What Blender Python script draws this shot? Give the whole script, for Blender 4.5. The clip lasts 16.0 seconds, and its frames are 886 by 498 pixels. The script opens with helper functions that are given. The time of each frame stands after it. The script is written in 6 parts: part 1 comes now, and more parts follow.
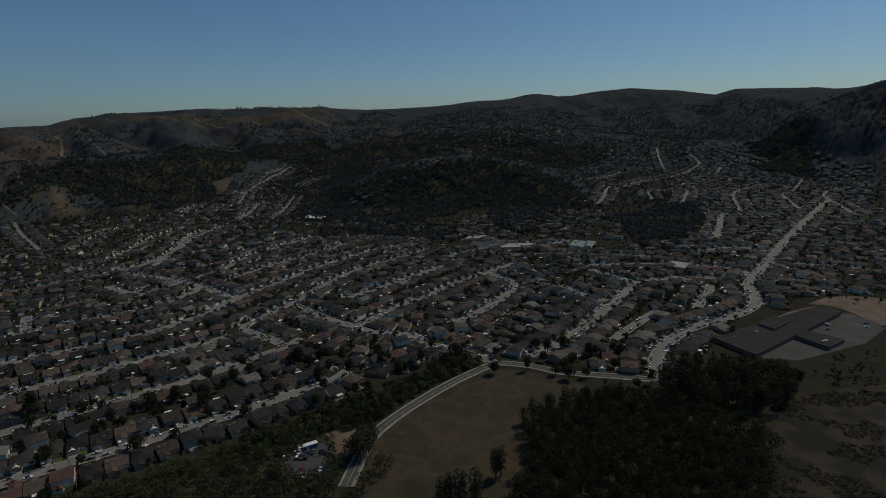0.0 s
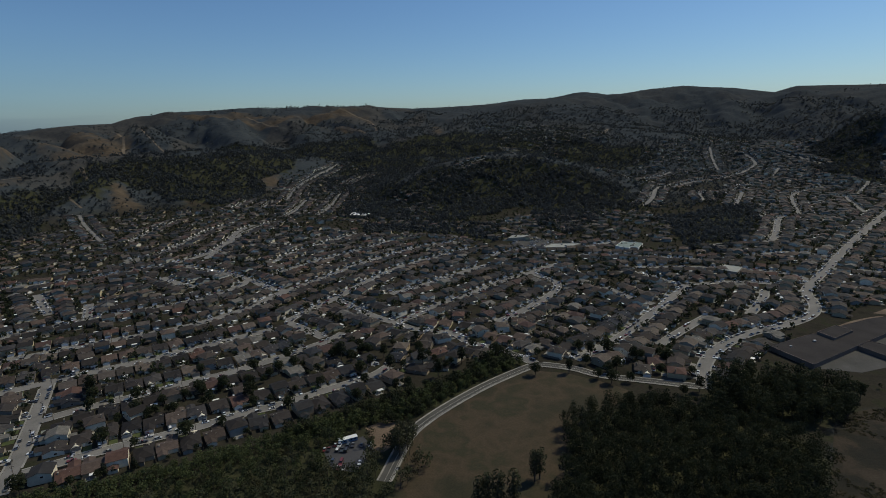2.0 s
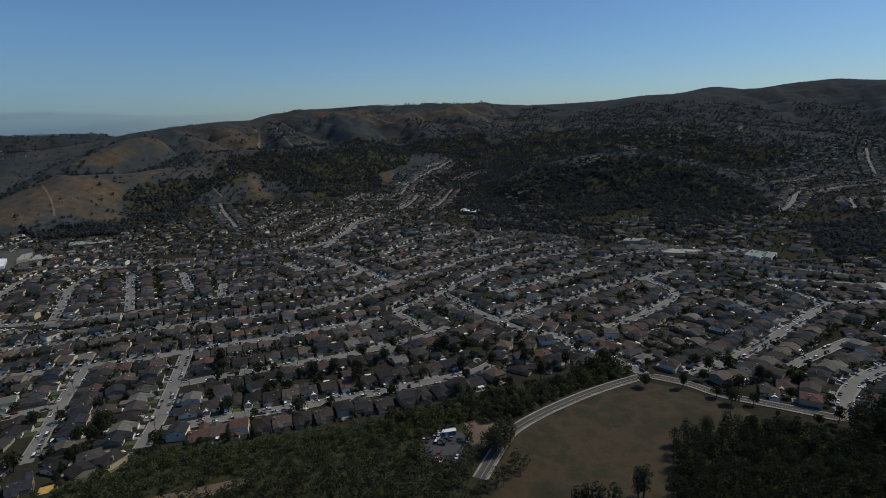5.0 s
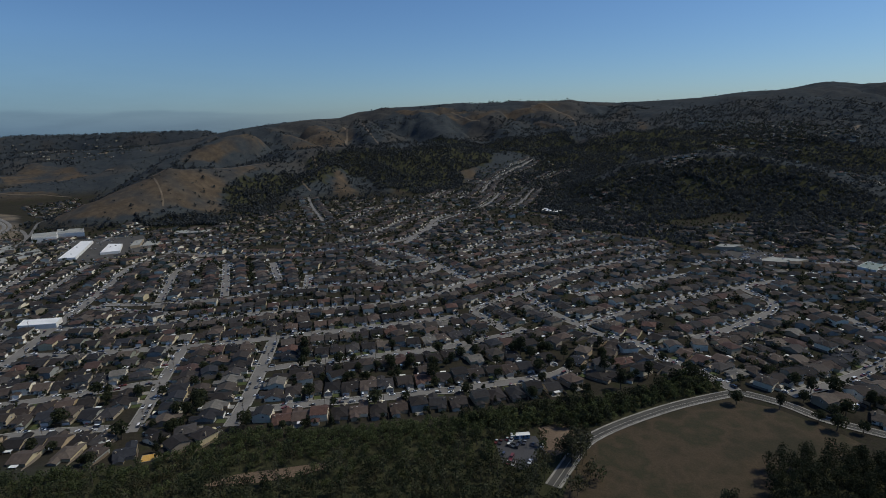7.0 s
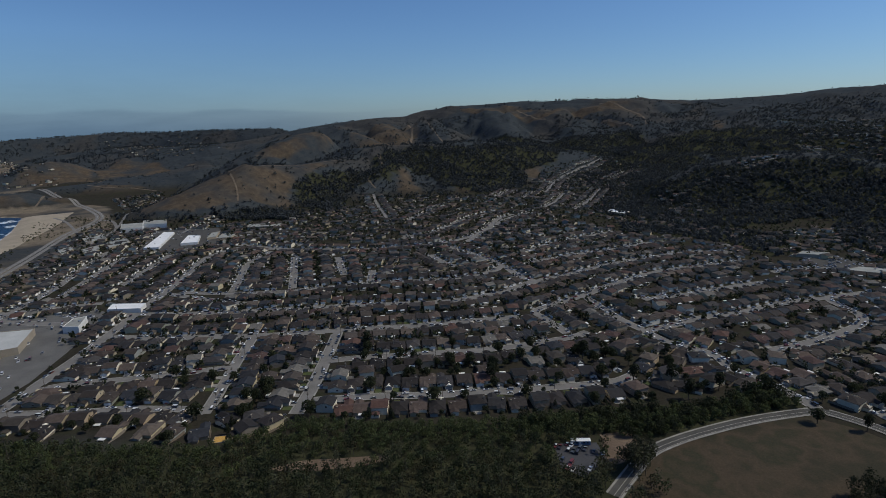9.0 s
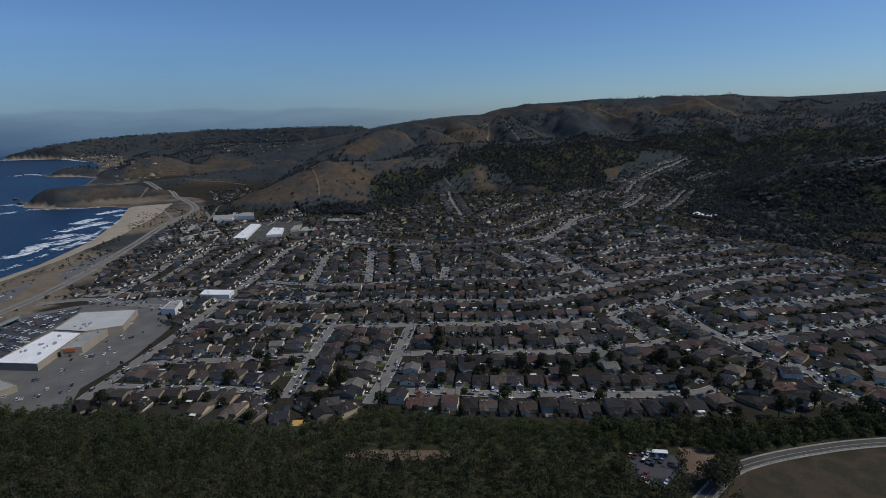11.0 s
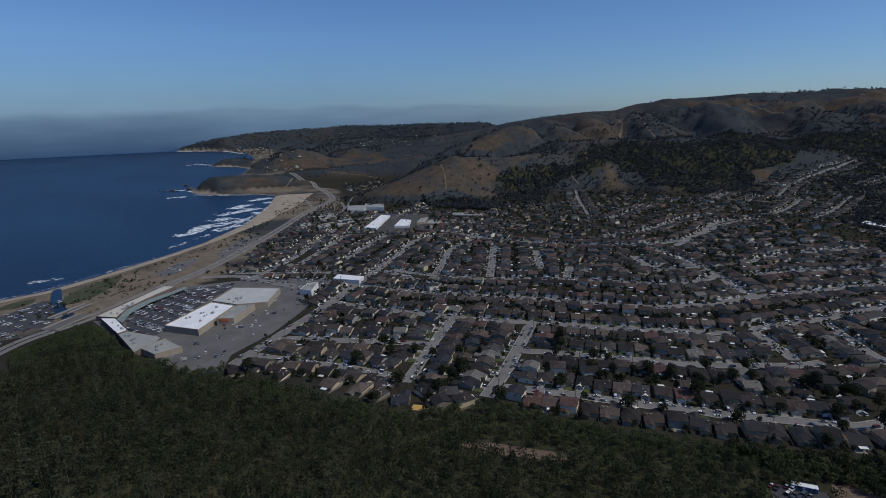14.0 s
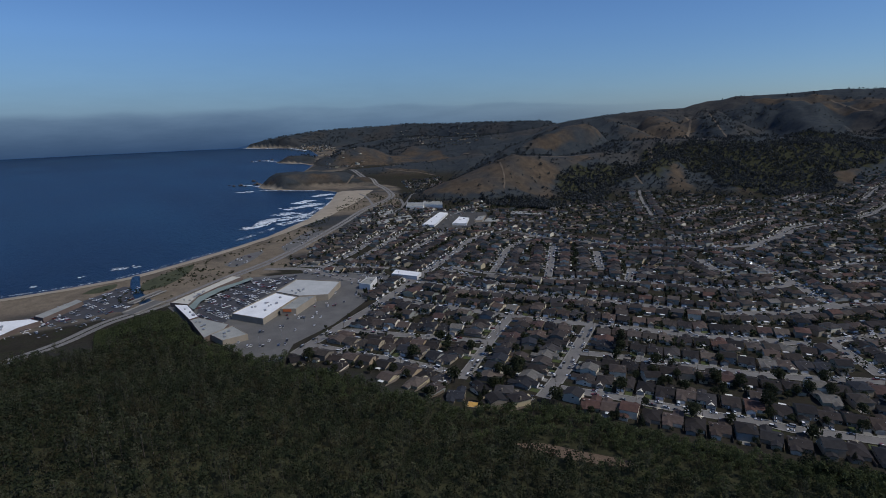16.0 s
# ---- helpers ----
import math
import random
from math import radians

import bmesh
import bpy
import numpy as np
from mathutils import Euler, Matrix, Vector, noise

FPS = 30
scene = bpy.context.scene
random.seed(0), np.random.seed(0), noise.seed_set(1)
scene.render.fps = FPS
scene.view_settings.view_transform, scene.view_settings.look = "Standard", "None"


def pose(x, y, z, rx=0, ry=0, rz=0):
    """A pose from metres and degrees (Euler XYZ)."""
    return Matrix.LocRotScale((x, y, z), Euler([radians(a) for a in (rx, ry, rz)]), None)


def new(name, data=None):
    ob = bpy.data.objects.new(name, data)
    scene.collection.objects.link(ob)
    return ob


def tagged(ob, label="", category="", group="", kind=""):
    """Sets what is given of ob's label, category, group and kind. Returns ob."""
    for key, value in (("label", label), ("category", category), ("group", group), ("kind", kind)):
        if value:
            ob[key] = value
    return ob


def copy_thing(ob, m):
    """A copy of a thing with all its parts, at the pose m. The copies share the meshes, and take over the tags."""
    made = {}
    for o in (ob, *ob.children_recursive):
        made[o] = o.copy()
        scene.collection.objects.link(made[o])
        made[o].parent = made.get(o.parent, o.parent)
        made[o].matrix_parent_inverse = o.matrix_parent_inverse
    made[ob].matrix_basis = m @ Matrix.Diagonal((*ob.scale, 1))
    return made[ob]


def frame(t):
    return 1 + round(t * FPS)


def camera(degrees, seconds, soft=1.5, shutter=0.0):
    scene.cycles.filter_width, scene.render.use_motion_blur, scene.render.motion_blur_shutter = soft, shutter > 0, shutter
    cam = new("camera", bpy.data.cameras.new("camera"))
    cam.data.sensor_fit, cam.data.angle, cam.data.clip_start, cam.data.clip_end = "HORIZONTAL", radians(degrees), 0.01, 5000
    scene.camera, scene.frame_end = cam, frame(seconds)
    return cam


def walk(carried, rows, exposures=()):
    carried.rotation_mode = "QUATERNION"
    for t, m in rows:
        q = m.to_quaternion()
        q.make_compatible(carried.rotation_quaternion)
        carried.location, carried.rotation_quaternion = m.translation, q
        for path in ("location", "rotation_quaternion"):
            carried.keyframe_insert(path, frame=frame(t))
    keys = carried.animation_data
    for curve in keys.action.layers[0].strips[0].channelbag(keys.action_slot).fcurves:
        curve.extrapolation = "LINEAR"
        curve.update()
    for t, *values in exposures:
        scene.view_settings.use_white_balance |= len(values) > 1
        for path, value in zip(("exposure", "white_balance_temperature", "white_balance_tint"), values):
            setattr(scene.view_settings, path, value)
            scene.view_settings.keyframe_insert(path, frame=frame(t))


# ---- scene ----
cam = camera(78.03, 16.0, soft=0.9)
PATH = [
    (0.0, pose(1.83, -2.02, 200.96, 76.561, 1.491, -0.257)),
    (0.5, pose(1.90, -1.88, 200.79, 76.561, 1.491, 0.675)),
    (1.0, pose(1.86, -1.72, 200.57, 76.561, 1.491, 1.832)),
    (1.5, pose(1.94, -1.32, 200.29, 76.561, 1.491, 3.060)),
    (2.0, pose(2.18, -0.82, 200.07, 76.561, 1.491, 4.358)),
    (2.5, pose(2.42, -0.53, 200.00, 76.561, 1.491, 5.859)),
    (3.0, pose(2.67, -0.34, 199.98, 76.561, 1.491, 7.597)),
    (3.5, pose(2.92, -0.00, 199.96, 76.561, 1.491, 9.759)),
    (4.0, pose(3.02, 0.43, 199.93, 76.561, 1.491, 11.815)),
    (4.5, pose(2.96, 0.78, 199.88, 76.561, 1.491, 13.877)),
    (7.0, pose(1.93, 3.17, 200.36, 76.561, 1.491, 24.518)),
    (7.5, pose(1.59, 3.09, 200.42, 76.561, 1.491, 26.253)),
    (8.0, pose(1.34, 2.81, 200.57, 76.561, 1.491, 27.650)),
    (8.5, pose(1.06, 2.60, 200.69, 76.561, 1.491, 29.257)),
    (9.0, pose(0.59, 2.59, 200.77, 76.561, 1.491, 31.069)),
    (11.5, pose(-1.09, 1.10, 200.54, 76.561, 1.491, 41.000)),
    (12.0, pose(-1.29, 0.69, 200.44, 76.561, 1.491, 43.187)),
    (12.5, pose(-1.54, 0.22, 200.23, 76.561, 1.491, 45.290)),
    (13.0, pose(-1.97, -0.26, 199.95, 76.561, 1.491, 47.451)),
    (13.5, pose(-2.63, -0.59, 199.67, 76.561, 1.491, 49.863)),
    (14.0, pose(-3.42, -0.84, 199.27, 76.561, 1.491, 51.802)),
    (14.5, pose(-4.13, -1.18, 198.83, 76.561, 1.491, 53.484)),
    (15.0, pose(-4.55, -1.58, 198.50, 76.561, 1.491, 55.278)),
    (15.5, pose(-4.76, -1.99, 198.20, 76.561, 1.491, 56.899)),
    (16.0, pose(-4.96, -2.38, 197.91, 76.561, 1.491, 57.846)),
]
walk(cam, PATH, [(0.0, -1.15, 7450, 0), (0.2, -0.8, 7450, 0), (0.4, -0.50, 7400, 1), (2.5, -0.50, 7300, 1), (4.5, -0.48, 7100, 2), (9.0, -0.48, 6750, 5), (13.0, -0.52, 6450, 8), (16.0, -0.53, 6350, 9)])

# ---- daylight: clear sky, morning sun ahead to the right of the first view ----
SUN_AZ, SUN_EL = radians(55), radians(50)
world = bpy.data.worlds.new("sky")
scene.world = world
world.use_nodes = True
wn, wl = world.node_tree.nodes, world.node_tree.links
sky = wn.new("ShaderNodeTexSky")
sky.sky_type, sky.sun_disc = "NISHITA", False
sky.sun_elevation, sky.sun_rotation = SUN_EL, SUN_AZ
sky.altitude, sky.air_density, sky.dust_density, sky.ozone_density = 200, 1.0, 0.55, 6.0
haze = wn.new("ShaderNodeMix")
haze.data_type, haze.blend_type = "RGBA", "MULTIPLY"
haze.inputs["Factor"].default_value, haze.inputs[7].default_value = 1.0, (0.77, 0.95, 1.22, 1)
wl.new(sky.outputs["Color"], haze.inputs[6])
wl.new(haze.outputs[2], wn["Background"].inputs["Color"])
wn["Background"].inputs["Strength"].default_value = 0.106
sun = new("sun", bpy.data.lights.new("sun", "SUN"))
sun.data.energy, sun.data.angle, sun.data.color = 3.6, radians(0.55), (1.0, 0.93, 0.82)
away = Vector((math.sin(SUN_AZ) * math.cos(SUN_EL), math.cos(SUN_AZ) * math.cos(SUN_EL), math.sin(SUN_EL)))
sun.matrix_world = Matrix.Translation(away * 400) @ away.to_track_quat("Z", "Y").to_matrix().to_4x4()

# ---- materials ----
def material(name, rough=0.8, metal=0.0, spec=0.3):
    m = bpy.data.materials.new(name)
    m.use_nodes = True
    b = m.node_tree.nodes["Principled BSDF"]
    b.inputs["Roughness"].default_value, b.inputs["Metallic"].default_value = rough, metal
    b.inputs["Specular IOR Level"].default_value = spec
    return m, m.node_tree.nodes, m.node_tree.links, b


def ramp(nodes, stops, constant=False):
    r = nodes.new("ShaderNodeValToRGB")
    cr = r.color_ramp
    cr.interpolation = "CONSTANT" if constant else "LINEAR"
    while len(cr.elements) < len(stops):
        cr.elements.new(0.5)
    for e, (p, c) in zip(cr.elements, stops):
        e.position, e.color = p, (*c, 1)
    return r


def noise_node(nodes, links, scale, detail=4.0, rough=0.6, coord="Object", stretch=None):
    tc = nodes.new("ShaderNodeTexCoord")
    n = nodes.new("ShaderNodeTexNoise")
    n.inputs["Scale"].default_value, n.inputs["Detail"].default_value, n.inputs["Roughness"].default_value = scale, detail, rough
    if stretch:
        mp = nodes.new("ShaderNodeMapping")
        mp.inputs["Scale"].default_value = stretch
        links.new(tc.outputs[coord], mp.inputs["Vector"])
        links.new(mp.outputs["Vector"], n.inputs["Vector"])
    else:
        links.new(tc.outputs[coord], n.inputs["Vector"])
    return n


def mix(nodes, links, kind, fac, a, b):
    x = nodes.new("ShaderNodeMix")
    x.data_type, x.blend_type = "RGBA", kind
    for sock, val in ((x.inputs["Factor"], fac), (x.inputs[6], a), (x.inputs[7], b)):
        if isinstance(val, (int, float)):
            sock.default_value = val
        elif isinstance(val, tuple):
            sock.default_value = (*val, 1)
        else:
            links.new(val, sock)
    return x.outputs[2]


def bump(nodes, links, b, height_socket, strength, distance):
    n = nodes.new("ShaderNodeBump")
    n.inputs["Strength"].default_value, n.inputs["Distance"].default_value = strength, distance
    links.new(height_socket, n.inputs["Height"])
    links.new(n.outputs["Normal"], b.inputs["Normal"])


def mottled(name, stops, scale, fine, rough=0.85, grain=0.25, relief=0.0, spec=0.25):
    """A surface with broad stains and fine grain."""
    m, n, l, b = material(name, rough, 0, spec)
    big = noise_node(n, l, scale)
    small = noise_node(n, l, fine, 3.0, 0.7)
    r = ramp(n, stops)
    l.new(big.outputs["Fac"], r.inputs["Fac"])
    g = ramp(n, [(0.3, (1 - grain,) * 3), (0.7, (1 + grain,) * 3)])
    l.new(small.outputs["Fac"], g.inputs["Fac"])
    l.new(mix(n, l, "MULTIPLY", 1.0, r.outputs["Color"], g.outputs["Color"]), b.inputs["Base Color"])
    if relief:
        bump(n, l, b, small.outputs["Fac"], 0.6, relief)
    return m


def varied(name, colours, per_island=False, rough=0.8, scale=0.6, fine=6.0, grain=0.3, spec=0.25, relief=0.0):
    """One of several base colours, by object or by island, with weathering on top."""
    m, n, l, b = material(name, rough, 0, spec)
    src = n.new("ShaderNodeNewGeometry").outputs["Random Per Island"] if per_island else n.new("ShaderNodeObjectInfo").outputs["Random"]
    r = ramp(n, [(i / len(colours), c) for i, c in enumerate(colours)], True)
    l.new(src, r.inputs["Fac"])
    big, small = noise_node(n, l, scale), noise_node(n, l, fine, 3.0, 0.7)
    g1 = ramp(n, [(0.3, (1 - grain,) * 3), (0.7, (1 + grain * 0.8,) * 3)])
    g2 = ramp(n, [(0.3, (1 - grain * 0.7,) * 3), (0.7, (1 + grain * 0.6,) * 3)])
    l.new(big.outputs["Fac"], g1.inputs["Fac"])
    l.new(small.outputs["Fac"], g2.inputs["Fac"])
    c = mix(n, l, "MULTIPLY", 1.0, r.outputs["Color"], g1.outputs["Color"])
    l.new(mix(n, l, "MULTIPLY", 1.0, c, g2.outputs["Color"]), b.inputs["Base Color"])
    if relief:
        bump(n, l, b, small.outputs["Fac"], 0.7, relief)
    return m


def plain(name, colour, rough=0.6, metal=0.0, spec=0.4, grain=0.15, fine=8.0):
    c = [tuple(v * k for v in colour) for k in (1 - grain, 1 + grain)]
    m = mottled(name, [(0.35, c[0]), (0.65, c[1])], fine * 0.15, fine, rough, grain * 0.6, 0, spec)
    m.node_tree.nodes["Principled BSDF"].inputs["Metallic"].default_value = metal
    return m


ROOFS = [(0.022, 0.021, 0.022), (0.043, 0.037, 0.033), (0.100, 0.082, 0.071), (0.037, 0.037, 0.039), (0.042, 0.035, 0.032),
         (0.097, 0.085, 0.077), (0.031, 0.029, 0.029), (0.108, 0.081, 0.067), (0.066, 0.063, 0.062), (0.075, 0.066, 0.059),
         (0.047, 0.042, 0.040), (0.061, 0.055, 0.049), (0.039, 0.035, 0.035), (0.035, 0.032, 0.032), (0.062, 0.049, 0.042),
         (0.082, 0.055, 0.050), (0.026, 0.025, 0.026), (0.029, 0.026, 0.025), (0.047, 0.041, 0.038), (0.051, 0.050, 0.053),
         (0.068, 0.057, 0.051), (0.062, 0.053, 0.047), (0.032, 0.029, 0.028), (0.104, 0.081, 0.070)]
WALLS = [(0.36, 0.32, 0.26), (0.62, 0.60, 0.55), (0.26, 0.24, 0.21), (0.24, 0.26, 0.28), (0.34, 0.28, 0.22), (0.68, 0.66, 0.62), (0.20, 0.22, 0.21),
         (0.30, 0.28, 0.25), (0.42, 0.38, 0.29), (0.19, 0.175, 0.165), (0.55, 0.53, 0.48), (0.28, 0.25, 0.21)]
PAINTS = [(0.72, 0.72, 0.72), (0.03, 0.03, 0.035), (0.34, 0.35, 0.36), (0.06, 0.07, 0.08), (0.66, 0.66, 0.64), (0.14, 0.03, 0.03), (0.04, 0.06, 0.11),
          (0.42, 0.41, 0.38), (0.10, 0.10, 0.11), (0.5, 0.5, 0.52), (0.045, 0.045, 0.05), (0.74, 0.74, 0.73), (0.25, 0.25, 0.26), (0.08, 0.085, 0.09)]
WALLS = [(r * 1.06, g, b_ * 0.86) for r, g, b_ in WALLS]
ROOFS = [(r * 0.84, g * 0.80, b_ * 0.78) for r, g, b_ in ROOFS] + [(0.105, 0.085, 0.070), (0.090, 0.052, 0.042), (0.135, 0.126, 0.112), (0.024, 0.024, 0.027), (0.030, 0.032, 0.038)]
roof_mat = varied("roof_shingle", ROOFS, False, 0.9, 0.35, 3.0, 0.28, 0.2, 0.03)
varied("roof_shingle_far", [c for c in ROOFS if c[0] < 0.16 or c[1] > 0.1], True, 0.9, 0.35, 3.0, 0.28, 0.2)
wall_mat = varied("stucco_wall", WALLS, False, 0.9, 0.5, 7.0, 0.12)
varied("stucco_wall_far", WALLS, True, 0.9, 0.5, 7.0, 0.12)
paint_mat = varied("car_paint", PAINTS, False, 0.28, 0.8, 5.0, 0.05, 0.5)
varied("car_paint_far", PAINTS, True, 0.28, 0.8, 5.0, 0.05, 0.5)
trim_mat = plain("white_trim_paint", (0.70, 0.69, 0.66), 0.6, 0, 0.4, 0.08)
door_mat = varied("painted_door", [(0.62, 0.61, 0.58), (0.45, 0.40, 0.33), (0.70, 0.69, 0.66), (0.25, 0.22, 0.19), (0.38, 0.36, 0.33)], False, 0.6, 0.8, 6.0, 0.1)
glass_mat = plain("window_glass", (0.02, 0.025, 0.03), 0.08, 0, 0.9, 0.1)
tyre_mat = plain("tyre_rubber", (0.02, 0.02, 0.02), 0.85)
light_mat = plain("lamp_glass", (0.6, 0.58, 0.54), 0.2)
concrete_mat = mottled("concrete", [(0.3, (0.18, 0.17, 0.155)), (0.55, (0.25, 0.238, 0.215)), (0.8, (0.34, 0.322, 0.295))], 0.12, 2.5, 0.9, 0.15)
asphalt_mat = mottled("street_asphalt", [(0.3, (0.135, 0.128, 0.118)), (0.55, (0.175, 0.165, 0.152)), (0.8, (0.21, 0.198, 0.182))], 0.05, 1.6, 0.9, 0.14)
lot_mat = mottled("parking_asphalt", [(0.3, (0.045, 0.045, 0.05)), (0.6, (0.06, 0.06, 0.065)), (0.8, (0.085, 0.083, 0.083))], 0.06, 1.4, 0.9, 0.18)
pale_lot_mat = mottled("old_paving", [(0.3, (0.095, 0.092, 0.087)), (0.6, (0.128, 0.123, 0.115)), (0.8, (0.158, 0.152, 0.140))], 0.05, 1.4, 0.9, 0.14)
mark_mat = plain("road_marking", (0.42, 0.40, 0.34), 0.8, 0, 0.3, 0.2)
fence_mat = varied("fence_wood", [(0.16, 0.125, 0.095), (0.20, 0.165, 0.13), (0.13, 0.11, 0.095)], False, 0.9, 0.7, 6.0, 0.2)
pole_mat = plain("pole_wood", (0.11, 0.085, 0.065), 0.9, 0, 0.2, 0.3, 3.0)
metal_mat = plain("grey_metal", (0.38, 0.38, 0.38), 0.45, 0.7)
lawn_mat = mottled("lawn", [(0.3, (0.045, 0.062, 0.022)), (0.55, (0.075, 0.085, 0.032)), (0.8, (0.15, 0.13, 0.065))], 0.16, 2.0, 0.95, 0.3)
white_roof_mat = mottled("white_membrane_roof", [(0.3, (0.66, 0.66, 0.65)), (0.7, (0.80, 0.80, 0.79))], 0.05, 0.5, 0.6, 0.06)
cream_roof_mat = mottled("cream_gravel_roof", [(0.3, (0.40, 0.38, 0.32)), (0.7, (0.52, 0.49, 0.42))], 0.06, 0.8, 0.8, 0.1)
pale_roof_mat = mottled("pale_grey_roof", [(0.3, (0.36, 0.365, 0.35)), (0.7, (0.46, 0.46, 0.44))], 0.06, 0.9, 0.85, 0.1)
grey_roof_mat = mottled("gravel_roof", [(0.3, (0.22, 0.225, 0.21)), (0.7, (0.32, 0.32, 0.29))], 0.06, 1.2, 0.9, 0.12)
green_roof_mat = mottled("green_grey_roof", [(0.3, (0.15, 0.19, 0.175)), (0.7, (0.21, 0.25, 0.23))], 0.08, 1.0, 0.8, 0.1)
dark_roof_mat = mottled("dark_flat_roof", [(0.3, (0.036, 0.033, 0.033)), (0.7, (0.052, 0.047, 0.046))], 0.06, 1.0, 1.0, 0.15, 0, 0.05)
tan_wall_mat = mottled("tan_wall", [(0.3, (0.27, 0.23, 0.175)), (0.7, (0.34, 0.29, 0.225))], 0.1, 2.0, 0.9, 0.1)
dark_wall_mat = mottled("brown_wall", [(0.3, (0.12, 0.09, 0.075)), (0.7, (0.17, 0.13, 0.11))], 0.1, 2.0, 0.9, 0.1)
white_wall_mat = mottled("white_wall", [(0.3, (0.58, 0.57, 0.54)), (0.7, (0.70, 0.69, 0.66))], 0.1, 2.0, 0.85, 0.08)
orange_mat = plain("orange_sign_panel", (0.50, 0.13, 0.04), 0.6)
tarp_mat = plain("yellow_tarpaulin", (0.52, 0.30, 0.075), 0.7)
blue_mat = plain("blue_cladding", (0.10, 0.19, 0.30), 0.6)
bark_mat = mottled("bark", [(0.3, (0.055, 0.045, 0.036)), (0.7, (0.125, 0.108, 0.09))], 0.8, 5.0, 0.95, 0.3)
rock_mat = mottled("sea_rock", [(0.3, (0.07, 0.06, 0.055)), (0.7, (0.13, 0.11, 0.10))], 0.08, 0.8, 0.9, 0.3, 0.3)
foam_mat = mottled("surf_foam", [(0.3, (0.36, 0.41, 0.45)), (0.5, (0.52, 0.57, 0.60)), (0.7, (0.74, 0.77, 0.79))], 0.05, 0.4, 0.8, 0.1)


def leaves(name, colours):
    m, n, l, b = material(name, 0.8, 0, 0.1)
    info = n.new("ShaderNodeNewGeometry")
    r = ramp(n, [(i / (len(colours) - 1), c) for i, c in enumerate(colours)])
    l.new(info.outputs["Random Per Island"], r.inputs["Fac"])
    broad = noise_node(n, l, 0.035, 3.0)
    g = ramp(n, [(0.3, (0.72, 0.72, 0.72)), (0.7, (1.3, 1.25, 1.15))])
    l.new(broad.outputs["Fac"], g.inputs["Fac"])
    c = mix(n, l, "MULTIPLY", 1.0, r.outputs["Color"], g.outputs["Color"])
    l.new(c, b.inputs["Base Color"])
    t, x, out = n.new("ShaderNodeBsdfTranslucent"), n.new("ShaderNodeMixShader"), n["Material Output"]
    l.new(c, t.inputs["Color"])
    x.inputs[0].default_value = 0.42
    l.new(b.outputs[0], x.inputs[1]), l.new(t.outputs[0], x.inputs[2]), l.new(x.outputs[0], out.inputs["Surface"])
    return m


leaf_mats = {
    "pine": leaves("pine_needles", [(0.025, 0.031, 0.019), (0.030, 0.037, 0.022), (0.036, 0.042, 0.025)]),
    "broad": leaves("broad_leaves", [(0.060, 0.078, 0.036), (0.070, 0.088, 0.041), (0.082, 0.096, 0.047)]),
    "gum": leaves("gum_leaves", [(0.048, 0.056, 0.034), (0.058, 0.065, 0.039), (0.070, 0.074, 0.045), (0.086, 0.082, 0.054)]),
    "garden": leaves("garden_leaves", [(0.026, 0.034, 0.020), (0.034, 0.043, 0.024), (0.046, 0.054, 0.030), (0.060, 0.066, 0.036)]),
    "forest": leaves("forest_leaves", [(0.032, 0.042, 0.024), (0.040, 0.050, 0.028), (0.050, 0.058, 0.032)]),
    "olive": leaves("olive_leaves", [(0.044, 0.048, 0.026), (0.056, 0.054, 0.031), (0.068, 0.060, 0.037)]),
    "scrub": leaves("scrub_leaves", [(0.035, 0.04, 0.02), (0.06, 0.06, 0.032), (0.10, 0.085, 0.05)]),
    # distance haze put into the leaf colour: bluer and paler than near leaves
    "far": leaves("hazed_far_leaves", [(0.046, 0.054, 0.061), (0.054, 0.062, 0.068), (0.063, 0.069, 0.072)]),
}

# the ground: town soil, dry grass, woodland floor and sand, by the cover map of the sheet
ground_mat, n, l, b = material("open_ground", 1.0, 0, 0.02)
cover = n.new("ShaderNodeVertexColor")
cover.layer_name = "cover"
sep = n.new("ShaderNodeSeparateColor")
l.new(cover.outputs["Color"], sep.inputs["Color"])
patch, grain = noise_node(n, l, 0.06, 5.0, 0.65), noise_node(n, l, 0.5, 4.0, 0.7)


def tint(src, stops):
    r = ramp(n, stops)
    l.new(src.outputs["Fac"], r.inputs["Fac"])
    return r.outputs["Color"]


grass_map = n.new("ShaderNodeVertexColor")
grass_map.layer_name = "grass"
bare_grass = tint(patch, [(0.3, (0.056, 0.045, 0.033)), (0.5, (0.080, 0.062, 0.045)), (0.75, (0.118, 0.091, 0.065))])
# brush colour carries a painted blue-grey haze of the distant hills
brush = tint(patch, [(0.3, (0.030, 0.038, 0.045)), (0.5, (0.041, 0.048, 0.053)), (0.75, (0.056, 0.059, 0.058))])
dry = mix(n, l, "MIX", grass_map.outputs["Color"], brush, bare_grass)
town = tint(patch, [(0.3, (0.022, 0.021, 0.016)), (0.5, (0.036, 0.032, 0.025)), (0.62, (0.030, 0.032, 0.019)), (0.8, (0.070, 0.062, 0.050))])
floor_ = tint(patch, [(0.3, (0.030, 0.032, 0.018)), (0.7, (0.052, 0.052, 0.030))])
sand = tint(patch, [(0.3, (0.26, 0.215, 0.155)), (0.7, (0.36, 0.30, 0.225))])
c = mix(n, l, "MIX", sep.outputs["Green"], dry, town)
c = mix(n, l, "MIX", sep.outputs["Blue"], c, floor_)
c = mix(n, l, "MIX", sep.outputs["Red"], c, sand)
l.new(mix(n, l, "MULTIPLY", 1.0, c, tint(grain, [(0.3, (0.78, 0.78, 0.78)), (0.7, (1.2, 1.2, 1.2))])), b.inputs["Base Color"])
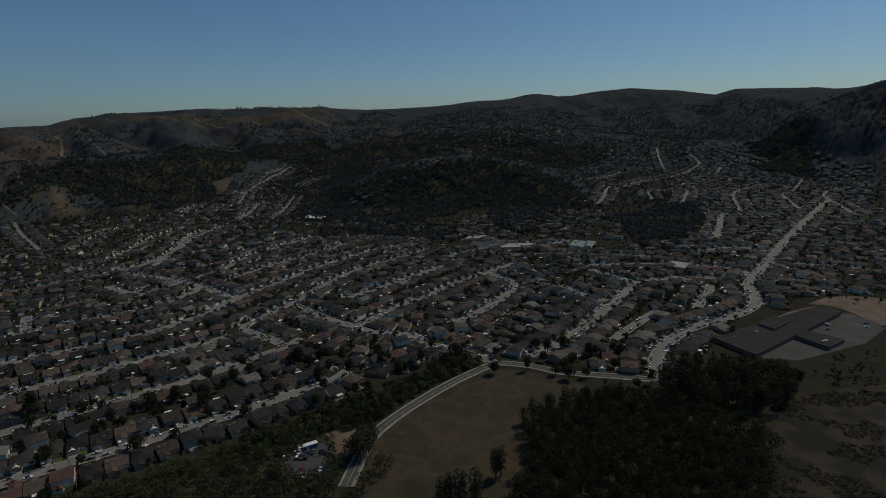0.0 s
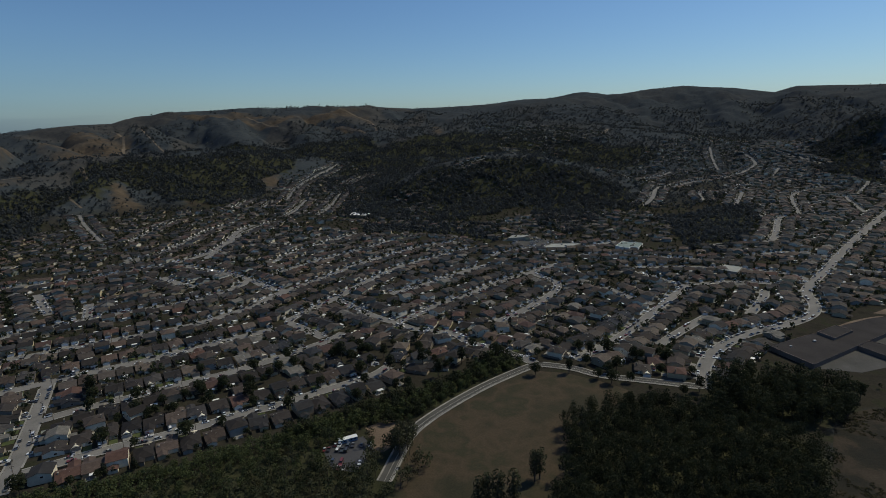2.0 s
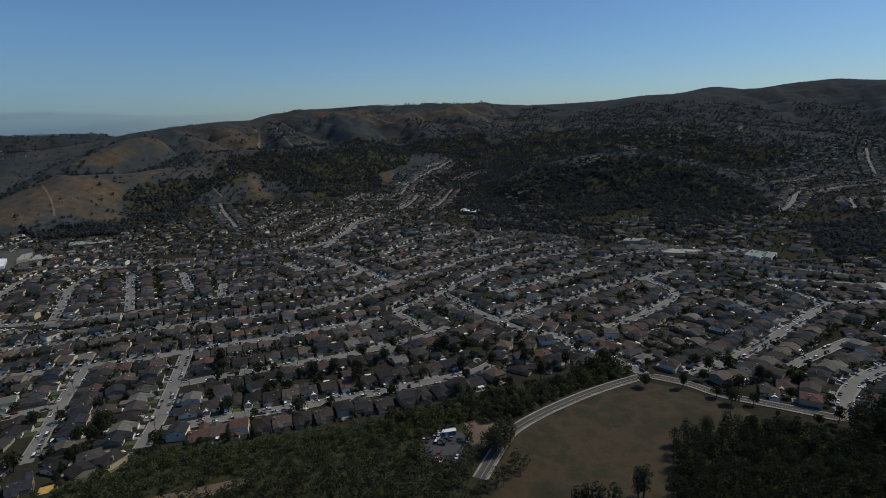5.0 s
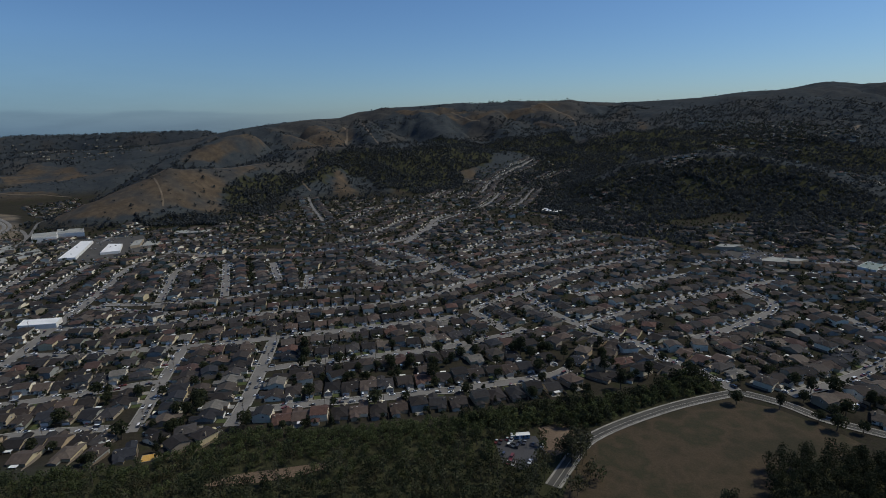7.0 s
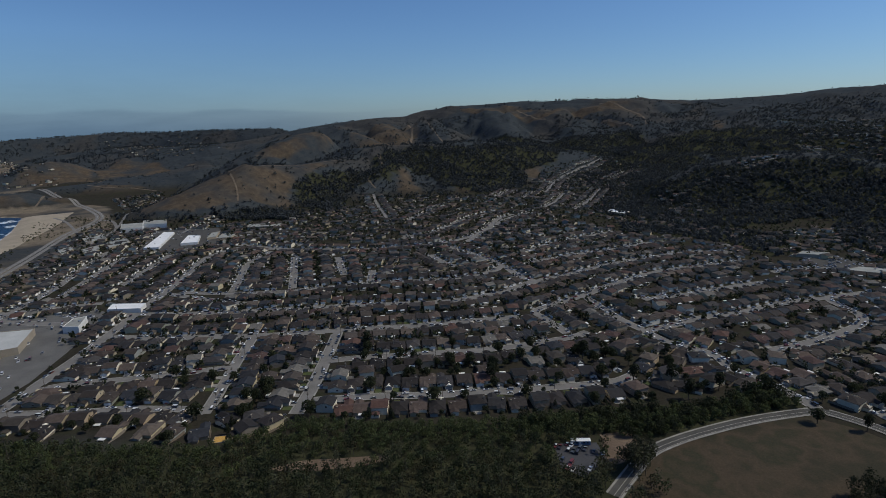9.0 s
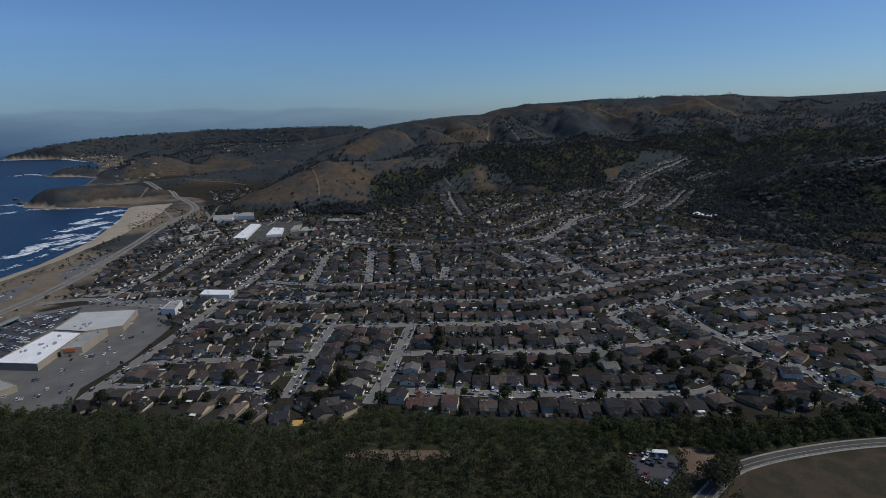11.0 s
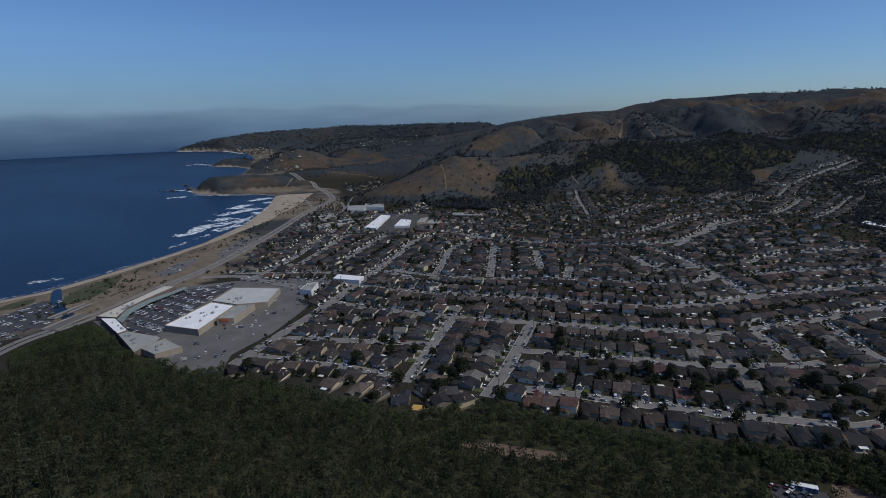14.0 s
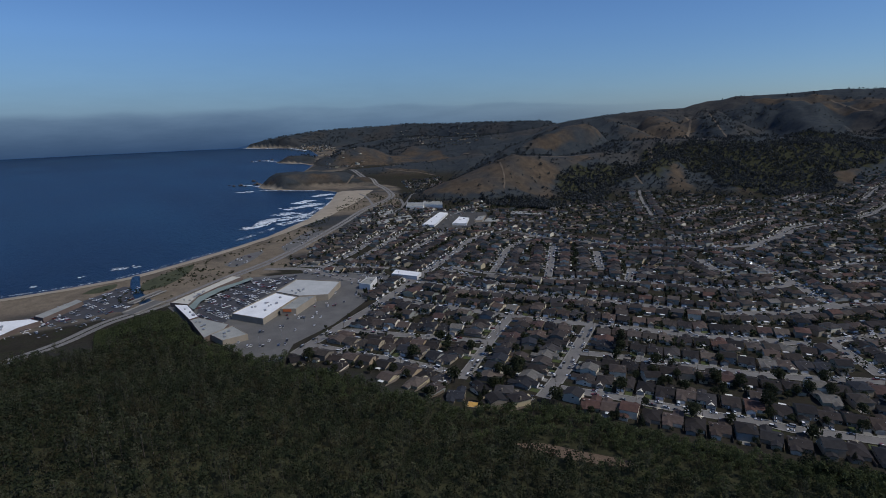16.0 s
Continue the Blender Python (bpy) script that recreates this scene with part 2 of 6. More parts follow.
bump(n, l, b, grain.outputs["Fac"], 0.5, 0.6)

sand_mat = mottled("beach_sand", [(0.3, (0.27, 0.225, 0.165)), (0.7, (0.36, 0.305, 0.23))], 0.03, 0.5, 0.95, 0.12)
verge_mat = mottled("dirt_verge", [(0.3, (0.085, 0.066, 0.047)), (0.7, (0.15, 0.12, 0.088))], 0.05, 0.6, 0.95, 0.25)
field_mat = mottled("dry_meadow", [(0.28, (0.021, 0.021, 0.011)), (0.43, (0.034, 0.029, 0.016)), (0.52, (0.056, 0.040, 0.024)), (0.6, (0.031, 0.029, 0.015)), (0.75, (0.064, 0.044, 0.027))], 0.022, 0.8, 0.95, 0.22, 0.15)
dirt_mat = mottled("bare_dirt", [(0.3, (0.095, 0.068, 0.048)), (0.7, (0.165, 0.120, 0.085))], 0.06, 0.8, 0.95, 0.25, 0.2)
yard_mat = mottled("school_paving", [(0.3, (0.064, 0.062, 0.058)), (0.6, (0.085, 0.082, 0.077)), (0.8, (0.11, 0.105, 0.098))], 0.05, 1.4, 1.0, 0.14, 0, 0.1)
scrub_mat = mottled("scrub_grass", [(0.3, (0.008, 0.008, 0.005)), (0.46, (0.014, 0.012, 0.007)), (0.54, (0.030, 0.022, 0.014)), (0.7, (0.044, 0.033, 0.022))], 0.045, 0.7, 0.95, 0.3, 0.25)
dune_mat = mottled("dune_grass", [(0.3, (0.035, 0.042, 0.02)), (0.7, (0.07, 0.072, 0.038))], 0.06, 0.6, 0.95, 0.3, 0.2)

sea_mat, n, l, b = material("sea_water", 0.34, 0, 0.22)
deep = noise_node(n, l, 0.0016, 5.0, 0.55, stretch=(1, 2.2, 1))
wave = noise_node(n, l, 0.05, 6.0, 0.65, stretch=(1, 2.5, 1))
r = ramp(n, [(0.30, (0.0012, 0.007, 0.030)), (0.5, (0.003, 0.017, 0.050)), (0.70, (0.006, 0.031, 0.070))])
l.new(deep.outputs["Fac"], r.inputs["Fac"])
l.new(r.outputs["Color"], b.inputs["Base Color"])
bump(n, l, b, wave.outputs["Fac"], 0.9, 2.5)

# ---- the lie of the land ----
SEA = -3.0


def value_noise(x, y, seed):
    """Smooth lattice noise in 0..1 for arrays."""
    xi, yi = np.floor(x).astype(np.int64), np.floor(y).astype(np.int64)
    fx, fy = x - xi, y - yi
    fx, fy = fx * fx * (3 - 2 * fx), fy * fy * (3 - 2 * fy)

    def cell(a, b):
        n = (a * 374761393 + b * 668265263 + seed * 974711) & 0x7FFFFFFF
        n = ((n ^ (n >> 13)) * 1274126177) & 0x7FFFFFFF
        return ((n ^ (n >> 16)) & 0xFFFF) / 65535.0

    a, b, c, d = cell(xi, yi), cell(xi + 1, yi), cell(xi, yi + 1), cell(xi + 1, yi + 1)
    return (a * (1 - fx) + b * fx) * (1 - fy) + (c * (1 - fx) + d * fx) * fy


def fbm(x, y, seed, octaves=4):
    total, amp, norm = 0, 1.0, 0.0
    for i in range(octaves):
        total, norm = total + amp * value_noise(x * 2 ** i, y * 2 ** i, seed + i), norm + amp
        amp *= 0.5
    return total / norm


def along(x, y, line):
    """Distance from a polyline and the third value of its points there."""
    best, val = np.full(np.shape(x), 1e9), np.zeros(np.shape(x))
    for (x0, y0, *a), (x1, y1, *b) in zip(line, line[1:]):
        dx, dy = x1 - x0, y1 - y0
        u = np.clip(((x - x0) * dx + (y - y0) * dy) / (dx * dx + dy * dy + 1e-9), 0, 1)
        d = np.hypot(x - x0 - u * dx, y - y0 - u * dy)
        near = d < best
        best = np.where(near, d, best)
        if a:
            val = np.where(near, a[0] + u * (b[0] - a[0]), val)
    return best, val


def inside(x, y, poly):
    """Which of the points lie in the polygon."""
    hit = np.zeros(np.shape(x), bool)
    for (x0, y0), (x1, y1) in zip(poly, poly[1:] + poly[:1]):
        cross = (y0 > y) != (y1 > y)
        hit ^= cross & (x < (x1 - x0) * (y - y0) / ((y1 - y0) if y1 != y0 else 1e-9) + x0)
    return hit


# crests: (x, y, height) along the ridge, width of its flank, how rough
RIDGES = []


def ridge(line, width, rough=0.25, power=2.0):
    RIDGES.append((line, width, rough, power))


# skyline ridge round the head of the valley
ridge([(-2230, 1780, 118), (-2140, 1883, 140), (-2039, 1993, 168), (-1947, 2083, 188), (-1848, 2171, 201), (-1743, 2256, 214), (-1632, 2338, 216), (-1515, 2416, 240), (-1393, 2489, 256), (-1267, 2555, 260), (-1085, 2638, 266), (-873, 2716, 263), (-659, 2775, 262)], 400, 0.16)
ridge([(-1400, 2933, 268), (-925, 3116, 278), (-689, 3176, 280), (-411, 3224, 261), (74, 3249, 271), (332, 3233, 285)], 917, 0.10)
ridge([(371, 3606, 295), (530, 3586, 329), (617, 3572, 336), (754, 3546, 311), (1016, 3480, 342), (1141, 3441, 350), (1409, 3340, 325), (1588, 3259, 295), (1676, 3214, 324), (1912, 3080, 317), (2061, 2982, 305), (2121, 2940, 293), (2243, 2848, 326)], 833, 0.10)
# hills along the far coast
ridge([(-4694, 1040, 38), (-4617, 1327, 84), (-4533, 1590, 122), (-4386, 1833, 139), (-4224, 2069, 150), (-4049, 2189, 164), (-3692, 2398, 156), (-3430, 2429, 162), (-3122, 2504, 162), (-2821, 2549, 165)], 210, 0.12)
ridge([(-3913, 1535, 5), (-3732, 1822, 62), (-3444, 2041, 81), (-3104, 2196, 57), (-2810, 2254, 95)], 230, 0.3)
ridge([(-3295, 1690, 52), (-3062, 1899, 80), (-2738, 2020, 97), (-2458, 2052, 92)], 190, 0.3)
# grassy table hills behind the headlands
ridge([(-2513, 854, 18), (-2481, 942, 51), (-2456, 1004, 69), (-2430, 1065, 80), (-2403, 1125, 65), (-2375, 1183, 31)], 170, 0.2)
ridge([(-2567, 1247, 19), (-2540, 1300, 49), (-2499, 1377, 69), (-2441, 1477, 66), (-2379, 1574, 43), (-2330, 1646, 7)], 190, 0.2)
ridge([(-1957, 899, 19), (-1919, 977, 25), (-1855, 1093, 36), (-1808, 1168, 49), (-1759, 1241, 62)], 170, 0.3)
# headlands at the end of the beach and beyond it
ridge([(-1755, 420, 6), (-1759, 446, 27), (-1760, 478, 44), (-1756, 528, 46), (-1735, 595, 43), (-1701, 659, 37), (-1665, 692, 20)], 70, 0.2, 4.0)
ridge([(-2857, 790, 2), (-2842, 841, 31), (-2817, 922, 33), (-2799, 974, 8)], 85, 0.25, 3.0)
# bare brown hill above the white halls and the spurs behind it
ridge([(-1118, 644, 20), (-1129, 740, 37), (-1140, 796, 54), (-1151, 849, 73), (-1164, 930, 97), (-1163, 995, 95), (-1137, 1098, 88), (-1127, 1193, 90), (-1127, 1274, 90)], 125, 0.16)
ridge([(-1157, 924, 95), (-1090, 879, 59), (-1038, 816, 23)], 60, 0.1)
ridge([(-1115, 761, 29), (-1065, 747, 9)], 50, 0.1)
ridge([(-1417, 1145, 95), (-1410, 1247, 129), (-1398, 1362, 164), (-1386, 1430, 170), (-1365, 1464, 150), (-1329, 1497, 103)], 130, 0.3)
ridge([(-1543, 1640, 135), (-1514, 1733, 169), (-1426, 1742, 149), (-1346, 1742, 117)], 150, 0.3)
ridge([(-1854, 1366, 84), (-1768, 1475, 99), (-1751, 1644, 158)], 130, 0.3)
# spurs that come down from the skyline
ridge([(-1351, 2105, 193), (-1197, 1966, 142), (-1049, 1821, 81)], 150, 0.35)
ridge([(-1511, 1994, 189), (-1327, 1856, 138), (-1165, 1701, 71)], 150, 0.35)
ridge([(-1156, 2331, 220), (-961, 2147, 154), (-781, 1952, 78)], 150, 0.35)
ridge([(-674, 2617, 231), (-519, 2397, 171), (-391, 2219, 91)], 150, 0.35)
ridge([(-1594, 1796, 141), (-1432, 1672, 109), (-1271, 1546, 69)], 150, 0.35)
ridge([(-886, 2500, 225), (-734, 2287, 156), (-621, 2113, 77)], 150, 0.35)
# wooded shoulder above the town
ridge([(-1179, 1295, 90), (-1166, 1373, 117), (-1104, 1449, 121), (-1003, 1556, 120), (-923, 1640, 123), (-839, 1729, 118), (-718, 1848, 101), (-656, 1913, 75)], 215, 0.2)
ridge([(-937, 1299, 52), (-872, 1247, 24), (-811, 1204, 5)], 90, 0.35)
ridge([(-974, 1168, 34), (-974, 1245, 65), (-966, 1327, 81)], 80, 0.2)
ridge([(-783, 1351, 33), (-715, 1275, 5)], 70, 0.2)
# slope of the upper streets
ridge([(-725, 1920, 13), (-658, 2050, 19), (-580, 2177, 36), (-462, 2256, 58)], 330, 0.15)
# wooded knoll in the middle of the valley
ridge([(-320, 1382, -11), (-252, 1427, 29), (-150, 1471, 74), (-44, 1488, 100), (62, 1488, 107), (151, 1482, 95), (249, 1448, 72), (313, 1405, 48), (363, 1352, 20)], 165, 0.12)
# wooded plateau with houses behind the knoll
ridge([(-1078, 2256, 69), (-829, 2359, 122), (-579, 2432, 137), (-287, 2483, 153), (14, 2500, 154), (265, 2486, 138), (507, 2448, 128), (779, 2376, 118), (946, 2314, 95)], 500, 0.25)
# dark slope that closes the valley
ridge([(1109, 2053, 85), (1209, 1995, 158), (1288, 1945, 207), (1361, 1895, 244), (1449, 1829, 284), (1564, 1731, 322)], 400, 0.2)
# spurs of the far slopes up the valley
ridge([(810, 3199, 304), (818, 2886, 208), (853, 2562, 100)], 190, 0.35)
ridge([(1161, 3089, 285), (1152, 2770, 186), (1122, 2456, 74)], 190, 0.35)
ridge([(1504, 2825, 264), (1344, 2570, 169), (1179, 2318, 69)], 190, 0.35)
ridge([(367, 3078, 264), (447, 2814, 180), (553, 2540, 100)], 190, 0.35)
ridge([(1436, 2404, 227), (1232, 2176, 140), (1128, 2062, 61)], 190, 0.35)
# hillside below the point of view
ridge([(150, -188, 79), (0, -112, 67), (-150, -93, 63), (-288, -83, 62), (-388, -75, 42), (-467, -62, 13)], 167, 0.12)
ridge([(150, -188, 79), (250, -75, 50), (408, 75, 32), (533, 225, 18)], 117, 0.12)

COAST = [(-1004, -583), (-914, -356), (-871, -232), (-846, -133), (-846, -75), (-856, 3), (-889, 63), (-950, 155), (-1011, 236), (-1138, 351), (-1318, 465)] + [(-1516, 565), (-1591, 541), (-1666, 461), (-1784, 416), (-1914, 441), (-2007, 561), (-2412, 792), (-2540, 855), (-2700, 850), (-2844, 763), (-2951, 787), (-3014, 963), (-3263, 1132), (-3892, 1301), (-4365, 1333), (-4595, 1220), (-4763, 1081), (-5113, 971)]
LAND = COAST + [(-5200, 4950), (4950, 4950), (4950, -4950), (-2600, -4950)]


FLAT = [(-721, 266), (-996, 373), (-1126, 504), (-1242, 600), (-1110, 625), (-1010, 700), (-860, 837), (-509, 498)]

FLAT_PLAZA = [(-663, 41), (-747, 114), (-687, 286), (-633, 311), (-602, 287), (-534, 219), (-462, 143), (-427, 106), (-451, 85), (-529, 61)]


def height(x, y):
    """Height of the ground at x, y (arrays)."""
    x, y = np.asarray(x, float), np.asarray(y, float)
    wx = x + 60 * (fbm(x / 240, y / 240, 11) - 0.5)
    wy = y + 60 * (fbm(x / 240, y / 240, 31) - 0.5)
    spur = 1 - 2 * np.abs(fbm(x / 420, y / 420, 5) - 0.5)
    gully = np.abs(fbm(x / 150 + 7, y / 150, 15, 3) - 0.5) * 2
    fine = fbm(x / 60, y / 60, 8, 3) - 0.5
    total = np.zeros(x.shape)
    for line, width, rough, power in RIDGES:
        d, z = along(wx, wy, line)
        lift = z * np.exp(-(d / width) ** power)
        far = np.clip(d / width, 0, 1)
        lift = lift * (1 + rough * far * (2.6 * (spur - 0.66) + 2.2 * (gully - 0.25) + 0.9 * fine))
        total = total + np.maximum(lift, 0) ** 9
    h = np.maximum(total ** (1 / 9) - 2.5, 0)
    d, _ = along(x, y, FLAT + FLAT[:1])
    h = h * np.where(inside(x, y, FLAT), 0, np.clip(d / 70, 0, 1))
    d, _ = along(x, y, FLAT_PLAZA + FLAT_PLAZA[:1])
    h = h * np.where(inside(x, y, FLAT_PLAZA), 0, np.clip(d / 50, 0, 1))
    d, _ = along(x, y, COAST)
    s = np.where(inside(x, y, LAND), d, -d)
    shore = np.clip((s + 8) / 45, 0, 1)
    return h * np.clip((s - 4) / 34, 0, 1) ** 0.7 + (SEA - 2.5) * (1 - shore * shore * (3 - 2 * shore)) - np.clip(-s / 40, 0, 6)


# ---- builders ----
def mesh_object(name, verts, polys, mats, slots=None, parent=None, smooth=False):
    """A mesh from arrays; polys is an array of equal-sized polygons or a list of such arrays."""
    me = bpy.data.meshes.new(name)
    groups = polys if isinstance(polys, list) else [polys]
    groups = [np.asarray(p, np.int64) for p in groups if len(p)]
    loops = np.concatenate([p.ravel() for p in groups])
    sizes = np.concatenate([np.full(len(p), p.shape[1]) for p in groups])
    me.vertices.add(len(verts))
    me.vertices.foreach_set("co", np.asarray(verts, np.float32).ravel())
    me.loops.add(len(loops))
    me.loops.foreach_set("vertex_index", loops.astype(np.int32))
    me.polygons.add(len(sizes))
    me.polygons.foreach_set("loop_start", np.concatenate([[0], np.cumsum(sizes)[:-1]]).astype(np.int32))
    if slots is not None:
        me.polygons.foreach_set("material_index", np.asarray(slots, np.int32))
    me.polygons.foreach_set("use_smooth", np.full(len(sizes), smooth))
    for m in mats:
        me.materials.append(m)
    me.update(calc_edges=True)
    ob = new(name, me)
    if parent:
        ob.parent = parent
    return ob


def part(name, bm, mat, parent=None, label=""):
    """Link a bmesh as one mesh object under a thing or a part."""
    me = bpy.data.meshes.new(name)
    bm.to_mesh(me)
    bm.free()
    me.materials.append(mat)
    ob = new(name, me)
    if parent:
        ob.parent = parent
    return tagged(ob, label)


def thing(name, label, category, group="", kind=""):
    return tagged(new(name), label, category, group, kind)


def box(bm, x0, x1, y0, y1, z0, z1):
    v = [bm.verts.new(p) for p in ((x0, y0, z0), (x1, y0, z0), (x1, y1, z0), (x0, y1, z0), (x0, y0, z1), (x1, y0, z1), (x1, y1, z1), (x0, y1, z1))]
    for f in ((3, 2, 1, 0), (4, 5, 6, 7), (0, 1, 5, 4), (1, 2, 6, 5), (2, 3, 7, 6), (3, 0, 4, 7)):
        bm.faces.new([v[i] for i in f])
    return bm


def boxes(*rows):
    bm = bmesh.new()
    for r in rows:
        box(bm, *r)
    return bm


def prism(bm, outline, lo, hi, turn=lambda a, b, c: (a, b, c)):
    """Extrude an outline of (a, b) from lo to hi; turn() maps a, b and the run to x, y, z."""
    A = [bm.verts.new(turn(a, b, lo)) for a, b in outline]
    B = [bm.verts.new(turn(a, b, hi)) for a, b in outline]
    bm.faces.new(A[::-1])
    bm.faces.new(B)
    for i in range(len(A)):
        j = (i + 1) % len(A)
        bm.faces.new((A[i], A[j], B[j], B[i]))
    bmesh.ops.recalc_face_normals(bm, faces=bm.faces[:])
    return bm


def cylinder(bm, x, y, z0, z1, r0, r1, sides=8):
    A = [bm.verts.new((x + r0 * math.cos(a), y + r0 * math.sin(a), z0)) for a in (i * math.tau / sides for i in range(sides))]
    B = [bm.verts.new((x + r1 * math.cos(a), y + r1 * math.sin(a), z1)) for a in (i * math.tau / sides for i in range(sides))]
    bm.faces.new(A[::-1]), bm.faces.new(B)
    for i in range(sides):
        j = (i + 1) % sides
        bm.faces.new((A[i], A[j], B[j], B[i]))
    return bm


def slab(name, poly, z0, z1, mat, parent=None, label=""):
    """A flat-topped piece over a ground outline."""
    bm = bmesh.new()
    prism(bm, poly, z0, z1)
    return part(name, bm, mat, parent, label)


def smooth_line(pts, step=5.0):
    """A polyline through the points, rounded and evenly spaced."""
    p = [Vector((*q[:2], 0)) for q in pts]
    if len(p) > 2:
        p = [2 * p[0] - p[1]] + p + [2 * p[-1] - p[-2]]
        out = []
        for a, b_, c_, d in zip(p, p[1:], p[2:], p[3:]):
            k = max(2, int((c_ - b_).length / step))
            for i in range(k):
                t = i / k
                out.append(0.5 * ((2 * b_) + (c_ - a) * t + (2 * a - 5 * b_ + 4 * c_ - d) * t * t + (3 * b_ - a - 3 * c_ + d) * t ** 3))
        out.append(p[-2])
    else:
        k = max(2, int((p[1] - p[0]).length / step))
        out = [p[0].lerp(p[1], i / k) for i in range(k + 1)]
    return np.array([(v.x, v.y) for v in out])


# ---- outlines of the open places ----
MEADOW = [(-44, 324), (-28, 352), (-2, 380), (30, 413), (44, 409), (70, 403), (108, 375), (81, 350), (54, 315), (37, 256), (-6, 232), (-44, 241), (-50, 278)]
PLAZA = [(-663, 41), (-733, 111), (-728, 153), (-714, 198), (-677, 265), (-644, 300), (-609, 291), (-543, 223), (-503, 175), (-477, 126), (-446, 107), (-460, 87), (-538, 63)]
SCHOOL = [(231, 458), (308, 517), (392, 560), (442, 534), (462, 508), (379, 410), (360, 427), (282, 399), (249, 411)]
DEPOT = [(-102, 298), (-79, 312), (-68, 296), (-76, 275), (-90, 277)]
LOT_WEST = [(-623, -81), (-682, -140), (-734, -58), (-788, 4), (-760, 26), (-689, 6), (-646, -25), (-617, -58)]
YARDS = [(-889, 487), (-1033, 613), (-940, 687), (-817, 610), (-821, 521)]
CLINIC = [(37, 868), (73, 930), (109, 891), (158, 869), (127, 820), (77, 832)]
RESERVED = [MEADOW, PLAZA, SCHOOL, DEPOT, LOT_WEST, YARDS, CLINIC]

# ---- woods: outline and mean spacing of the trees ----
WOODS_FAR = [
    ([(-1058, 1016), (-1065, 1083), (-1066, 1213), (-1029, 1302), (-1065, 1396), (-973, 1509), (-889, 1579), (-804, 1655), (-738, 2017), (-601, 1752), (-641, 1674), (-663, 1605), (-600, 1410), (-627, 1354), (-668, 1298), (-790, 1331), (-893, 1375), (-923, 1321), (-938, 1301), (-936, 1217), (-955, 1145), (-950, 1092), (-833, 917), (-884, 902), (-1009, 980)], 8),
    ([(-1035, 750), (-1018, 812), (-1007, 845), (-903, 905), (-845, 845), (-1013, 733)], 6),
    ([(-313, 1134), (-305, 1318), (-247, 1395), (-148, 1449), (-43, 1460), (61, 1460), (147, 1438), (244, 1417), (306, 1376), (354, 1319), (334, 1217), (247, 1094), (148, 1015), (109, 1044), (87, 1194), (26, 1189), (-44, 1072), (-179, 1062)], 7.5),
    ([(-506, 1603), (-522, 2113), (-347, 2125), (-197, 1927), (-233, 1402), (-314, 1361), (-297, 1168), (-322, 1169), (-381, 1451)], 9),
    ([(355, 1089), (444, 1126), (587, 1247), (482, 995), (372, 826), (298, 826), (298, 906)], 7),
    ([(-242, 1037), (-109, 1039), (1, 1033), (10, 901), (-99, 944), (-227, 970)], 7),
    ([(927, 1634), (1037, 1874), (1119, 1878), (1215, 1832), (959, 1392), (943, 1508)], 8),
    ([(81, 1106), (171, 1185), (226, 1095), (139, 951), (93, 989)], 7),
    ([(-368, 2121), (-141, 2357), (210, 2308), (495, 2071), (623, 1965), (433, 1794), (328, 1910), (85, 2064), (-158, 1947)], 10),
    ([(-1169, 2077), (-897, 2057), (-493, 2284), (-365, 2085), (-500, 1954), (-682, 1987), (-830, 1709)], 9),
]
FOREST = [(-590, -140), (-530, -30)] + [(-603, 35), (-556, 50), (-515, 60), (-470, 82), (-425, 106), (-390, 120), (-330, 150), (-288, 182), (-272, 212), (-250, 232), (-208, 250), (-170, 272), (-128, 304), (-98, 322)] + [(-30, 285), (-75, 200), (-120, 75), (-90, -50), (-175, -210), (-375, -260)]
PINES = [(48, 326), (77, 348), (102, 355), (137, 352), (165, 335), (190, 318), (202, 301), (185, 268), (161, 236), (125, 211), (59, 203), (24, 213), (38, 257), (52, 294)]
PINES_EAST = [(160, 376), (188, 402), (216, 390), (231, 388), (255, 384), (252, 353), (234, 334), (195, 328), (167, 339), (154, 349)]
HEDGE = [(-132, 307), (-104, 333), (-81, 352), (-46, 371), (-25, 391), (4, 434), (27, 436), (37, 421), (5, 392), (-22, 362), (-40, 337), (-53, 328), (-74, 324), (-109, 310)]
CLEARING = [(-236, 188), (-228, 205), (-212, 219), (-196, 231), (-184, 238), (-186, 230), (-203, 212), (-224, 194)]
SCRUB = [(232, 345), (273, 359), (335, 357), (220, 221), (158, 222), (190, 277)]

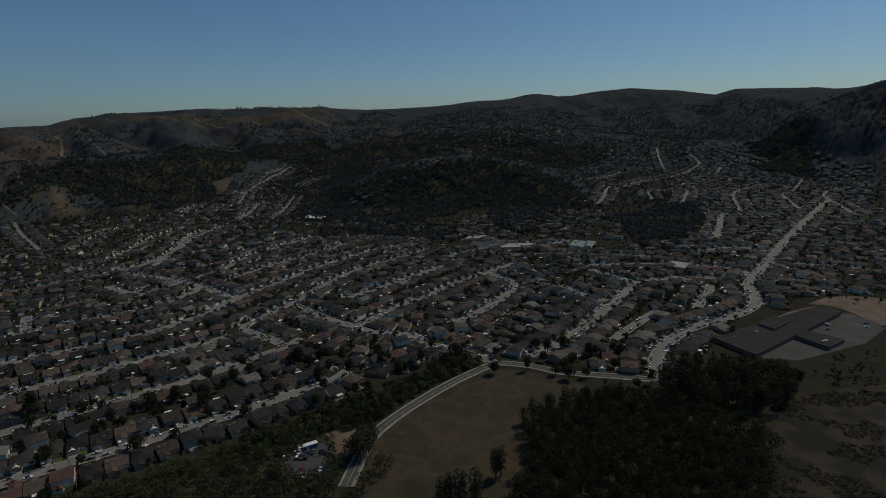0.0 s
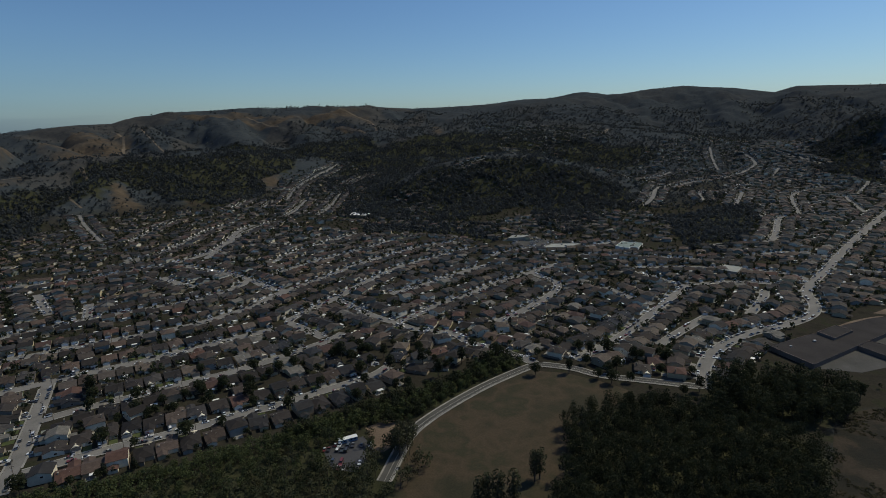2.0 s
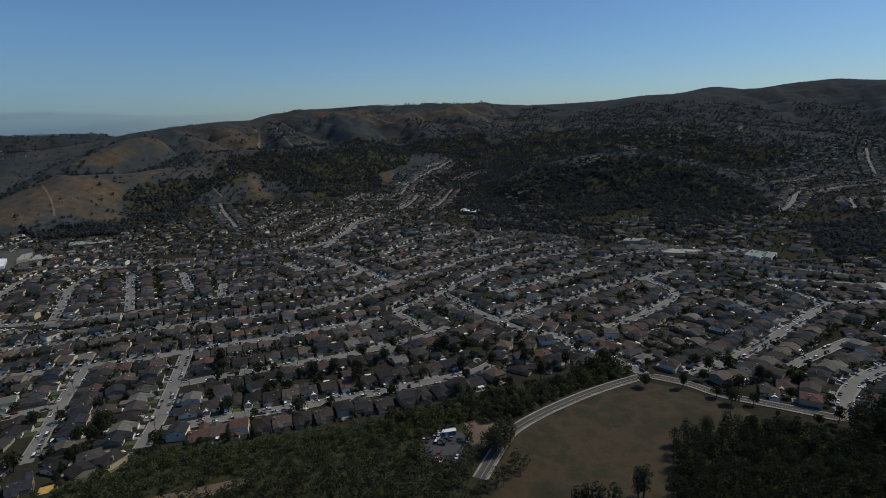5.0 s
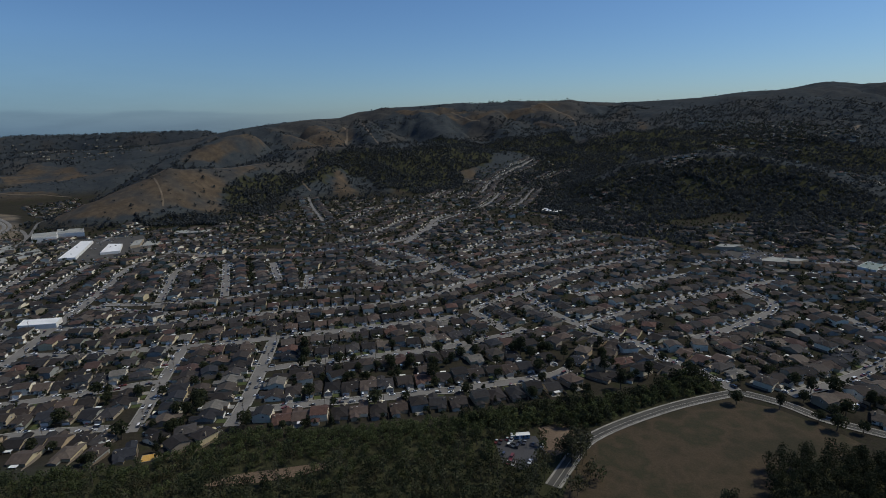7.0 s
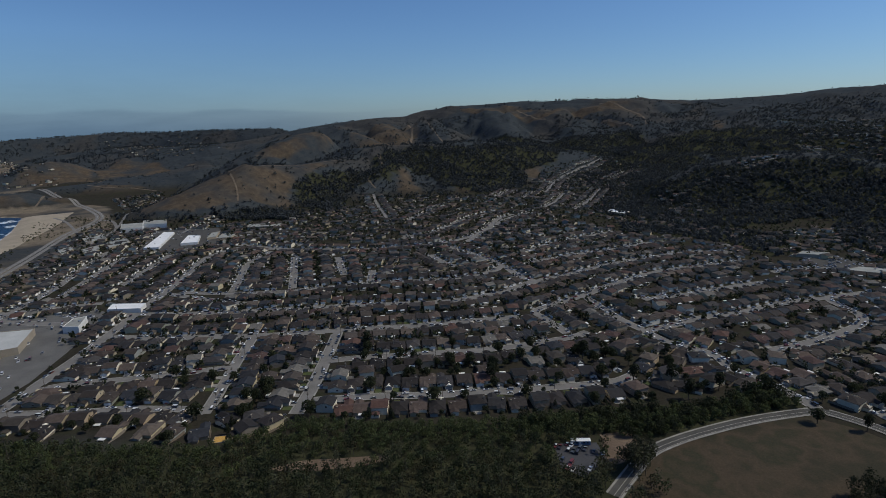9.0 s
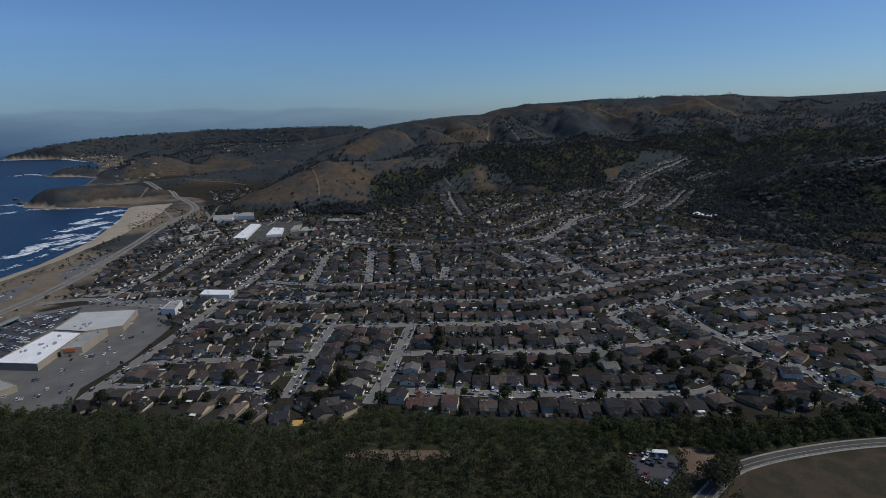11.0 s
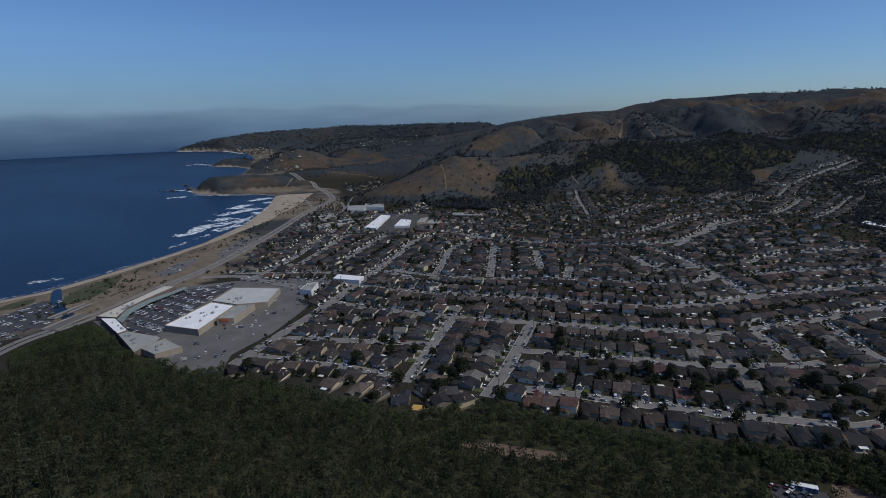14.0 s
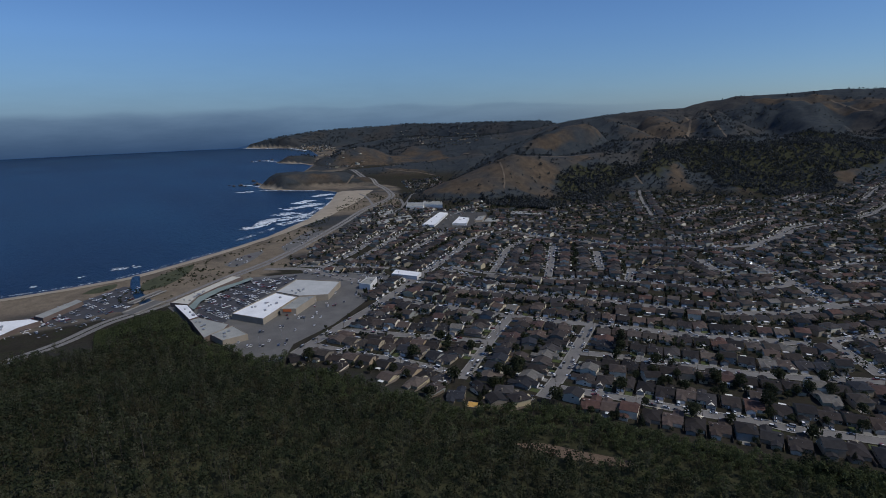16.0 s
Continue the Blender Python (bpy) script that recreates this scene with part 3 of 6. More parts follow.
# bare brown grass on the hills
BARE = [
    [(-1235, 705), (-1226, 804), (-1184, 872), (-1152, 920), (-1124, 1085), (-1103, 1234), (-1083, 1188), (-1081, 1100), (-1067, 1024), (-1038, 984), (-987, 940), (-984, 902), (-1021, 828), (-1026, 749), (-1073, 709), (-1158, 670)],
    [(-1372, 1175), (-1397, 1244), (-1369, 1322), (-1343, 1381), (-1321, 1381), (-1329, 1288), (-1325, 1258)],
    [(-1896, 1851), (-1851, 1913), (-1341, 1467), (-1292, 1387), (-1308, 1327), (-1358, 1300)],
    [(-2301, 794), (-2410, 984), (-2407, 1054), (-2373, 1182), (-2194, 1063), (-2206, 908), (-2260, 803)],
    [(-2373, 1182), (-2469, 1360), (-2320, 1403), (-1837, 1269), (-2085, 1230), (-2171, 1107)],
    [(-1777, 440), (-1732, 484), (-1688, 654), (-1630, 648), (-1653, 563), (-1734, 446)],
    [(-1674, 687), (-1850, 918), (-1735, 1021), (-1473, 785), (-1595, 709)],
    [(-1353, 1704), (-1495, 2173), (-1465, 2193), (-1277, 1937), (-1040, 1449)],
    [(-765, 1318), (-720, 1402), (-661, 1302), (-697, 1228)],
    [(-922, 1278), (-915, 1322), (-801, 1230), (-834, 1173), (-903, 1222)],
    [(-679, 1598), (-631, 1647), (-585, 1549), (-610, 1454)],
    [(-587, 665), (-552, 770), (-446, 781), (-424, 725), (-513, 654)],
    [(-1329, 2375), (-578, 2661), (-492, 2505), (-683, 2549), (-895, 2373), (-1249, 2337)],
    [(-682, 2451), (-601, 2436), (-504, 2331), (-575, 2380)],
    [(-250, 2577), (-188, 2526), (-171, 2327), (-204, 2344)],
    [(-1479, 1719), (-1623, 2090), (-1485, 2086), (-1315, 1724), (-1132, 1358)],
]
# worn tracks and cuttings on the hills: line and width
TRACKS = [
    ([(-1499, 2170), (-1434, 2125), (-1339, 1972), (-1207, 1718), (-1342, 1707)], 9),
    ([(-1329, 2079), (-1189, 1931), (-1079, 1839)], 6),
    ([(-1196, 876), (-1175, 898), (-1152, 920), (-1137, 989), (-1124, 1085), (-1103, 1234)], 5),
    ([(-1151, 889), (-1078, 847), (-1040, 817)], 4),
    ([(-734, 2634), (-614, 2591), (-524, 2535), (-464, 2364)], 9),
    ([(-668, 2447), (-598, 2424), (-503, 2327)], 12),
    ([(-1072, 2463), (-972, 2394), (-887, 2351)], 6),
    ([(-1052, 1360), (-1012, 1320)], 9),
    ([(-1910, 924), (-1816, 924), (-1738, 975), (-1644, 994)], 6),
    ([(-1914, 951), (-2114, 1204), (-1844, 1273)], 6),
    ([(-917, 1166), (-962, 1191), (-956, 1247)], 5),
    ([(-1887, 820), (-1645, 674), (-1622, 625)], 5),
    ([(465, 2274), (496, 2354), (513, 2399)], 12),
]
# ---- the ground, one sheet to the horizon ----
GRID_X = np.concatenate([np.arange(-4950, -2600, 32), np.arange(-2600, 1700, 11), np.linspace(1700, 4950, 28)])
GRID_Y = np.concatenate([np.linspace(-4950, -300, 24)[:-1], np.arange(-300, 3000, 10), np.arange(3000, 4000, 22), np.linspace(4000, 4950, 24)])
X, Y = np.meshgrid(GRID_X, GRID_Y)
GRID_Z = height(X, Y)
GRID_NX, GRID_NY = len(GRID_X), len(GRID_Y)
idx = np.arange(GRID_NX * GRID_NY).reshape(GRID_NY, GRID_NX)
quads = np.stack([idx[:-1, :-1], idx[:-1, 1:], idx[1:, 1:], idx[1:, :-1]], -1).reshape(-1, 4)
ground = mesh_object("ground", np.stack([X, Y, GRID_Z], -1).reshape(-1, 3), quads, [ground_mat], smooth=True)
tagged(ground, "valley floor, brown grass hills and sandy shore", "ground", kind="structure")
shore_d, _ = along(X, Y, COAST)
on_land = inside(X, Y, LAND)
sandy = on_land & (shore_d < 14) & (GRID_Z < 5) | ~on_land
wood = np.zeros(X.shape)
TX, TY = X + 90 * (fbm(X / 70, Y / 70, 57) - 0.5), Y + 90 * (fbm(X / 70, Y / 70, 59) - 0.5)
for poly, gap in WOODS_FAR:
    wood = np.maximum(wood, inside(TX, TY, poly) * (1.0 if gap < 20 else 0.45))
for poly in (FOREST, PINES, PINES_EAST, HEDGE):
    wood = np.maximum(wood, inside(X, Y, poly) * 1.0)
wood = wood * ~inside(X, Y, CLEARING)
townish = np.clip(1 - (GRID_Z - 4) / 14, 0, 1) * (np.hypot(X, Y) > 150) * (np.hypot(X, Y) < 2900)
townish = townish * ~inside(X, Y, SCRUB)
ragged = fbm(X / 90, Y / 90, 91, 4)
bare = np.zeros(X.shape)
WX, WY = X + 60 * (fbm(X / 120, Y / 120, 17) - 0.5), Y + 60 * (fbm(X / 120, Y / 120, 19) - 0.5)
for poly in BARE:
    bare = np.maximum(bare, inside(WX, WY, poly) * np.clip((ragged - 0.27) * 4, 0, 1) * np.clip(0.35 + 2.2 * fbm(X / 45, Y / 45, 83, 4) - 0.5, 0.3, 1))
bare = np.maximum(bare, np.clip((fbm(X / 210, Y / 210, 23, 5) - 0.55) * 5, 0, 0.3) * (0.4 + 0.6 * (X < -300)))
coastal = on_land & (shore_d < 190) & (GRID_Z < 8) & (X < -420)
bare = np.maximum(bare, coastal * np.clip(0.35 + (ragged - 0.4) * 2.5, 0.1, 0.9))
townish = townish * ~coastal
for poly in BARE[:5]:
    townish = townish * ~inside(WX, WY, poly)
bare = np.maximum(bare, inside(X, Y, SCRUB) * np.clip((ragged - 0.4) * 1.0, 0, 0.3))
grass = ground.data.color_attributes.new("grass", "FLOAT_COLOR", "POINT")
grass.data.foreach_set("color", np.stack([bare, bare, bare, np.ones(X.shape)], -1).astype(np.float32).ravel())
col = ground.data.color_attributes.new("cover", "FLOAT_COLOR", "POINT")
col.data.foreach_set("color", np.stack([np.maximum(sandy, coastal * np.clip((ragged - 0.36) * 1.5, 0, 0.38)), townish, wood, np.ones(X.shape)], -1).astype(np.float32).ravel())



def land(x, y):
    """Height of the finished ground sheet at x, y (arrays)."""
    x, y = np.asarray(x, float), np.asarray(y, float)
    i = np.clip(np.searchsorted(GRID_X, x) - 1, 0, GRID_NX - 2)
    j = np.clip(np.searchsorted(GRID_Y, y) - 1, 0, GRID_NY - 2)
    u, v = (x - GRID_X[i]) / (GRID_X[i + 1] - GRID_X[i]), (y - GRID_Y[j]) / (GRID_Y[j + 1] - GRID_Y[j])
    return (GRID_Z[j, i] * (1 - u) + GRID_Z[j, i + 1] * u) * (1 - v) + (GRID_Z[j + 1, i] * (1 - u) + GRID_Z[j + 1, i + 1] * u) * v


def hgt(x, y):
    return float(land(x, y))


# ---- sea ----
sx = np.array([-4950, -3000, -1800, -1000, -500.0])
SX, SY = np.meshgrid(sx, np.array([-4950, -2000, 0, 1500, 3000, 4950.0]))
k = np.arange(SX.size).reshape(SX.shape)
sea = mesh_object("water", np.stack([SX, SY, np.full(SX.shape, SEA)], -1).reshape(-1, 3), np.stack([k[:-1, :-1], k[:-1, 1:], k[1:, 1:], k[1:, :-1]], -1).reshape(-1, 4), [sea_mat])
tagged(sea, "deep blue ocean with low swell", "sea", kind="structure")

# ---- streets ----
STREETS = []


def street(line, width=7.6, lots=True, kerb=True):
    STREETS.append((smooth_line(line), width, lots, kerb))


# town grid on the valley floor
street([(-454, 120), (-465, 136), (-492, 177), (-526, 229), (-589, 317), (-655, 405), (-747, 522)], 9)
street([(-465, 139), (-438, 155), (-417, 168), (-390, 188), (-365, 201), (-341, 213), (-331, 215)])
street([(-330, 213), (-362, 256), (-380, 279), (-415, 328)])
street([(-486, 168), (-468, 191), (-441, 214), (-408, 244), (-379, 273)])
street([(-547, 260), (-496, 283), (-456, 308), (-417, 331), (-371, 365), (-329, 398), (-289, 428), (-254, 458), (-221, 487), (-198, 501)], 8.6)
street([(-616, 302), (-564, 323), (-506, 359), (-451, 399), (-401, 436), (-353, 469), (-308, 499), (-274, 540), (-250, 588), (-241, 622)], 8.6)
street([(-615, 385), (-567, 403), (-503, 444), (-455, 493), (-431, 517), (-380, 555), (-334, 592), (-310, 642), (-312, 673)])
street([(-557, 416), (-601, 464), (-648, 516), (-682, 589)])
street([(-499, 459), (-552, 513), (-618, 578)])
street([(-481, 535), (-519, 571), (-555, 606)])
street([(-427, 522), (-461, 571)])
street([(-273, 245), (-290, 278), (-313, 316), (-336, 353), (-356, 384)], 8.6)
street([(-316, 320), (-292, 341), (-266, 359), (-233, 384), (-207, 403), (-182, 427), (-162, 450), (-145, 470), (-137, 488)])
street([(-276, 265), (-245, 288), (-219, 304), (-192, 321), (-165, 341)] + [(-153, 347), (-129, 367), (-92, 396), (-80, 415)])
street([(-747, 522), (-749, 594), (-677, 609), (-639, 623), (-557, 663), (-496, 716), (-464, 751), (-442, 816), (-447, 898), (-470, 985), (-466, 1054)])
street([(-461, 749), (-382, 711), (-312, 670), (-266, 629), (-242, 622)])
street([(-436, 679), (-399, 652), (-366, 636)])
street([(-624, 258), (-661, 242), (-727, 218), (-761, 173)], 9, False)
# streets of the middle valley
street([(-260, 576), (-245, 617), (-213, 674), (-178, 747), (-128, 819), (-93, 859), (-47, 883)])
street([(-153, 475), (-168, 488), (-189, 504), (-202, 517), (-193, 549), (-173, 591), (-154, 650), (-120, 724), (-69, 787), (-25, 835)])
street([(-287, 697), (-249, 760), (-198, 829), (-158, 899)])
street([(-313, 760), (-294, 837), (-231, 963)])
street([(-173, 591), (-141, 557), (-114, 531), (-90, 514)])
street([(-111, 607), (-68, 651), (-28, 701), (3, 737)])
street([(-90, 514), (-66, 547), (-48, 576), (-17, 607), (21, 659), (59, 698), (100, 740)])
street([(-90, 514), (-72, 499), (-54, 492), (-29, 486), (-14, 465), (12, 449), (34, 431), (41, 423)])
street([(12, 518), (30, 538), (52, 568), (81, 617), (87, 649), (76, 670), (59, 698)])
street([(9, 788), (57, 831), (103, 836), (154, 842), (214, 877)])
street([(135, 790), (192, 785), (246, 773), (298, 758)])
street([(-708, 366), (-750, 418), (-814, 502)])
street([(-730, 301), (-782, 359), (-868, 459)])
street([(-712, 233), (-773, 311), (-844, 380), (-933, 469)])
street([(-628, 372), (-562, 381), (-506, 392)])
street([(-750, 217), (-709, 261), (-660, 316)], 8)
street([(-832, 628), (-804, 679), (-796, 725)], 9)
street([(-766, 599), (-692, 602), (-616, 624)], 9)
street([(-720, 652), (-666, 638)], 8)
# road round the meadow and the valley road beyond
street([(-57, 267), (-53, 293), (-49, 314), (-40, 332), (-22, 357), (5, 388), (38, 418), (47, 421), (72, 414), (92, 402)] + [(130, 393), (158, 386), (170, 384)], 6.8, False)
street([(164, 384), (173, 414), (197, 451), (239, 488), (291, 515), (324, 540), (343, 568), (356, 607), (374, 635), (440, 714), (562, 862), (705, 1028), (868, 1213)], 9)
street([(75, 431), (89, 444), (106, 460), (143, 505), (181, 559), (239, 638), (254, 644)])
street([(237, 636), (214, 667), (198, 698)])
street([(180, 571), (160, 596), (142, 632)])
street([(153, 463), (201, 514), (223, 536)])
street([(265, 540), (299, 586), (317, 619)])
street([(200, 720), (269, 720), (332, 709), (382, 677), (374, 635)])
street([(255, 644), (307, 652), (361, 636)])
street([(438, 711), (481, 696), (542, 664)])
street([(560, 858), (602, 817), (650, 804)])
street([(380, 780), (438, 796), (481, 764)])
street([(339, 844), (401, 863), (454, 883), (542, 1044), (578, 1084)])
street([(612, 1107), (707, 1315), (767, 1398), (854, 1463)])
street([(735, 1103), (775, 1203), (824, 1313)])
street([(787, 1014), (851, 1163), (903, 1280), (987, 1333)])
street([(864, 1337), (958, 1449)])
street([(543, 959), (593, 942), (635, 948)])
street([(338, 1192), (378, 1266), (445, 1433), (570, 1568), (744, 1695), (841, 1794), (868, 1923)], 9)
street([(537, 1211), (637, 1407)])
street([(486, 1252), (515, 1355), (574, 1435)])
street([(825, 1645), (878, 1722)])
street([(978, 1874), (971, 1738), (975, 1654)])
street([(358, 1427), (466, 1628), (567, 1735)])
# streets that climb between the hills
street([(-524, 898), (-534, 985), (-529, 1041), (-510, 1086)], 7)
street([(-428, 778), (-437, 881), (-453, 963), (-451, 1030), (-438, 1092)], 8)
street([(-438, 1160), (-442, 1240), (-463, 1368)], 8)
street([(-512, 1368), (-549, 1550), (-548, 1711), (-529, 1805), (-518, 1907)], 8)
street([(-366, 1164), (-376, 1312), (-397, 1472)], 8)
street([(-900, 1133), (-802, 1027), (-691, 911)], 7)
street([(-631, 905), (-653, 1021), (-658, 1116)], 6)
street([(-602, 1259), (-624, 1386)], 7)
street([(-533, 1260), (-549, 1375)], 7)
street([(-420, 1615), (-408, 1782)], 6)
street([(-71, 1419), (-37, 1437), (5, 1449)], 6)
street([(-552, 770), (-523, 814), (-524, 898)], 6)
street([(795, 2039), (746, 1876), (721, 1769)])
street([(53, 2113), (115, 2060)])
# coast road
COAST_ROAD = [(-553, -120), (-590, -61), (-643, -15), (-681, 43), (-742, 116), (-819, 213), (-996, 373), (-1150, 501), (-1276, 628), (-1427, 696), (-1682, 759), (-2123, 855)]
_line = smooth_line(COAST_ROAD)
_d = np.gradient(_line, axis=0)
_n = np.stack([-_d[:, 1], _d[:, 0]], 1) / np.linalg.norm(_d, axis=1)[:, None]
for _s in (-1, 1):
    STREETS.append((_line + _n * _s * 4.9, 7.4, False, False))
street([(-1134, 519), (-1316, 583), (-1415, 602)], 6, False, False)
street([(-1276, 628), (-1222, 629), (-1136, 591), (-1065, 530)], 6, False, False)
street([(-1136, 591), (-1253, 684), (-1380, 782)], 6, False, False)
street([(-949, 603), (-997, 679), (-1008, 737)], 6)

# map of the distance from the kerbs, in cells of 3 m: nearest street, and nearest other street
CELL, EAST, NORTH, SIZE = 3.0, -2400.0, -300.0, 1600
gap1, gap2, owner = np.full((SIZE, SIZE), 60.0), np.full((SIZE, SIZE), 60.0), np.full((SIZE, SIZE), -1)
for i, (line, width, lots, kerb) in enumerate(STREETS):
    mine = np.full((SIZE, SIZE), 60.0)
    for a, b_ in zip(line, line[1:]):
        i0, i1 = (int((min(a[k], b_[k]) - o - 48) / CELL) for k, o in ((0, EAST), (1, NORTH)))
        j0, j1 = (int((max(a[k], b_[k]) - o + 48) / CELL) + 2 for k, o in ((0, EAST), (1, NORTH)))
        i0, i1, j0, j1 = max(i0, 0), max(i1, 0), min(j0, SIZE), min(j1, SIZE)
        if i0 >= j0 or i1 >= j1:
            continue
        cx, cy = np.meshgrid(EAST + CELL * np.arange(i0, j0), NORTH + CELL * np.arange(i1, j1))
        d, _ = along(cx, cy, [tuple(a), tuple(b_)])
        mine[i1:j1, i0:j0] = np.minimum(mine[i1:j1, i0:j0], d - width / 2)
    lo, hi = (max(0, int((line[:, k].min() - o - 60) / CELL)) for k, o in ((0, EAST), (1, NORTH))), (int((line[:, k].max() - o + 60) / CELL) for k, o in ((0, EAST), (1, NORTH)))
    (x0, y0), (x1, y1) = lo, hi
    win = (slice(y0, max(y1, y0)), slice(x0, max(x1, x0)))
    m_, g1, g2, ow = mine[win], gap1[win], gap2[win], owner[win]
    g2[:] = np.minimum(g2, np.maximum(m_, g1))
    ow[m_ < g1] = i
    g1[:] = np.minimum(g1, m_)


def road_gap(x, y, skip=-1):
    """Distance from the nearest kerb of the streets other than skip (negative on the street)."""
    i, j = int((y - NORTH) / CELL + 0.5), int((x - EAST) / CELL + 0.5)
    if not (0 <= i < SIZE and 0 <= j < SIZE):
        return 60.0
    return float(gap2[i, j] if owner[i, j] == skip else gap1[i, j])


# where no house may stand
cx, cy = np.meshgrid(EAST + CELL * np.arange(SIZE), NORTH + CELL * np.arange(SIZE))
blocked = np.zeros((SIZE, SIZE), bool)
for poly in RESERVED + [FOREST, PINES, PINES_EAST, HEDGE, SCRUB]:
    blocked |= inside(cx, cy, poly)
thick_wood = np.zeros((SIZE, SIZE), bool)
for poly, gap in WOODS_FAR:
    if gap < 10:
        thick_wood |= inside(cx, cy, poly)


def at_map(grid, x, y):
    i, j = int((y - NORTH) / CELL + 0.5), int((x - EAST) / CELL + 0.5)
    return bool(grid[i, j]) if 0 <= i < SIZE and 0 <= j < SIZE else True


def normals(line):
    d = np.gradient(line, axis=0)
    d /= np.linalg.norm(d, axis=1)[:, None] + 1e-9
    return d, np.stack([-d[:, 1], d[:, 0]], 1)


def ribbon(name, left, right, lift, mat, keep=None, parent=None):
    """A strip between two lines that follows the ground."""
    P = np.concatenate([left, right])
    z = land(P[:, 0], P[:, 1])
    z = np.maximum(z, -0.3) + lift
    k = len(left)
    i = np.arange(k - 1)
    if keep is not None:
        i = i[keep[:-1] & keep[1:]]
    if not len(i):
        return None
    return mesh_object(name, np.column_stack([P, z]), np.stack([i + k, i + k + 1, i + 1, i], 1), [mat], parent=parent)


for i, (line, width, lots, kerb) in enumerate(STREETS):
    d, nrm = normals(line)
    near = np.hypot(*line.T).min() < 1000
    lift = 0.16 + 0.004 * i
    road = ribbon("road_%d" % (i + 1), line + nrm * width / 2, line - nrm * width / 2, lift, yard_mat if width == 6.8 else asphalt_mat)
    tagged(road, "sun-bleached grey asphalt street" if not width == 7.4 else "grey asphalt coast highway", "road", kind="structure")
    if width in (6.8, 7.4):
        for off in (-width / 2 + 0.5, -0.1):
            lane_line = ribbon("road_marking", line + nrm * (off + 0.2), line + nrm * off, lift + 0.02, mark_mat)
            tagged(lane_line, "worn pale painted line on the road", "road marking", kind="structure")
    if kerb and near:
        for side in (1, -1):
            edge = line + nrm * side * (width / 2 + 0.02)
            out = edge + nrm * side * 1.3
            mid = (edge + out) / 2
            keep = np.array([road_gap(p[0], p[1], i) > 1.0 for p in mid])
            inner, outer = (edge, out) if side < 0 else (out, edge)
            walkway = ribbon("pavement", inner, outer, lift + 0.14, concrete_mat, keep)
            if walkway:
                tagged(walkway, "pale concrete pavement with kerb beside the street", "pavement", kind="structure")

for line, width in TRACKS:
    line = smooth_line(line)
    d, nrm = normals(line)
    wide = width * (0.3 + 0.4 * fbm(np.arange(len(line)) * 0.25, line[:, 0] * 0.01, 37)[:, None])
    track = ribbon("track", line + nrm * wide, line - nrm * wide, 0.45, verge_mat)
    tagged(track, "worn bare dirt track over the grass hill", "track", kind="structure")

# ---- houses ----
def gable_walls(bm, x0, x1, y0, y1, z0, eave, rise, ridge_on_x):
    """Walls with gable ends, under a pitched roof."""
    if ridge_on_x:
        m = (y0 + y1) / 2
        prism(bm, [(y0, z0), (y1, z0), (y1, eave), (m, eave + rise), (y0, eave)], x0, x1, lambda a, b, c: (c, a, b))
    else:
        m = (x0 + x1) / 2
        prism(bm, [(x0, z0), (x1, z0), (x1, eave), (m, eave + rise), (x0, eave)], y0, y1, lambda a, b, c: (a, c, b))


def gable_roof(bm, x0, x1, y0, y1, eave, rise, ridge_on_x, over=0.5, thick=0.16):
    lo, hi, run0, run1 = (y0, y1, x0, x1) if ridge_on_x else (x0, x1, y0, y1)
    m, half = (lo + hi) / 2, (hi - lo) / 2
    drop = rise / half * over
    shape = [(lo - over, eave - drop + 0.04), (m, eave + rise + 0.04), (hi + over, eave - drop + 0.04), (hi + over, eave - drop + 0.04 + thick), (m, eave + rise + 0.04 + thick), (lo - over, eave - drop + 0.04 + thick)]
    turn = (lambda a, b, c: (c, a, b)) if ridge_on_x else (lambda a, b, c: (a, c, b))
    prism(bm, shape, run0 - over, run1 + over, turn)


def hip_roof(bm, x0, x1, y0, y1, eave, rise, over=0.5):
    x0, x1, y0, y1, h = x0 - over, x1 + over, y0 - over, y1 + over, (min(x1 - x0, y1 - y0) + 2 * over) / 2
    b0 = [bm.verts.new(p) for p in ((x0, y0, eave - 0.12), (x1, y0, eave - 0.12), (x1, y1, eave - 0.12), (x0, y1, eave - 0.12))]
    b1 = [bm.verts.new((v.co.x, v.co.y, eave + 0.06)) for v in b0]
    if x1 - x0 >= y1 - y0:
        r = [bm.verts.new((x0 + h, (y0 + y1) / 2, eave + rise)), bm.verts.new((x1 - h + 0.02, (y0 + y1) / 2, eave + rise))]
        top = ((0, 1, 'b', 'a'), (1, 2, 'b'), (2, 3, 'a', 'b'), (3, 0, 'a'))
    else:
        r = [bm.verts.new(((x0 + x1) / 2, y0 + h, eave + rise)), bm.verts.new(((x0 + x1) / 2, y1 - h + 0.02, eave + rise))]
        top = ((0, 1, 'a'), (1, 2, 'b', 'a'), (2, 3, 'b'), (3, 0, 'a', 'b'))
    for i in range(4):
        j = (i + 1) % 4
        bm.faces.new((b0[i], b0[j], b1[j], b1[i]))
    bm.faces.new(b0[::-1])
    for f in top:
        bm.faces.new([b1[k] if isinstance(k, int) else r["ab".index(k)] for k in f])
    bmesh.ops.recalc_face_normals(bm, faces=bm.faces[:])


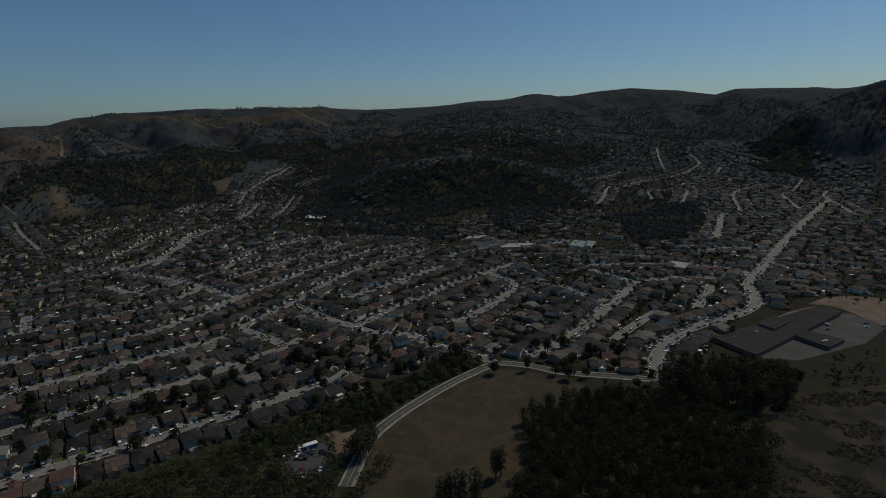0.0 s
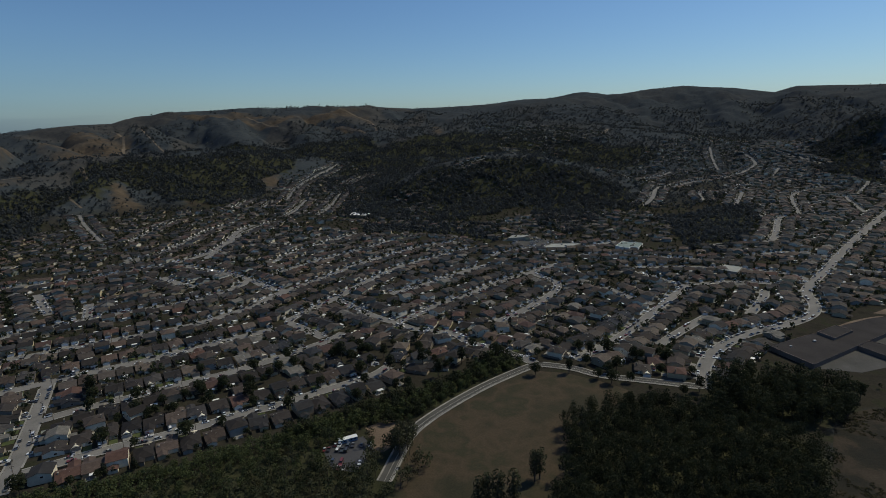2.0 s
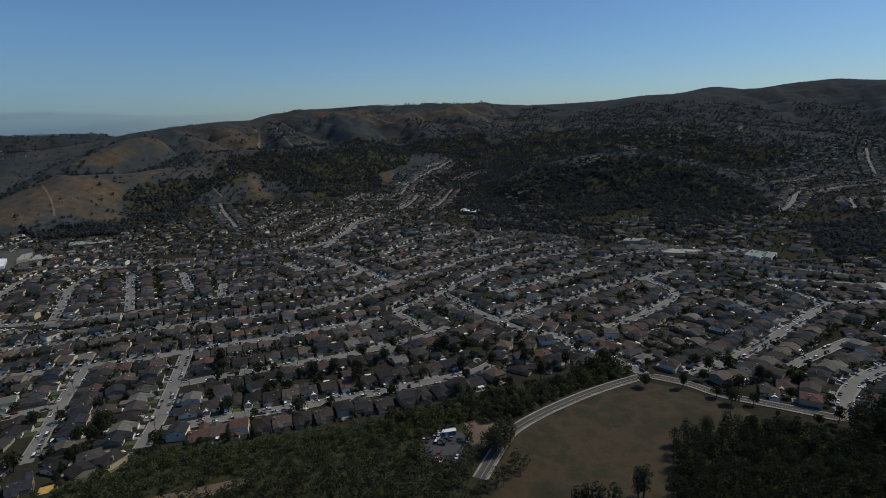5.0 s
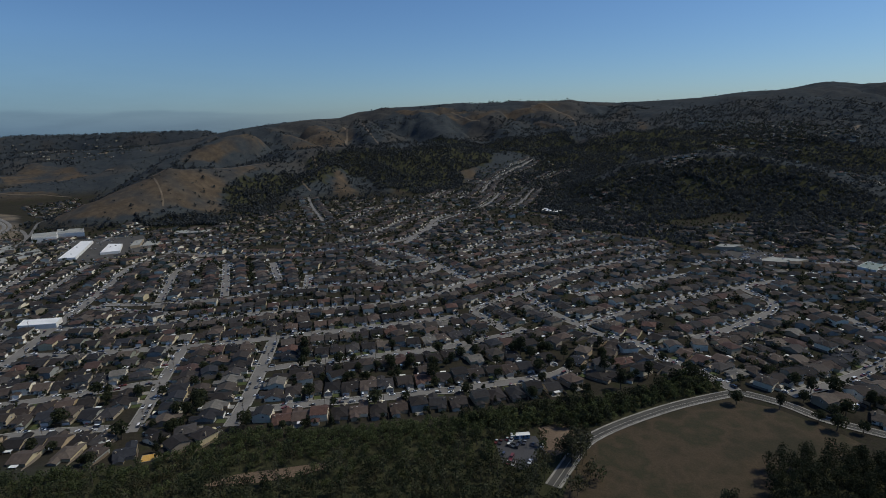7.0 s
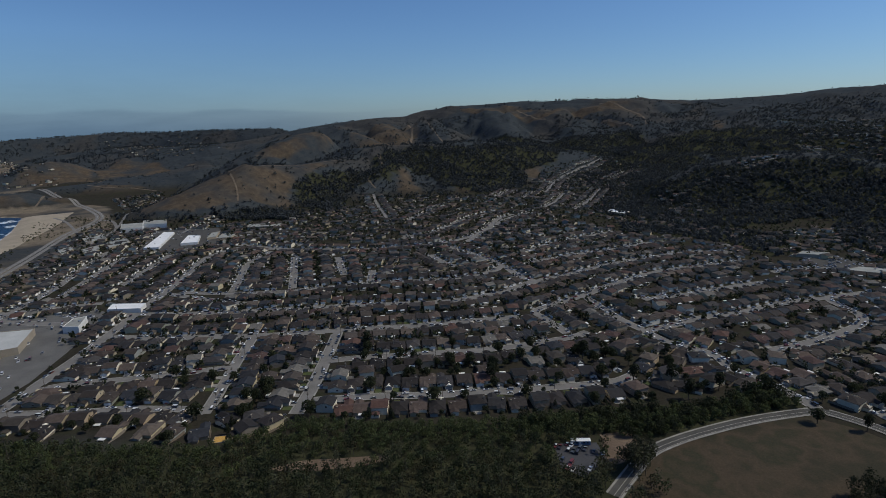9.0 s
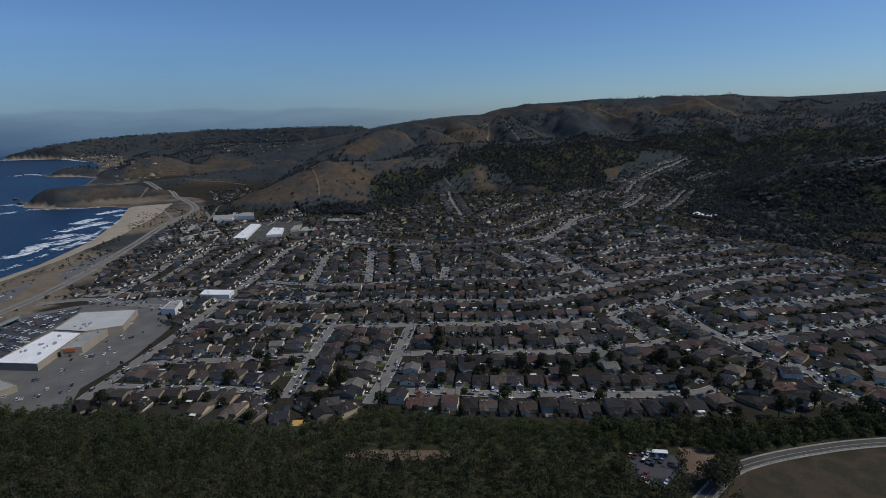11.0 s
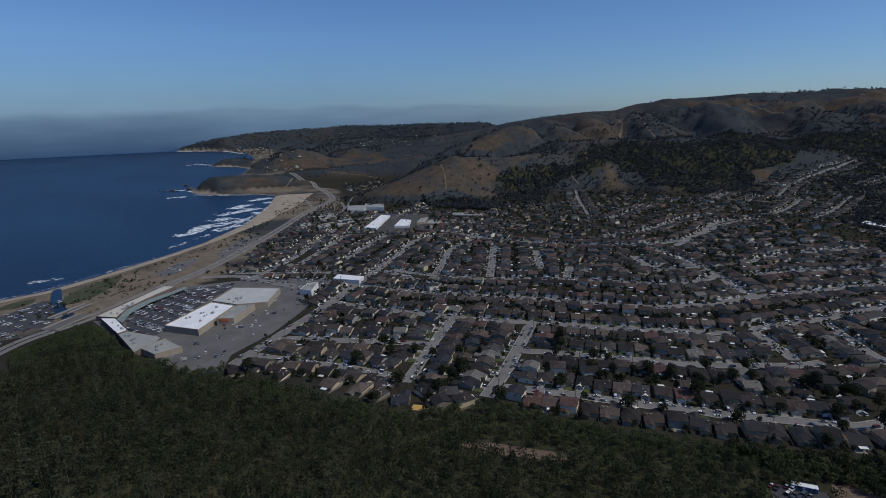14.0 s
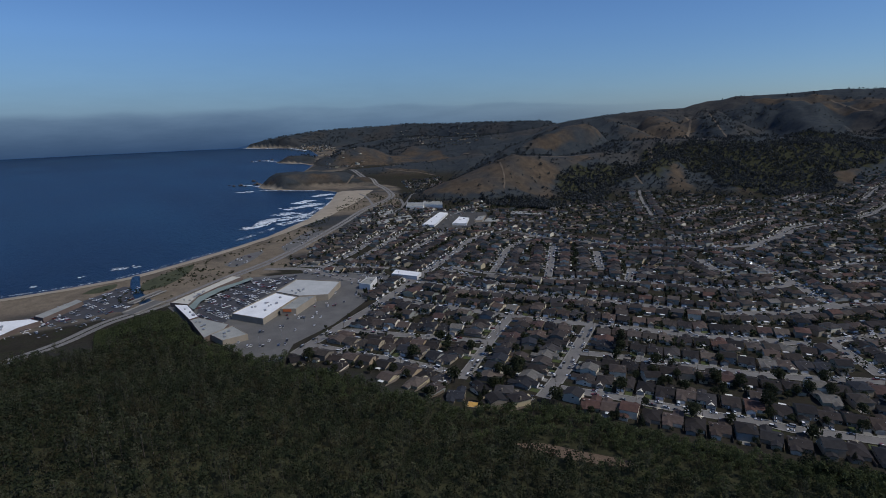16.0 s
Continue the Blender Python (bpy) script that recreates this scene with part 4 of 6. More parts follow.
def house(w, d, wing_w, wing_d, wing_right, storeys, style, extras):
    """A suburban house, front to -y, centre of its lot side at the origin. Returns its Empty."""
    label = {"gable": "single-storey stucco house with weathered shingle gable roof", "hip": "low stucco house with shingle hip roof and garage"}[style]
    if storeys == 2:
        label = "two-storey stucco house with shingle roof and garage"
    h = thing("house", label, "house", "houses of the valley town")
    eave, rise = 2.75 * storeys, (d * 0.5) * 0.32
    x0, x1, y0, y1 = -w / 2, w / 2, -d / 2, d / 2
    wx0, wx1 = (x1 - wing_w - 0.06, x1 - 0.06) if wing_right else (x0 + 0.06, x0 + 0.06 + wing_w)
    wy0, weave = y0 - wing_d, 2.62
    wrise = wing_w * 0.5 * 0.38
    bm = bmesh.new()
    if style == "gable":
        gable_walls(bm, x0, x1, y0, y1, -0.6, eave, rise, True)
    else:
        box(bm, x0, x1, y0, y1, -0.6, eave)
    gable_walls(bm, wx0, wx1, wy0, y0 + 0.5, -0.6, weave, wrise, False)
    part("wall", bm, wall_mat, h)
    bm = bmesh.new()
    if style == "gable":
        gable_roof(bm, x0, x1, y0, y1, eave, rise, True)
    else:
        hip_roof(bm, x0, x1, y0, y1, eave, rise * 1.05)
    if style == "gable":
        gable_roof(bm, wx0, wx1, wy0, y0 + wing_w * 0.55, weave, wrise, False, 0.45)
    else:
        hip_roof(bm, wx0, wx1, wy0, y0 + 2.5, weave, wrise, 0.45)
    if "rear" in extras:
        rx0, rx1 = (x0 + 0.5, x0 + 6.0) if wing_right else (x1 - 6.0, x1 - 0.5)
        gable_roof(bm, rx0, rx1, y1 - 2.5, y1 + 4.6, 2.5, 0.85, False, 0.4)
        part("rear_wall", boxes((rx0, rx1, y1 - 0.4, y1 + 4.5, -0.6, 2.5)), wall_mat, h)
    part("roof", bm, roof_mat, h)
    gx = (wx0 + wx1) / 2
    part("garage_door", boxes((gx - 2.4, gx + 2.4, wy0 - 0.06, wy0 + 0.02, 0, 2.15)), door_mat, h)
    fx = wx0 - 1.6 if wing_right else wx1 + 1.6
    part("front_door", boxes((fx - 0.5, fx + 0.5, y0 - 0.06, y0 + 0.02, 0.1, 2.15)), door_mat, h)
    wins = [(fx + (-3.2 if wing_right else 3.2), y0, 2.0)]
    for zz in ([1.0] if storeys == 1 else [1.0, 3.7]):
        for cx, cy, ww in wins:
            win = part("window", boxes((cx - ww / 2 - 0.1, cx + ww / 2 + 0.1, cy - 0.07, cy + 0.02, zz - 0.1, zz + 1.3)), trim_mat, h)
            part("pane", boxes((cx - ww / 2, cx + ww / 2, cy - 0.1, cy - 0.05, zz, zz + 1.2)), glass_mat, win)
    for side, sx in ((1, x1),):
        win = part("window", boxes((min(sx, sx + side * 0.07), max(sx, sx + side * 0.07), 0.4, 2.0, eave - 1.75, eave - 0.5)), trim_mat, h)
        part("pane", boxes((min(sx + side * 0.05, sx + side * 0.1), max(sx + side * 0.05, sx + side * 0.1), 0.5, 1.9, eave - 1.65, eave - 0.6)), glass_mat, win)
    if "chimney" in extras:
        cx = x0 + 1.4 if wing_right else x1 - 1.4
        part("chimney", boxes((cx - 0.4, cx + 0.4, 0.9, 1.6, eave - 0.3, eave + rise + 0.7), (cx - 0.5, cx + 0.5, 0.8, 1.7, eave + rise + 0.7, eave + rise + 0.85)), tan_wall_mat, h)
    part("driveway", boxes((gx - 2.6, gx + 2.6, wy0 - 3.6, wy0 + 0.1, -0.3, 0.13)), concrete_mat, h)
    if "lawn" in extras:
        lx = (-w / 2, wx0 - 0.6) if wing_right else (wx1 + 0.6, w / 2)
        part("lawn", boxes((lx[0], lx[1], wy0 - 3.2, y0 - 1.0, -0.3, 0.09)), lawn_mat, h)
    if "rear" not in extras:
        part("patio", boxes((-1.5, 4.6, y1 + 0.2, y1 + 4.4, -0.3, 0.08)), concrete_mat, h)
    if "fence" in extras:
        part("side_fence", boxes((-w / 2 - 0.85, -w / 2 - 0.75, y0 + 2, y1 + 5.0, -0.3, 1.75)), fence_mat, h)
    if "patio" in extras:
        part("patio_cover", boxes((-2.5, 2.2, y1 + 0.05, y1 + 3.3, 2.35, 2.45), (-2.4, -2.28, y1 + 3.1, y1 + 3.22, -0.3, 2.35), (2.0, 2.12, y1 + 3.1, y1 + 3.22, -0.3, 2.35)), trim_mat, h, "white flat patio cover")
    if "vents" in extras:
        part("roof_vent", boxes((-1.0, -0.8, 1.9, 2.1, eave + 0.4, eave + rise * 0.62 + 0.35)), metal_mat, h)
        part("skylight", boxes((0.9, 1.9, -2.2, -1.5, eave + 0.3, eave + rise * 0.6 + 0.32)), trim_mat, h)
    return h


PROTOS = [
    house(11.6, 12.5, 5.9, 4.4, True, 1, "gable", "chimney fence lawn rear"),
    house(11.3, 13.5, 5.8, 3.6, False, 1, "gable", "fence patio"),
    house(11.8, 12.2, 5.9, 4.8, True, 1, "hip", "chimney fence vents rear"),
    house(11.4, 13.4, 5.7, 3.4, False, 1, "hip", "fence lawn rear"),
    house(11.2, 12.0, 5.8, 4.4, False, 2, "gable", "fence rear"),
    house(11.9, 11.6, 6.0, 5.2, False, 1, "gable", "chimney vents fence rear"),
    house(11.2, 14.0, 5.7, 3.0, True, 1, "gable", "patio fence"),
    house(11.7, 12.8, 5.8, 4.0, True, 2, "hip", "fence chimney"),
]
WINGS = [(11.6, 5.9, 1, 10.65), (11.3, 5.8, 0, 10.35), (11.8, 5.9, 1, 10.9), (11.4, 5.7, 0, 10.1), (11.2, 5.8, 0, 10.4), (11.9, 6.0, 0, 11.0), (11.2, 5.7, 1, 10.0), (11.7, 5.8, 1, 10.4)]

# lots along the streets
LOTS = []
cells = {}
rng = random.Random(7)


def free_lot(x, y, r):
    cx, cy = int(x // 20), int(y // 20)
    for i in range(cx - 1, cx + 2):
        for j in range(cy - 1, cy + 2):
            for px, py in cells.get((i, j), ()):
                if math.hypot(px - x, py - y) < r:
                    return False
    return True


for si, (line, width, lots, kerb) in enumerate(STREETS):
    if not lots:
        continue
    d, nrm = normals(line)
    run = np.concatenate([[0], np.cumsum(np.linalg.norm(np.diff(line, axis=0), axis=1))])
    for side in (1, -1):
        s = 7.0 + rng.uniform(0, 4)
        while s < run[-1] - 4:
            x, y = np.interp(s, run, line[:, 0]), np.interp(s, run, line[:, 1])
            ux, uy = np.interp(s, run, nrm[:, 0]) * side, np.interp(s, run, nrm[:, 1]) * side
            off = width / 2 + 1.4 + 3.4 + 4.2 + 6.4 + rng.uniform(-0.6, 1.0)
            hx, hy = x + ux * off, y + uy * off
            ok = road_gap(hx, hy) > 9.2 and free_lot(hx, hy, 12.5)
            if ok:
                z = hgt(hx, hy)
                ok = z > -0.8 and not at_map(blocked, hx, hy) and not (at_map(thick_wood, hx, hy) and z < 1)
            if ok:
                cells.setdefault((int(hx // 20), int(hy // 20)), []).append((hx, hy))
                LOTS.append((hx, hy, z, math.atan2(-ux, uy), rng.randrange(len(PROTOS)) if rng.random() < 0.8 else rng.choice((0, 1, 5)), rng.random()))
                s += rng.uniform(13.0, 14.2)
            else:
                s += 3.0

# houses that fill the blocks between the streets
TOWN = [(-439, 108), (-537, 169), (-650, 320), (-741, 191), (-845, 275), (-1093, 475), (-1160, 564), (-1068, 596), (-1021, 650), (-844, 822), (-636, 621), (-468, 758), (-484, 1015)] + [(-239, 994), (-40, 914), (30, 844), (99, 787)] + [(171, 804), (226, 817), (339, 844), (513, 1114), (586, 1410), (874, 1970), (1103, 2147), (1064, 1723), (1113, 1422), (518, 575), (397, 568), (338, 549), (176, 399), (116, 406), (76, 435), (28, 443), (-47, 403), (-89, 381), (-152, 322), (-200, 285), (-250, 255), (-285, 205), (-330, 172), (-390, 140)]
P_ = np.array(TOWN)
r_ = np.random.RandomState(3)
cand = np.stack([r_.uniform(P_[:, k].min(), P_[:, k].max(), 45000) for k in (0, 1)], 1)
cand = cand[inside(cand[:, 0], cand[:, 1], TOWN)]
for hx, hy in cand:
    if rng.random() < 0.8 and road_gap(hx, hy) > 9 and free_lot(hx, hy, 14.5) and not at_map(blocked, hx, hy) and not at_map(thick_wood, hx, hy):
        i, j = int((hy - NORTH) / CELL + 0.5), int((hx - EAST) / CELL + 0.5)
        gx_, gy_ = gap1[i, j + 1] - gap1[i, j - 1], gap1[i + 1, j] - gap1[i - 1, j]
        turn = math.atan2(-gx_, gy_) if abs(gx_) + abs(gy_) > 0.01 else rng.uniform(0, 6.28)
        cells.setdefault((int(hx // 20), int(hy // 20)), []).append((hx, hy))
        LOTS.append((hx, hy, hgt(hx, hy), turn, rng.randrange(len(PROTOS)), rng.random()))
# houses strewn over the wooded plateau and the lower slopes
SLOPES = [
    ([(-10, 1021), (84, 1154), (320, 1162), (349, 1070), (290, 867), (127, 864), (1, 901)], 16),
    ([(-308, 1115), (-21, 1045), (-10, 981), (-287, 1038)], 18),
    ([(-896, 851), (-875, 1040), (-636, 817), (-579, 704), (-672, 657)], 17),
    ([(-605, 686), (-904, 1125), (-841, 1183), (-697, 1228), (-578, 1319), (-622, 1647), (-500, 1954), (-368, 1808), (-291, 1148), (-383, 954), (-446, 781)], 20),
    ([(-224, 1379), (-139, 1334), (-111, 1095), (-177, 1046)], 22),
    ([(-171, 1378), (-98, 1414), (11, 1465), (12, 1413), (-116, 1348)], 26),
    ([(38, 2149), (101, 2171), (71, 1476), (56, 2068)], 24),
    ([(162, 2372), (352, 2452), (324, 2101), (203, 1411), (219, 1969), (167, 2135)], 34),
    ([(275, 1431), (520, 1929), (840, 2314), (1004, 2191), (839, 1813), (519, 1617), (360, 1371)], 26),
    ([(-4466, 1184), (-4500, 1286), (-4171, 1591), (-3564, 1396), (-3640, 1186)], 42),
    ([(-23, 2501), (374, 2498), (520, 2181), (297, 2105), (44, 2093)], 36),
    ([(-1590, 837), (-1625, 1001), (-1417, 881), (-1375, 740)], 22),
    ([(-4033, 2075), (-3348, 2371), (-2059, 1650), (-2265, 1467)], 70),
    ([(-3412, 1221), (-2318, 1013), (-2185, 977), (-2252, 825)], 46),
]
for poly, gap in SLOPES:
    P_ = np.array(poly)
    r_ = np.random.RandomState(8)
    for hx, hy in np.stack([r_.uniform(P_[:, k].min(), P_[:, k].max(), int(np.ptp(P_[:, 0]) * np.ptp(P_[:, 1]) / gap ** 2)) for k in (0, 1)], 1):
        if inside(np.array([hx]), np.array([hy]), poly)[0] and road_gap(hx, hy) > 8 and free_lot(hx, hy, 15):
            cells.setdefault((int(hx // 20), int(hy // 20)), []).append((hx, hy))
            LOTS.append((hx, hy, hgt(hx, hy) - 0.6, rng.uniform(0, 6.28), rng.randrange(len(PROTOS)), rng.random()))

LOTS.sort(key=lambda q: math.hypot(q[0], q[1]))
NEAR_HOUSES = 300


def lot_pose(q):
    return Matrix.Translation((q[0], q[1], q[2] + 0.05)) @ Matrix.Rotation(q[3], 4, "Z")


for q in LOTS[:NEAR_HOUSES]:
    copy_thing(PROTOS[q[4]], lot_pose(q))


def arrays(root, swap, leave=()):
    """Vertices, polygons and materials of a thing, to be repeated in a joined mesh."""
    V, P, M, base = [], [], [], 0
    for o in root.children_recursive:
        if o.name.split(".")[0] in leave:
            continue
        me = o.data
        co = np.empty(len(me.vertices) * 3, np.float32)
        me.vertices.foreach_get("co", co)
        V.append(co.reshape(-1, 3))
        for p in me.polygons:
            P.append([base + v for v in p.vertices])
            M.append(swap.get(me.materials[0].name, me.materials[0].name))
        base += len(me.vertices)
    return np.concatenate(V), P, M


def joined(name, protos, places, swap, label, category):
    """Many far repeats as one mesh. places: (matrix, prototype)."""
    mats = []
    for _, _, M in protos:
        mats += [m for m in M if m not in mats]
    V, by_size, slot_by_size, base = [], {}, {}, 0
    ready = []
    for v, P, M in protos:
        sizes = {}
        for p, m in zip(P, M):
            sizes.setdefault(len(p), ([], []))
            sizes[len(p)][0].append(p)
            sizes[len(p)][1].append(mats.index(m))
        ready.append((v, {k: (np.array(a), np.array(b_)) for k, (a, b_) in sizes.items()}))
    for m, k in places:
        v, sizes = ready[k]
        M4 = np.array(m)
        V.append(v @ M4[:3, :3].T + M4[:3, 3])
        for size, (a, b_) in sizes.items():
            by_size.setdefault(size, []).append(a + base)
            slot_by_size.setdefault(size, []).append(b_)
        base += len(v)
    keys = list(by_size)
    ob = mesh_object(name, np.concatenate(V), [np.concatenate(by_size[k]) for k in keys], [bpy.data.materials[m] for m in mats], np.concatenate([np.concatenate(slot_by_size[k]) for k in keys]))
    return tagged(ob, label, category, kind="stuff")


FAR_SWAP = {"roof_shingle": "roof_shingle_far", "stucco_wall": "stucco_wall_far", "car_paint": "car_paint_far", "painted_door": "white_trim_paint"}
house_arrays = [arrays(h, FAR_SWAP, ("window", "pane", "front_door", "roof_vent", "chimney", "skylight", "side_fence", "lawn", "rear_wall")) for h in PROTOS]
joined("far_houses", house_arrays, [(lot_pose(q), q[4]) for q in LOTS[NEAR_HOUSES:]], FAR_SWAP, "rows of low stucco houses with dark shingle roofs", "houses")

# ---- cars ----
def car(length, width, tall, style):
    c = thing("car", "parked %s beside the kerb" % {"sedan": "sedan", "suv": "sport utility car", "pickup": "pickup truck", "van": "van"}[style], "car", "parked cars")
    L, W = length / 2, width / 2
    belt = tall * 0.58
    side = {"sedan": [(-L, 0.35), (L, 0.35), (L, 0.62), (L * 0.55, belt), (-L * 0.8, belt), (-L, belt * 0.92)],
            "suv": [(-L, 0.4), (L, 0.4), (L, 0.8), (L * 0.55, belt), (-L, belt)],
            "pickup": [(-L, 0.45), (L, 0.45), (L, 0.85), (L * 0.6, belt), (-L, belt)],
            "van": [(-L, 0.4), (L, 0.4), (L, 0.85), (L * 0.75, belt), (-L, belt)]}[style]
    bm = bmesh.new()
    prism(bm, side, -W, W, lambda a, b, c_: (a, c_, b))
    part("body", bm, paint_mat, c)
    cab = {"sedan": (-L * 0.72, L * 0.42, -L * 0.42, L * 0.12), "suv": (-L * 0.96, L * 0.42, -L * 0.88, L * 0.15), "pickup": (-L * 0.12, L * 0.5, -L * 0.02, L * 0.25), "van": (-L * 0.97, L * 0.72, -L * 0.93, L * 0.45)}[style]
    bm = bmesh.new()
    v = [bm.verts.new(p) for p in ((cab[0], -W * 0.96, belt), (cab[1], -W * 0.96, belt), (cab[1], W * 0.96, belt), (cab[0], W * 0.96, belt), (cab[2], -W * 0.8, tall - 0.05), (cab[3], -W * 0.8, tall - 0.05), (cab[3], W * 0.8, tall - 0.05), (cab[2], W * 0.8, tall - 0.05))]
    for f in ((0, 1, 5, 4), (1, 2, 6, 5), (2, 3, 7, 6), (3, 0, 4, 7), (4, 5, 6, 7)):
        bm.faces.new([v[i] for i in f])
    part("cabin", bm, glass_mat, c)
    part("car_roof", boxes((cab[2] - 0.05, cab[3] + 0.05, -W * 0.82, W * 0.82, tall - 0.06, tall)), paint_mat, c)
    for sx in (-1, 1):
        for sy in (-1, 1):
            bm = bmesh.new()
            cylinder(bm, 0, 0, -0.11, 0.11, 0.34, 0.34, 8)
            bmesh.ops.transform(bm, matrix=pose(sx * L * 0.62, sy * (W - 0.1), 0.34, 90), verts=bm.verts[:])
            part("wheel", bm, tyre_mat, c)
    return c


CAR_PROTOS = [car(4.6, 1.8, 1.45, "sedan"), car(4.7, 1.9, 1.75, "suv"), car(5.4, 2.0, 1.8, "pickup"), car(4.4, 1.75, 1.42, "sedan"), car(5.0, 1.95, 2.05, "van")]
CARS = []
rng = random.Random(21)
for si, (line, width, lots, kerb) in enumerate(STREETS):
    if not lots:
        continue
    d, nrm = normals(line)
    run = np.concatenate([[0], np.cumsum(np.linalg.norm(np.diff(line, axis=0), axis=1))])
    for side in (1, -1):
        s = rng.uniform(4, 10)
        while s < run[-1] - 4:
            if rng.random() < 0.52:
                x, y = np.interp(s, run, line[:, 0]), np.interp(s, run, line[:, 1])
                ux, uy = np.interp(s, run, nrm[:, 0]) * side, np.interp(s, run, nrm[:, 1]) * side
                off = width / 2 - 1.1
                x, y = x + ux * off, y + uy * off
                if road_gap(x, y, si) > 1.5 and not inside(np.array([x]), np.array([y]), FOREST)[0]:
                    CARS.append((x, y, hgt(x, y) + 0.16 + 0.004 * si, math.atan2(-ux, uy) + (math.pi if rng.random() < 0.5 else 0) + rng.uniform(-0.03, 0.03), rng.randrange(5)))
            s += rng.uniform(6.2, 12.0)
# cars in the drives
for q in LOTS:
    if rng.random() < 0.6:
        w, wing, right, depth = WINGS[q[4]]
        bay = (w / 2 - wing / 2 - 0.06) * (1 if right else -1) + rng.choice((-1.2, 1.2))
        p = lot_pose(q) @ Vector((bay, -depth - 2.4, 0.14))
        CARS.append((p.x, p.y, p.z, q[3] + math.pi / 2 * rng.choice((-1, 1)), rng.randrange(5)))


LOT_CARS = []


def fill_lot(poly, heading, fill=0.75, lift=0.2, row=8.2, gap=2.8):
    """Parked cars in rows over an outline; heading in degrees of the rows' run."""
    a = radians(heading)
    ux, uy, vx, vy = math.cos(a), math.sin(a), -math.sin(a), math.cos(a)
    P = np.array(poly)
    us, vs = P @ np.array([ux, uy]), P @ np.array([vx, vy])
    k = 0
    v = vs.min() + 3
    while v < vs.max() - 2:
        u = us.min() + 2
        while u < us.max() - 2:
            x, y = u * ux + v * vx, u * uy + v * vy
            if rng.random() < fill and inside(np.array([x]), np.array([y]), poly)[0]:
                LOT_CARS.append((x, y, lift, a + math.pi / 2 * rng.choice((-1, 1)) + rng.uniform(-0.04, 0.04), rng.randrange(5)))
            u += gap
        v += row * (0.66 if k % 2 == 0 else 1.5)
        k += 1


# paved lots
def paved(name, poly, mat, z, label):
    ob = slab(name, poly, -0.5, z, mat)
    return tagged(ob, label, "parking lot", kind="structure")


MALL_LOT = [(-603, 60), (-660, 75), (-696, 104), (-716, 147), (-701, 202), (-683, 190), (-645, 148), (-591, 95), (-565, 80)]
STRIP_LOT = [(-735, 217), (-649, 302), (-624, 300), (-597, 247), (-636, 242), (-702, 210)]
BACK_LOT = [(-520, 75), (-536, 116), (-592, 188), (-623, 227), (-589, 243), (-523, 183), (-483, 128), (-443, 107), (-460, 87)]
SCHOOL_YARD = [(255, 420), (312, 460), (378, 513), (407, 515), (416, 478), (368, 442), (291, 412)]
paved("parking_lot", PLAZA, pale_lot_mat, 0.06, "grey paving round the shopping centre")
paved("parking_lot", MALL_LOT, lot_mat, 0.12, "dark asphalt lot of the shopping centre, full of cars")
paved("parking_lot", STRIP_LOT, pale_lot_mat, 0.128, "grey asphalt lot with rows of parked cars")
paved("parking_lot", BACK_LOT, pale_lot_mat, 0.134, "grey delivery yard behind the shopping centre")
paved("parking_lot", LOT_WEST, lot_mat, 0.12, "dark asphalt lot beside the beach road")
paved("parking_lot", SCHOOL_YARD, yard_mat, 0.12, "pale paved school yard with a few cars")
paved("parking_lot", DEPOT, lot_mat, 0.12, "small paved yard beside the meadow")
paved("parking_lot", CLINIC, yard_mat, 0.12, "paved forecourt at the foot of the knoll")
paved("parking_lot", [(186, 408), (199, 429), (213, 440), (213, 418), (197, 396), (185, 393)], yard_mat, 0.1, "paved drop-off loop beside the school")
paved("parking_lot", YARDS, yard_mat, 0.12, "paved yards round the white-roofed sheds")
fill_lot(MALL_LOT, 20, 0.52)
fill_lot(STRIP_LOT, 62, 0.4)
fill_lot(BACK_LOT, 62, 0.16, 0.2, 16)
fill_lot(LOT_WEST, 25, 0.3)
fill_lot(SCHOOL_YARD, 55, 0.06, 0.2, 20)
fill_lot(DEPOT, 0, 0.55)
fill_lot(CLINIC, 10, 0.35)
fill_lot([(-880, 230), (-958, 288), (-992, 326), (-961, 331), (-887, 275), (-840, 232)], 60, 0.25)
fill_lot([(-823, 131), (-867, 173), (-874, 201), (-825, 172), (-799, 142)], 60, 0.2)
fill_lot(YARDS, 30, 0.2, 0.2, 14)
ALL_CARS = sorted(CARS + LOT_CARS, key=lambda c: math.hypot(c[0], c[1]))


def car_pose(c):
    return Matrix.Translation(c[:3]) @ Matrix.Rotation(c[3], 4, "Z")


NEAR_CARS = 220
for c in ALL_CARS[:NEAR_CARS]:
    copy_thing(CAR_PROTOS[c[4]], car_pose(c))
car_arrays = [arrays(c, FAR_SWAP, ("wheel",)) for c in CAR_PROTOS]
joined("far_cars", car_arrays, [(car_pose(c), c[4]) for k, c in enumerate(ALL_CARS[NEAR_CARS:]) if math.hypot(c[0], c[1]) < 900 or k % 3 == 0], FAR_SWAP, "cars parked along streets and in lots", "cars")

# ---- trees ----
rs = np.random.RandomState(5)


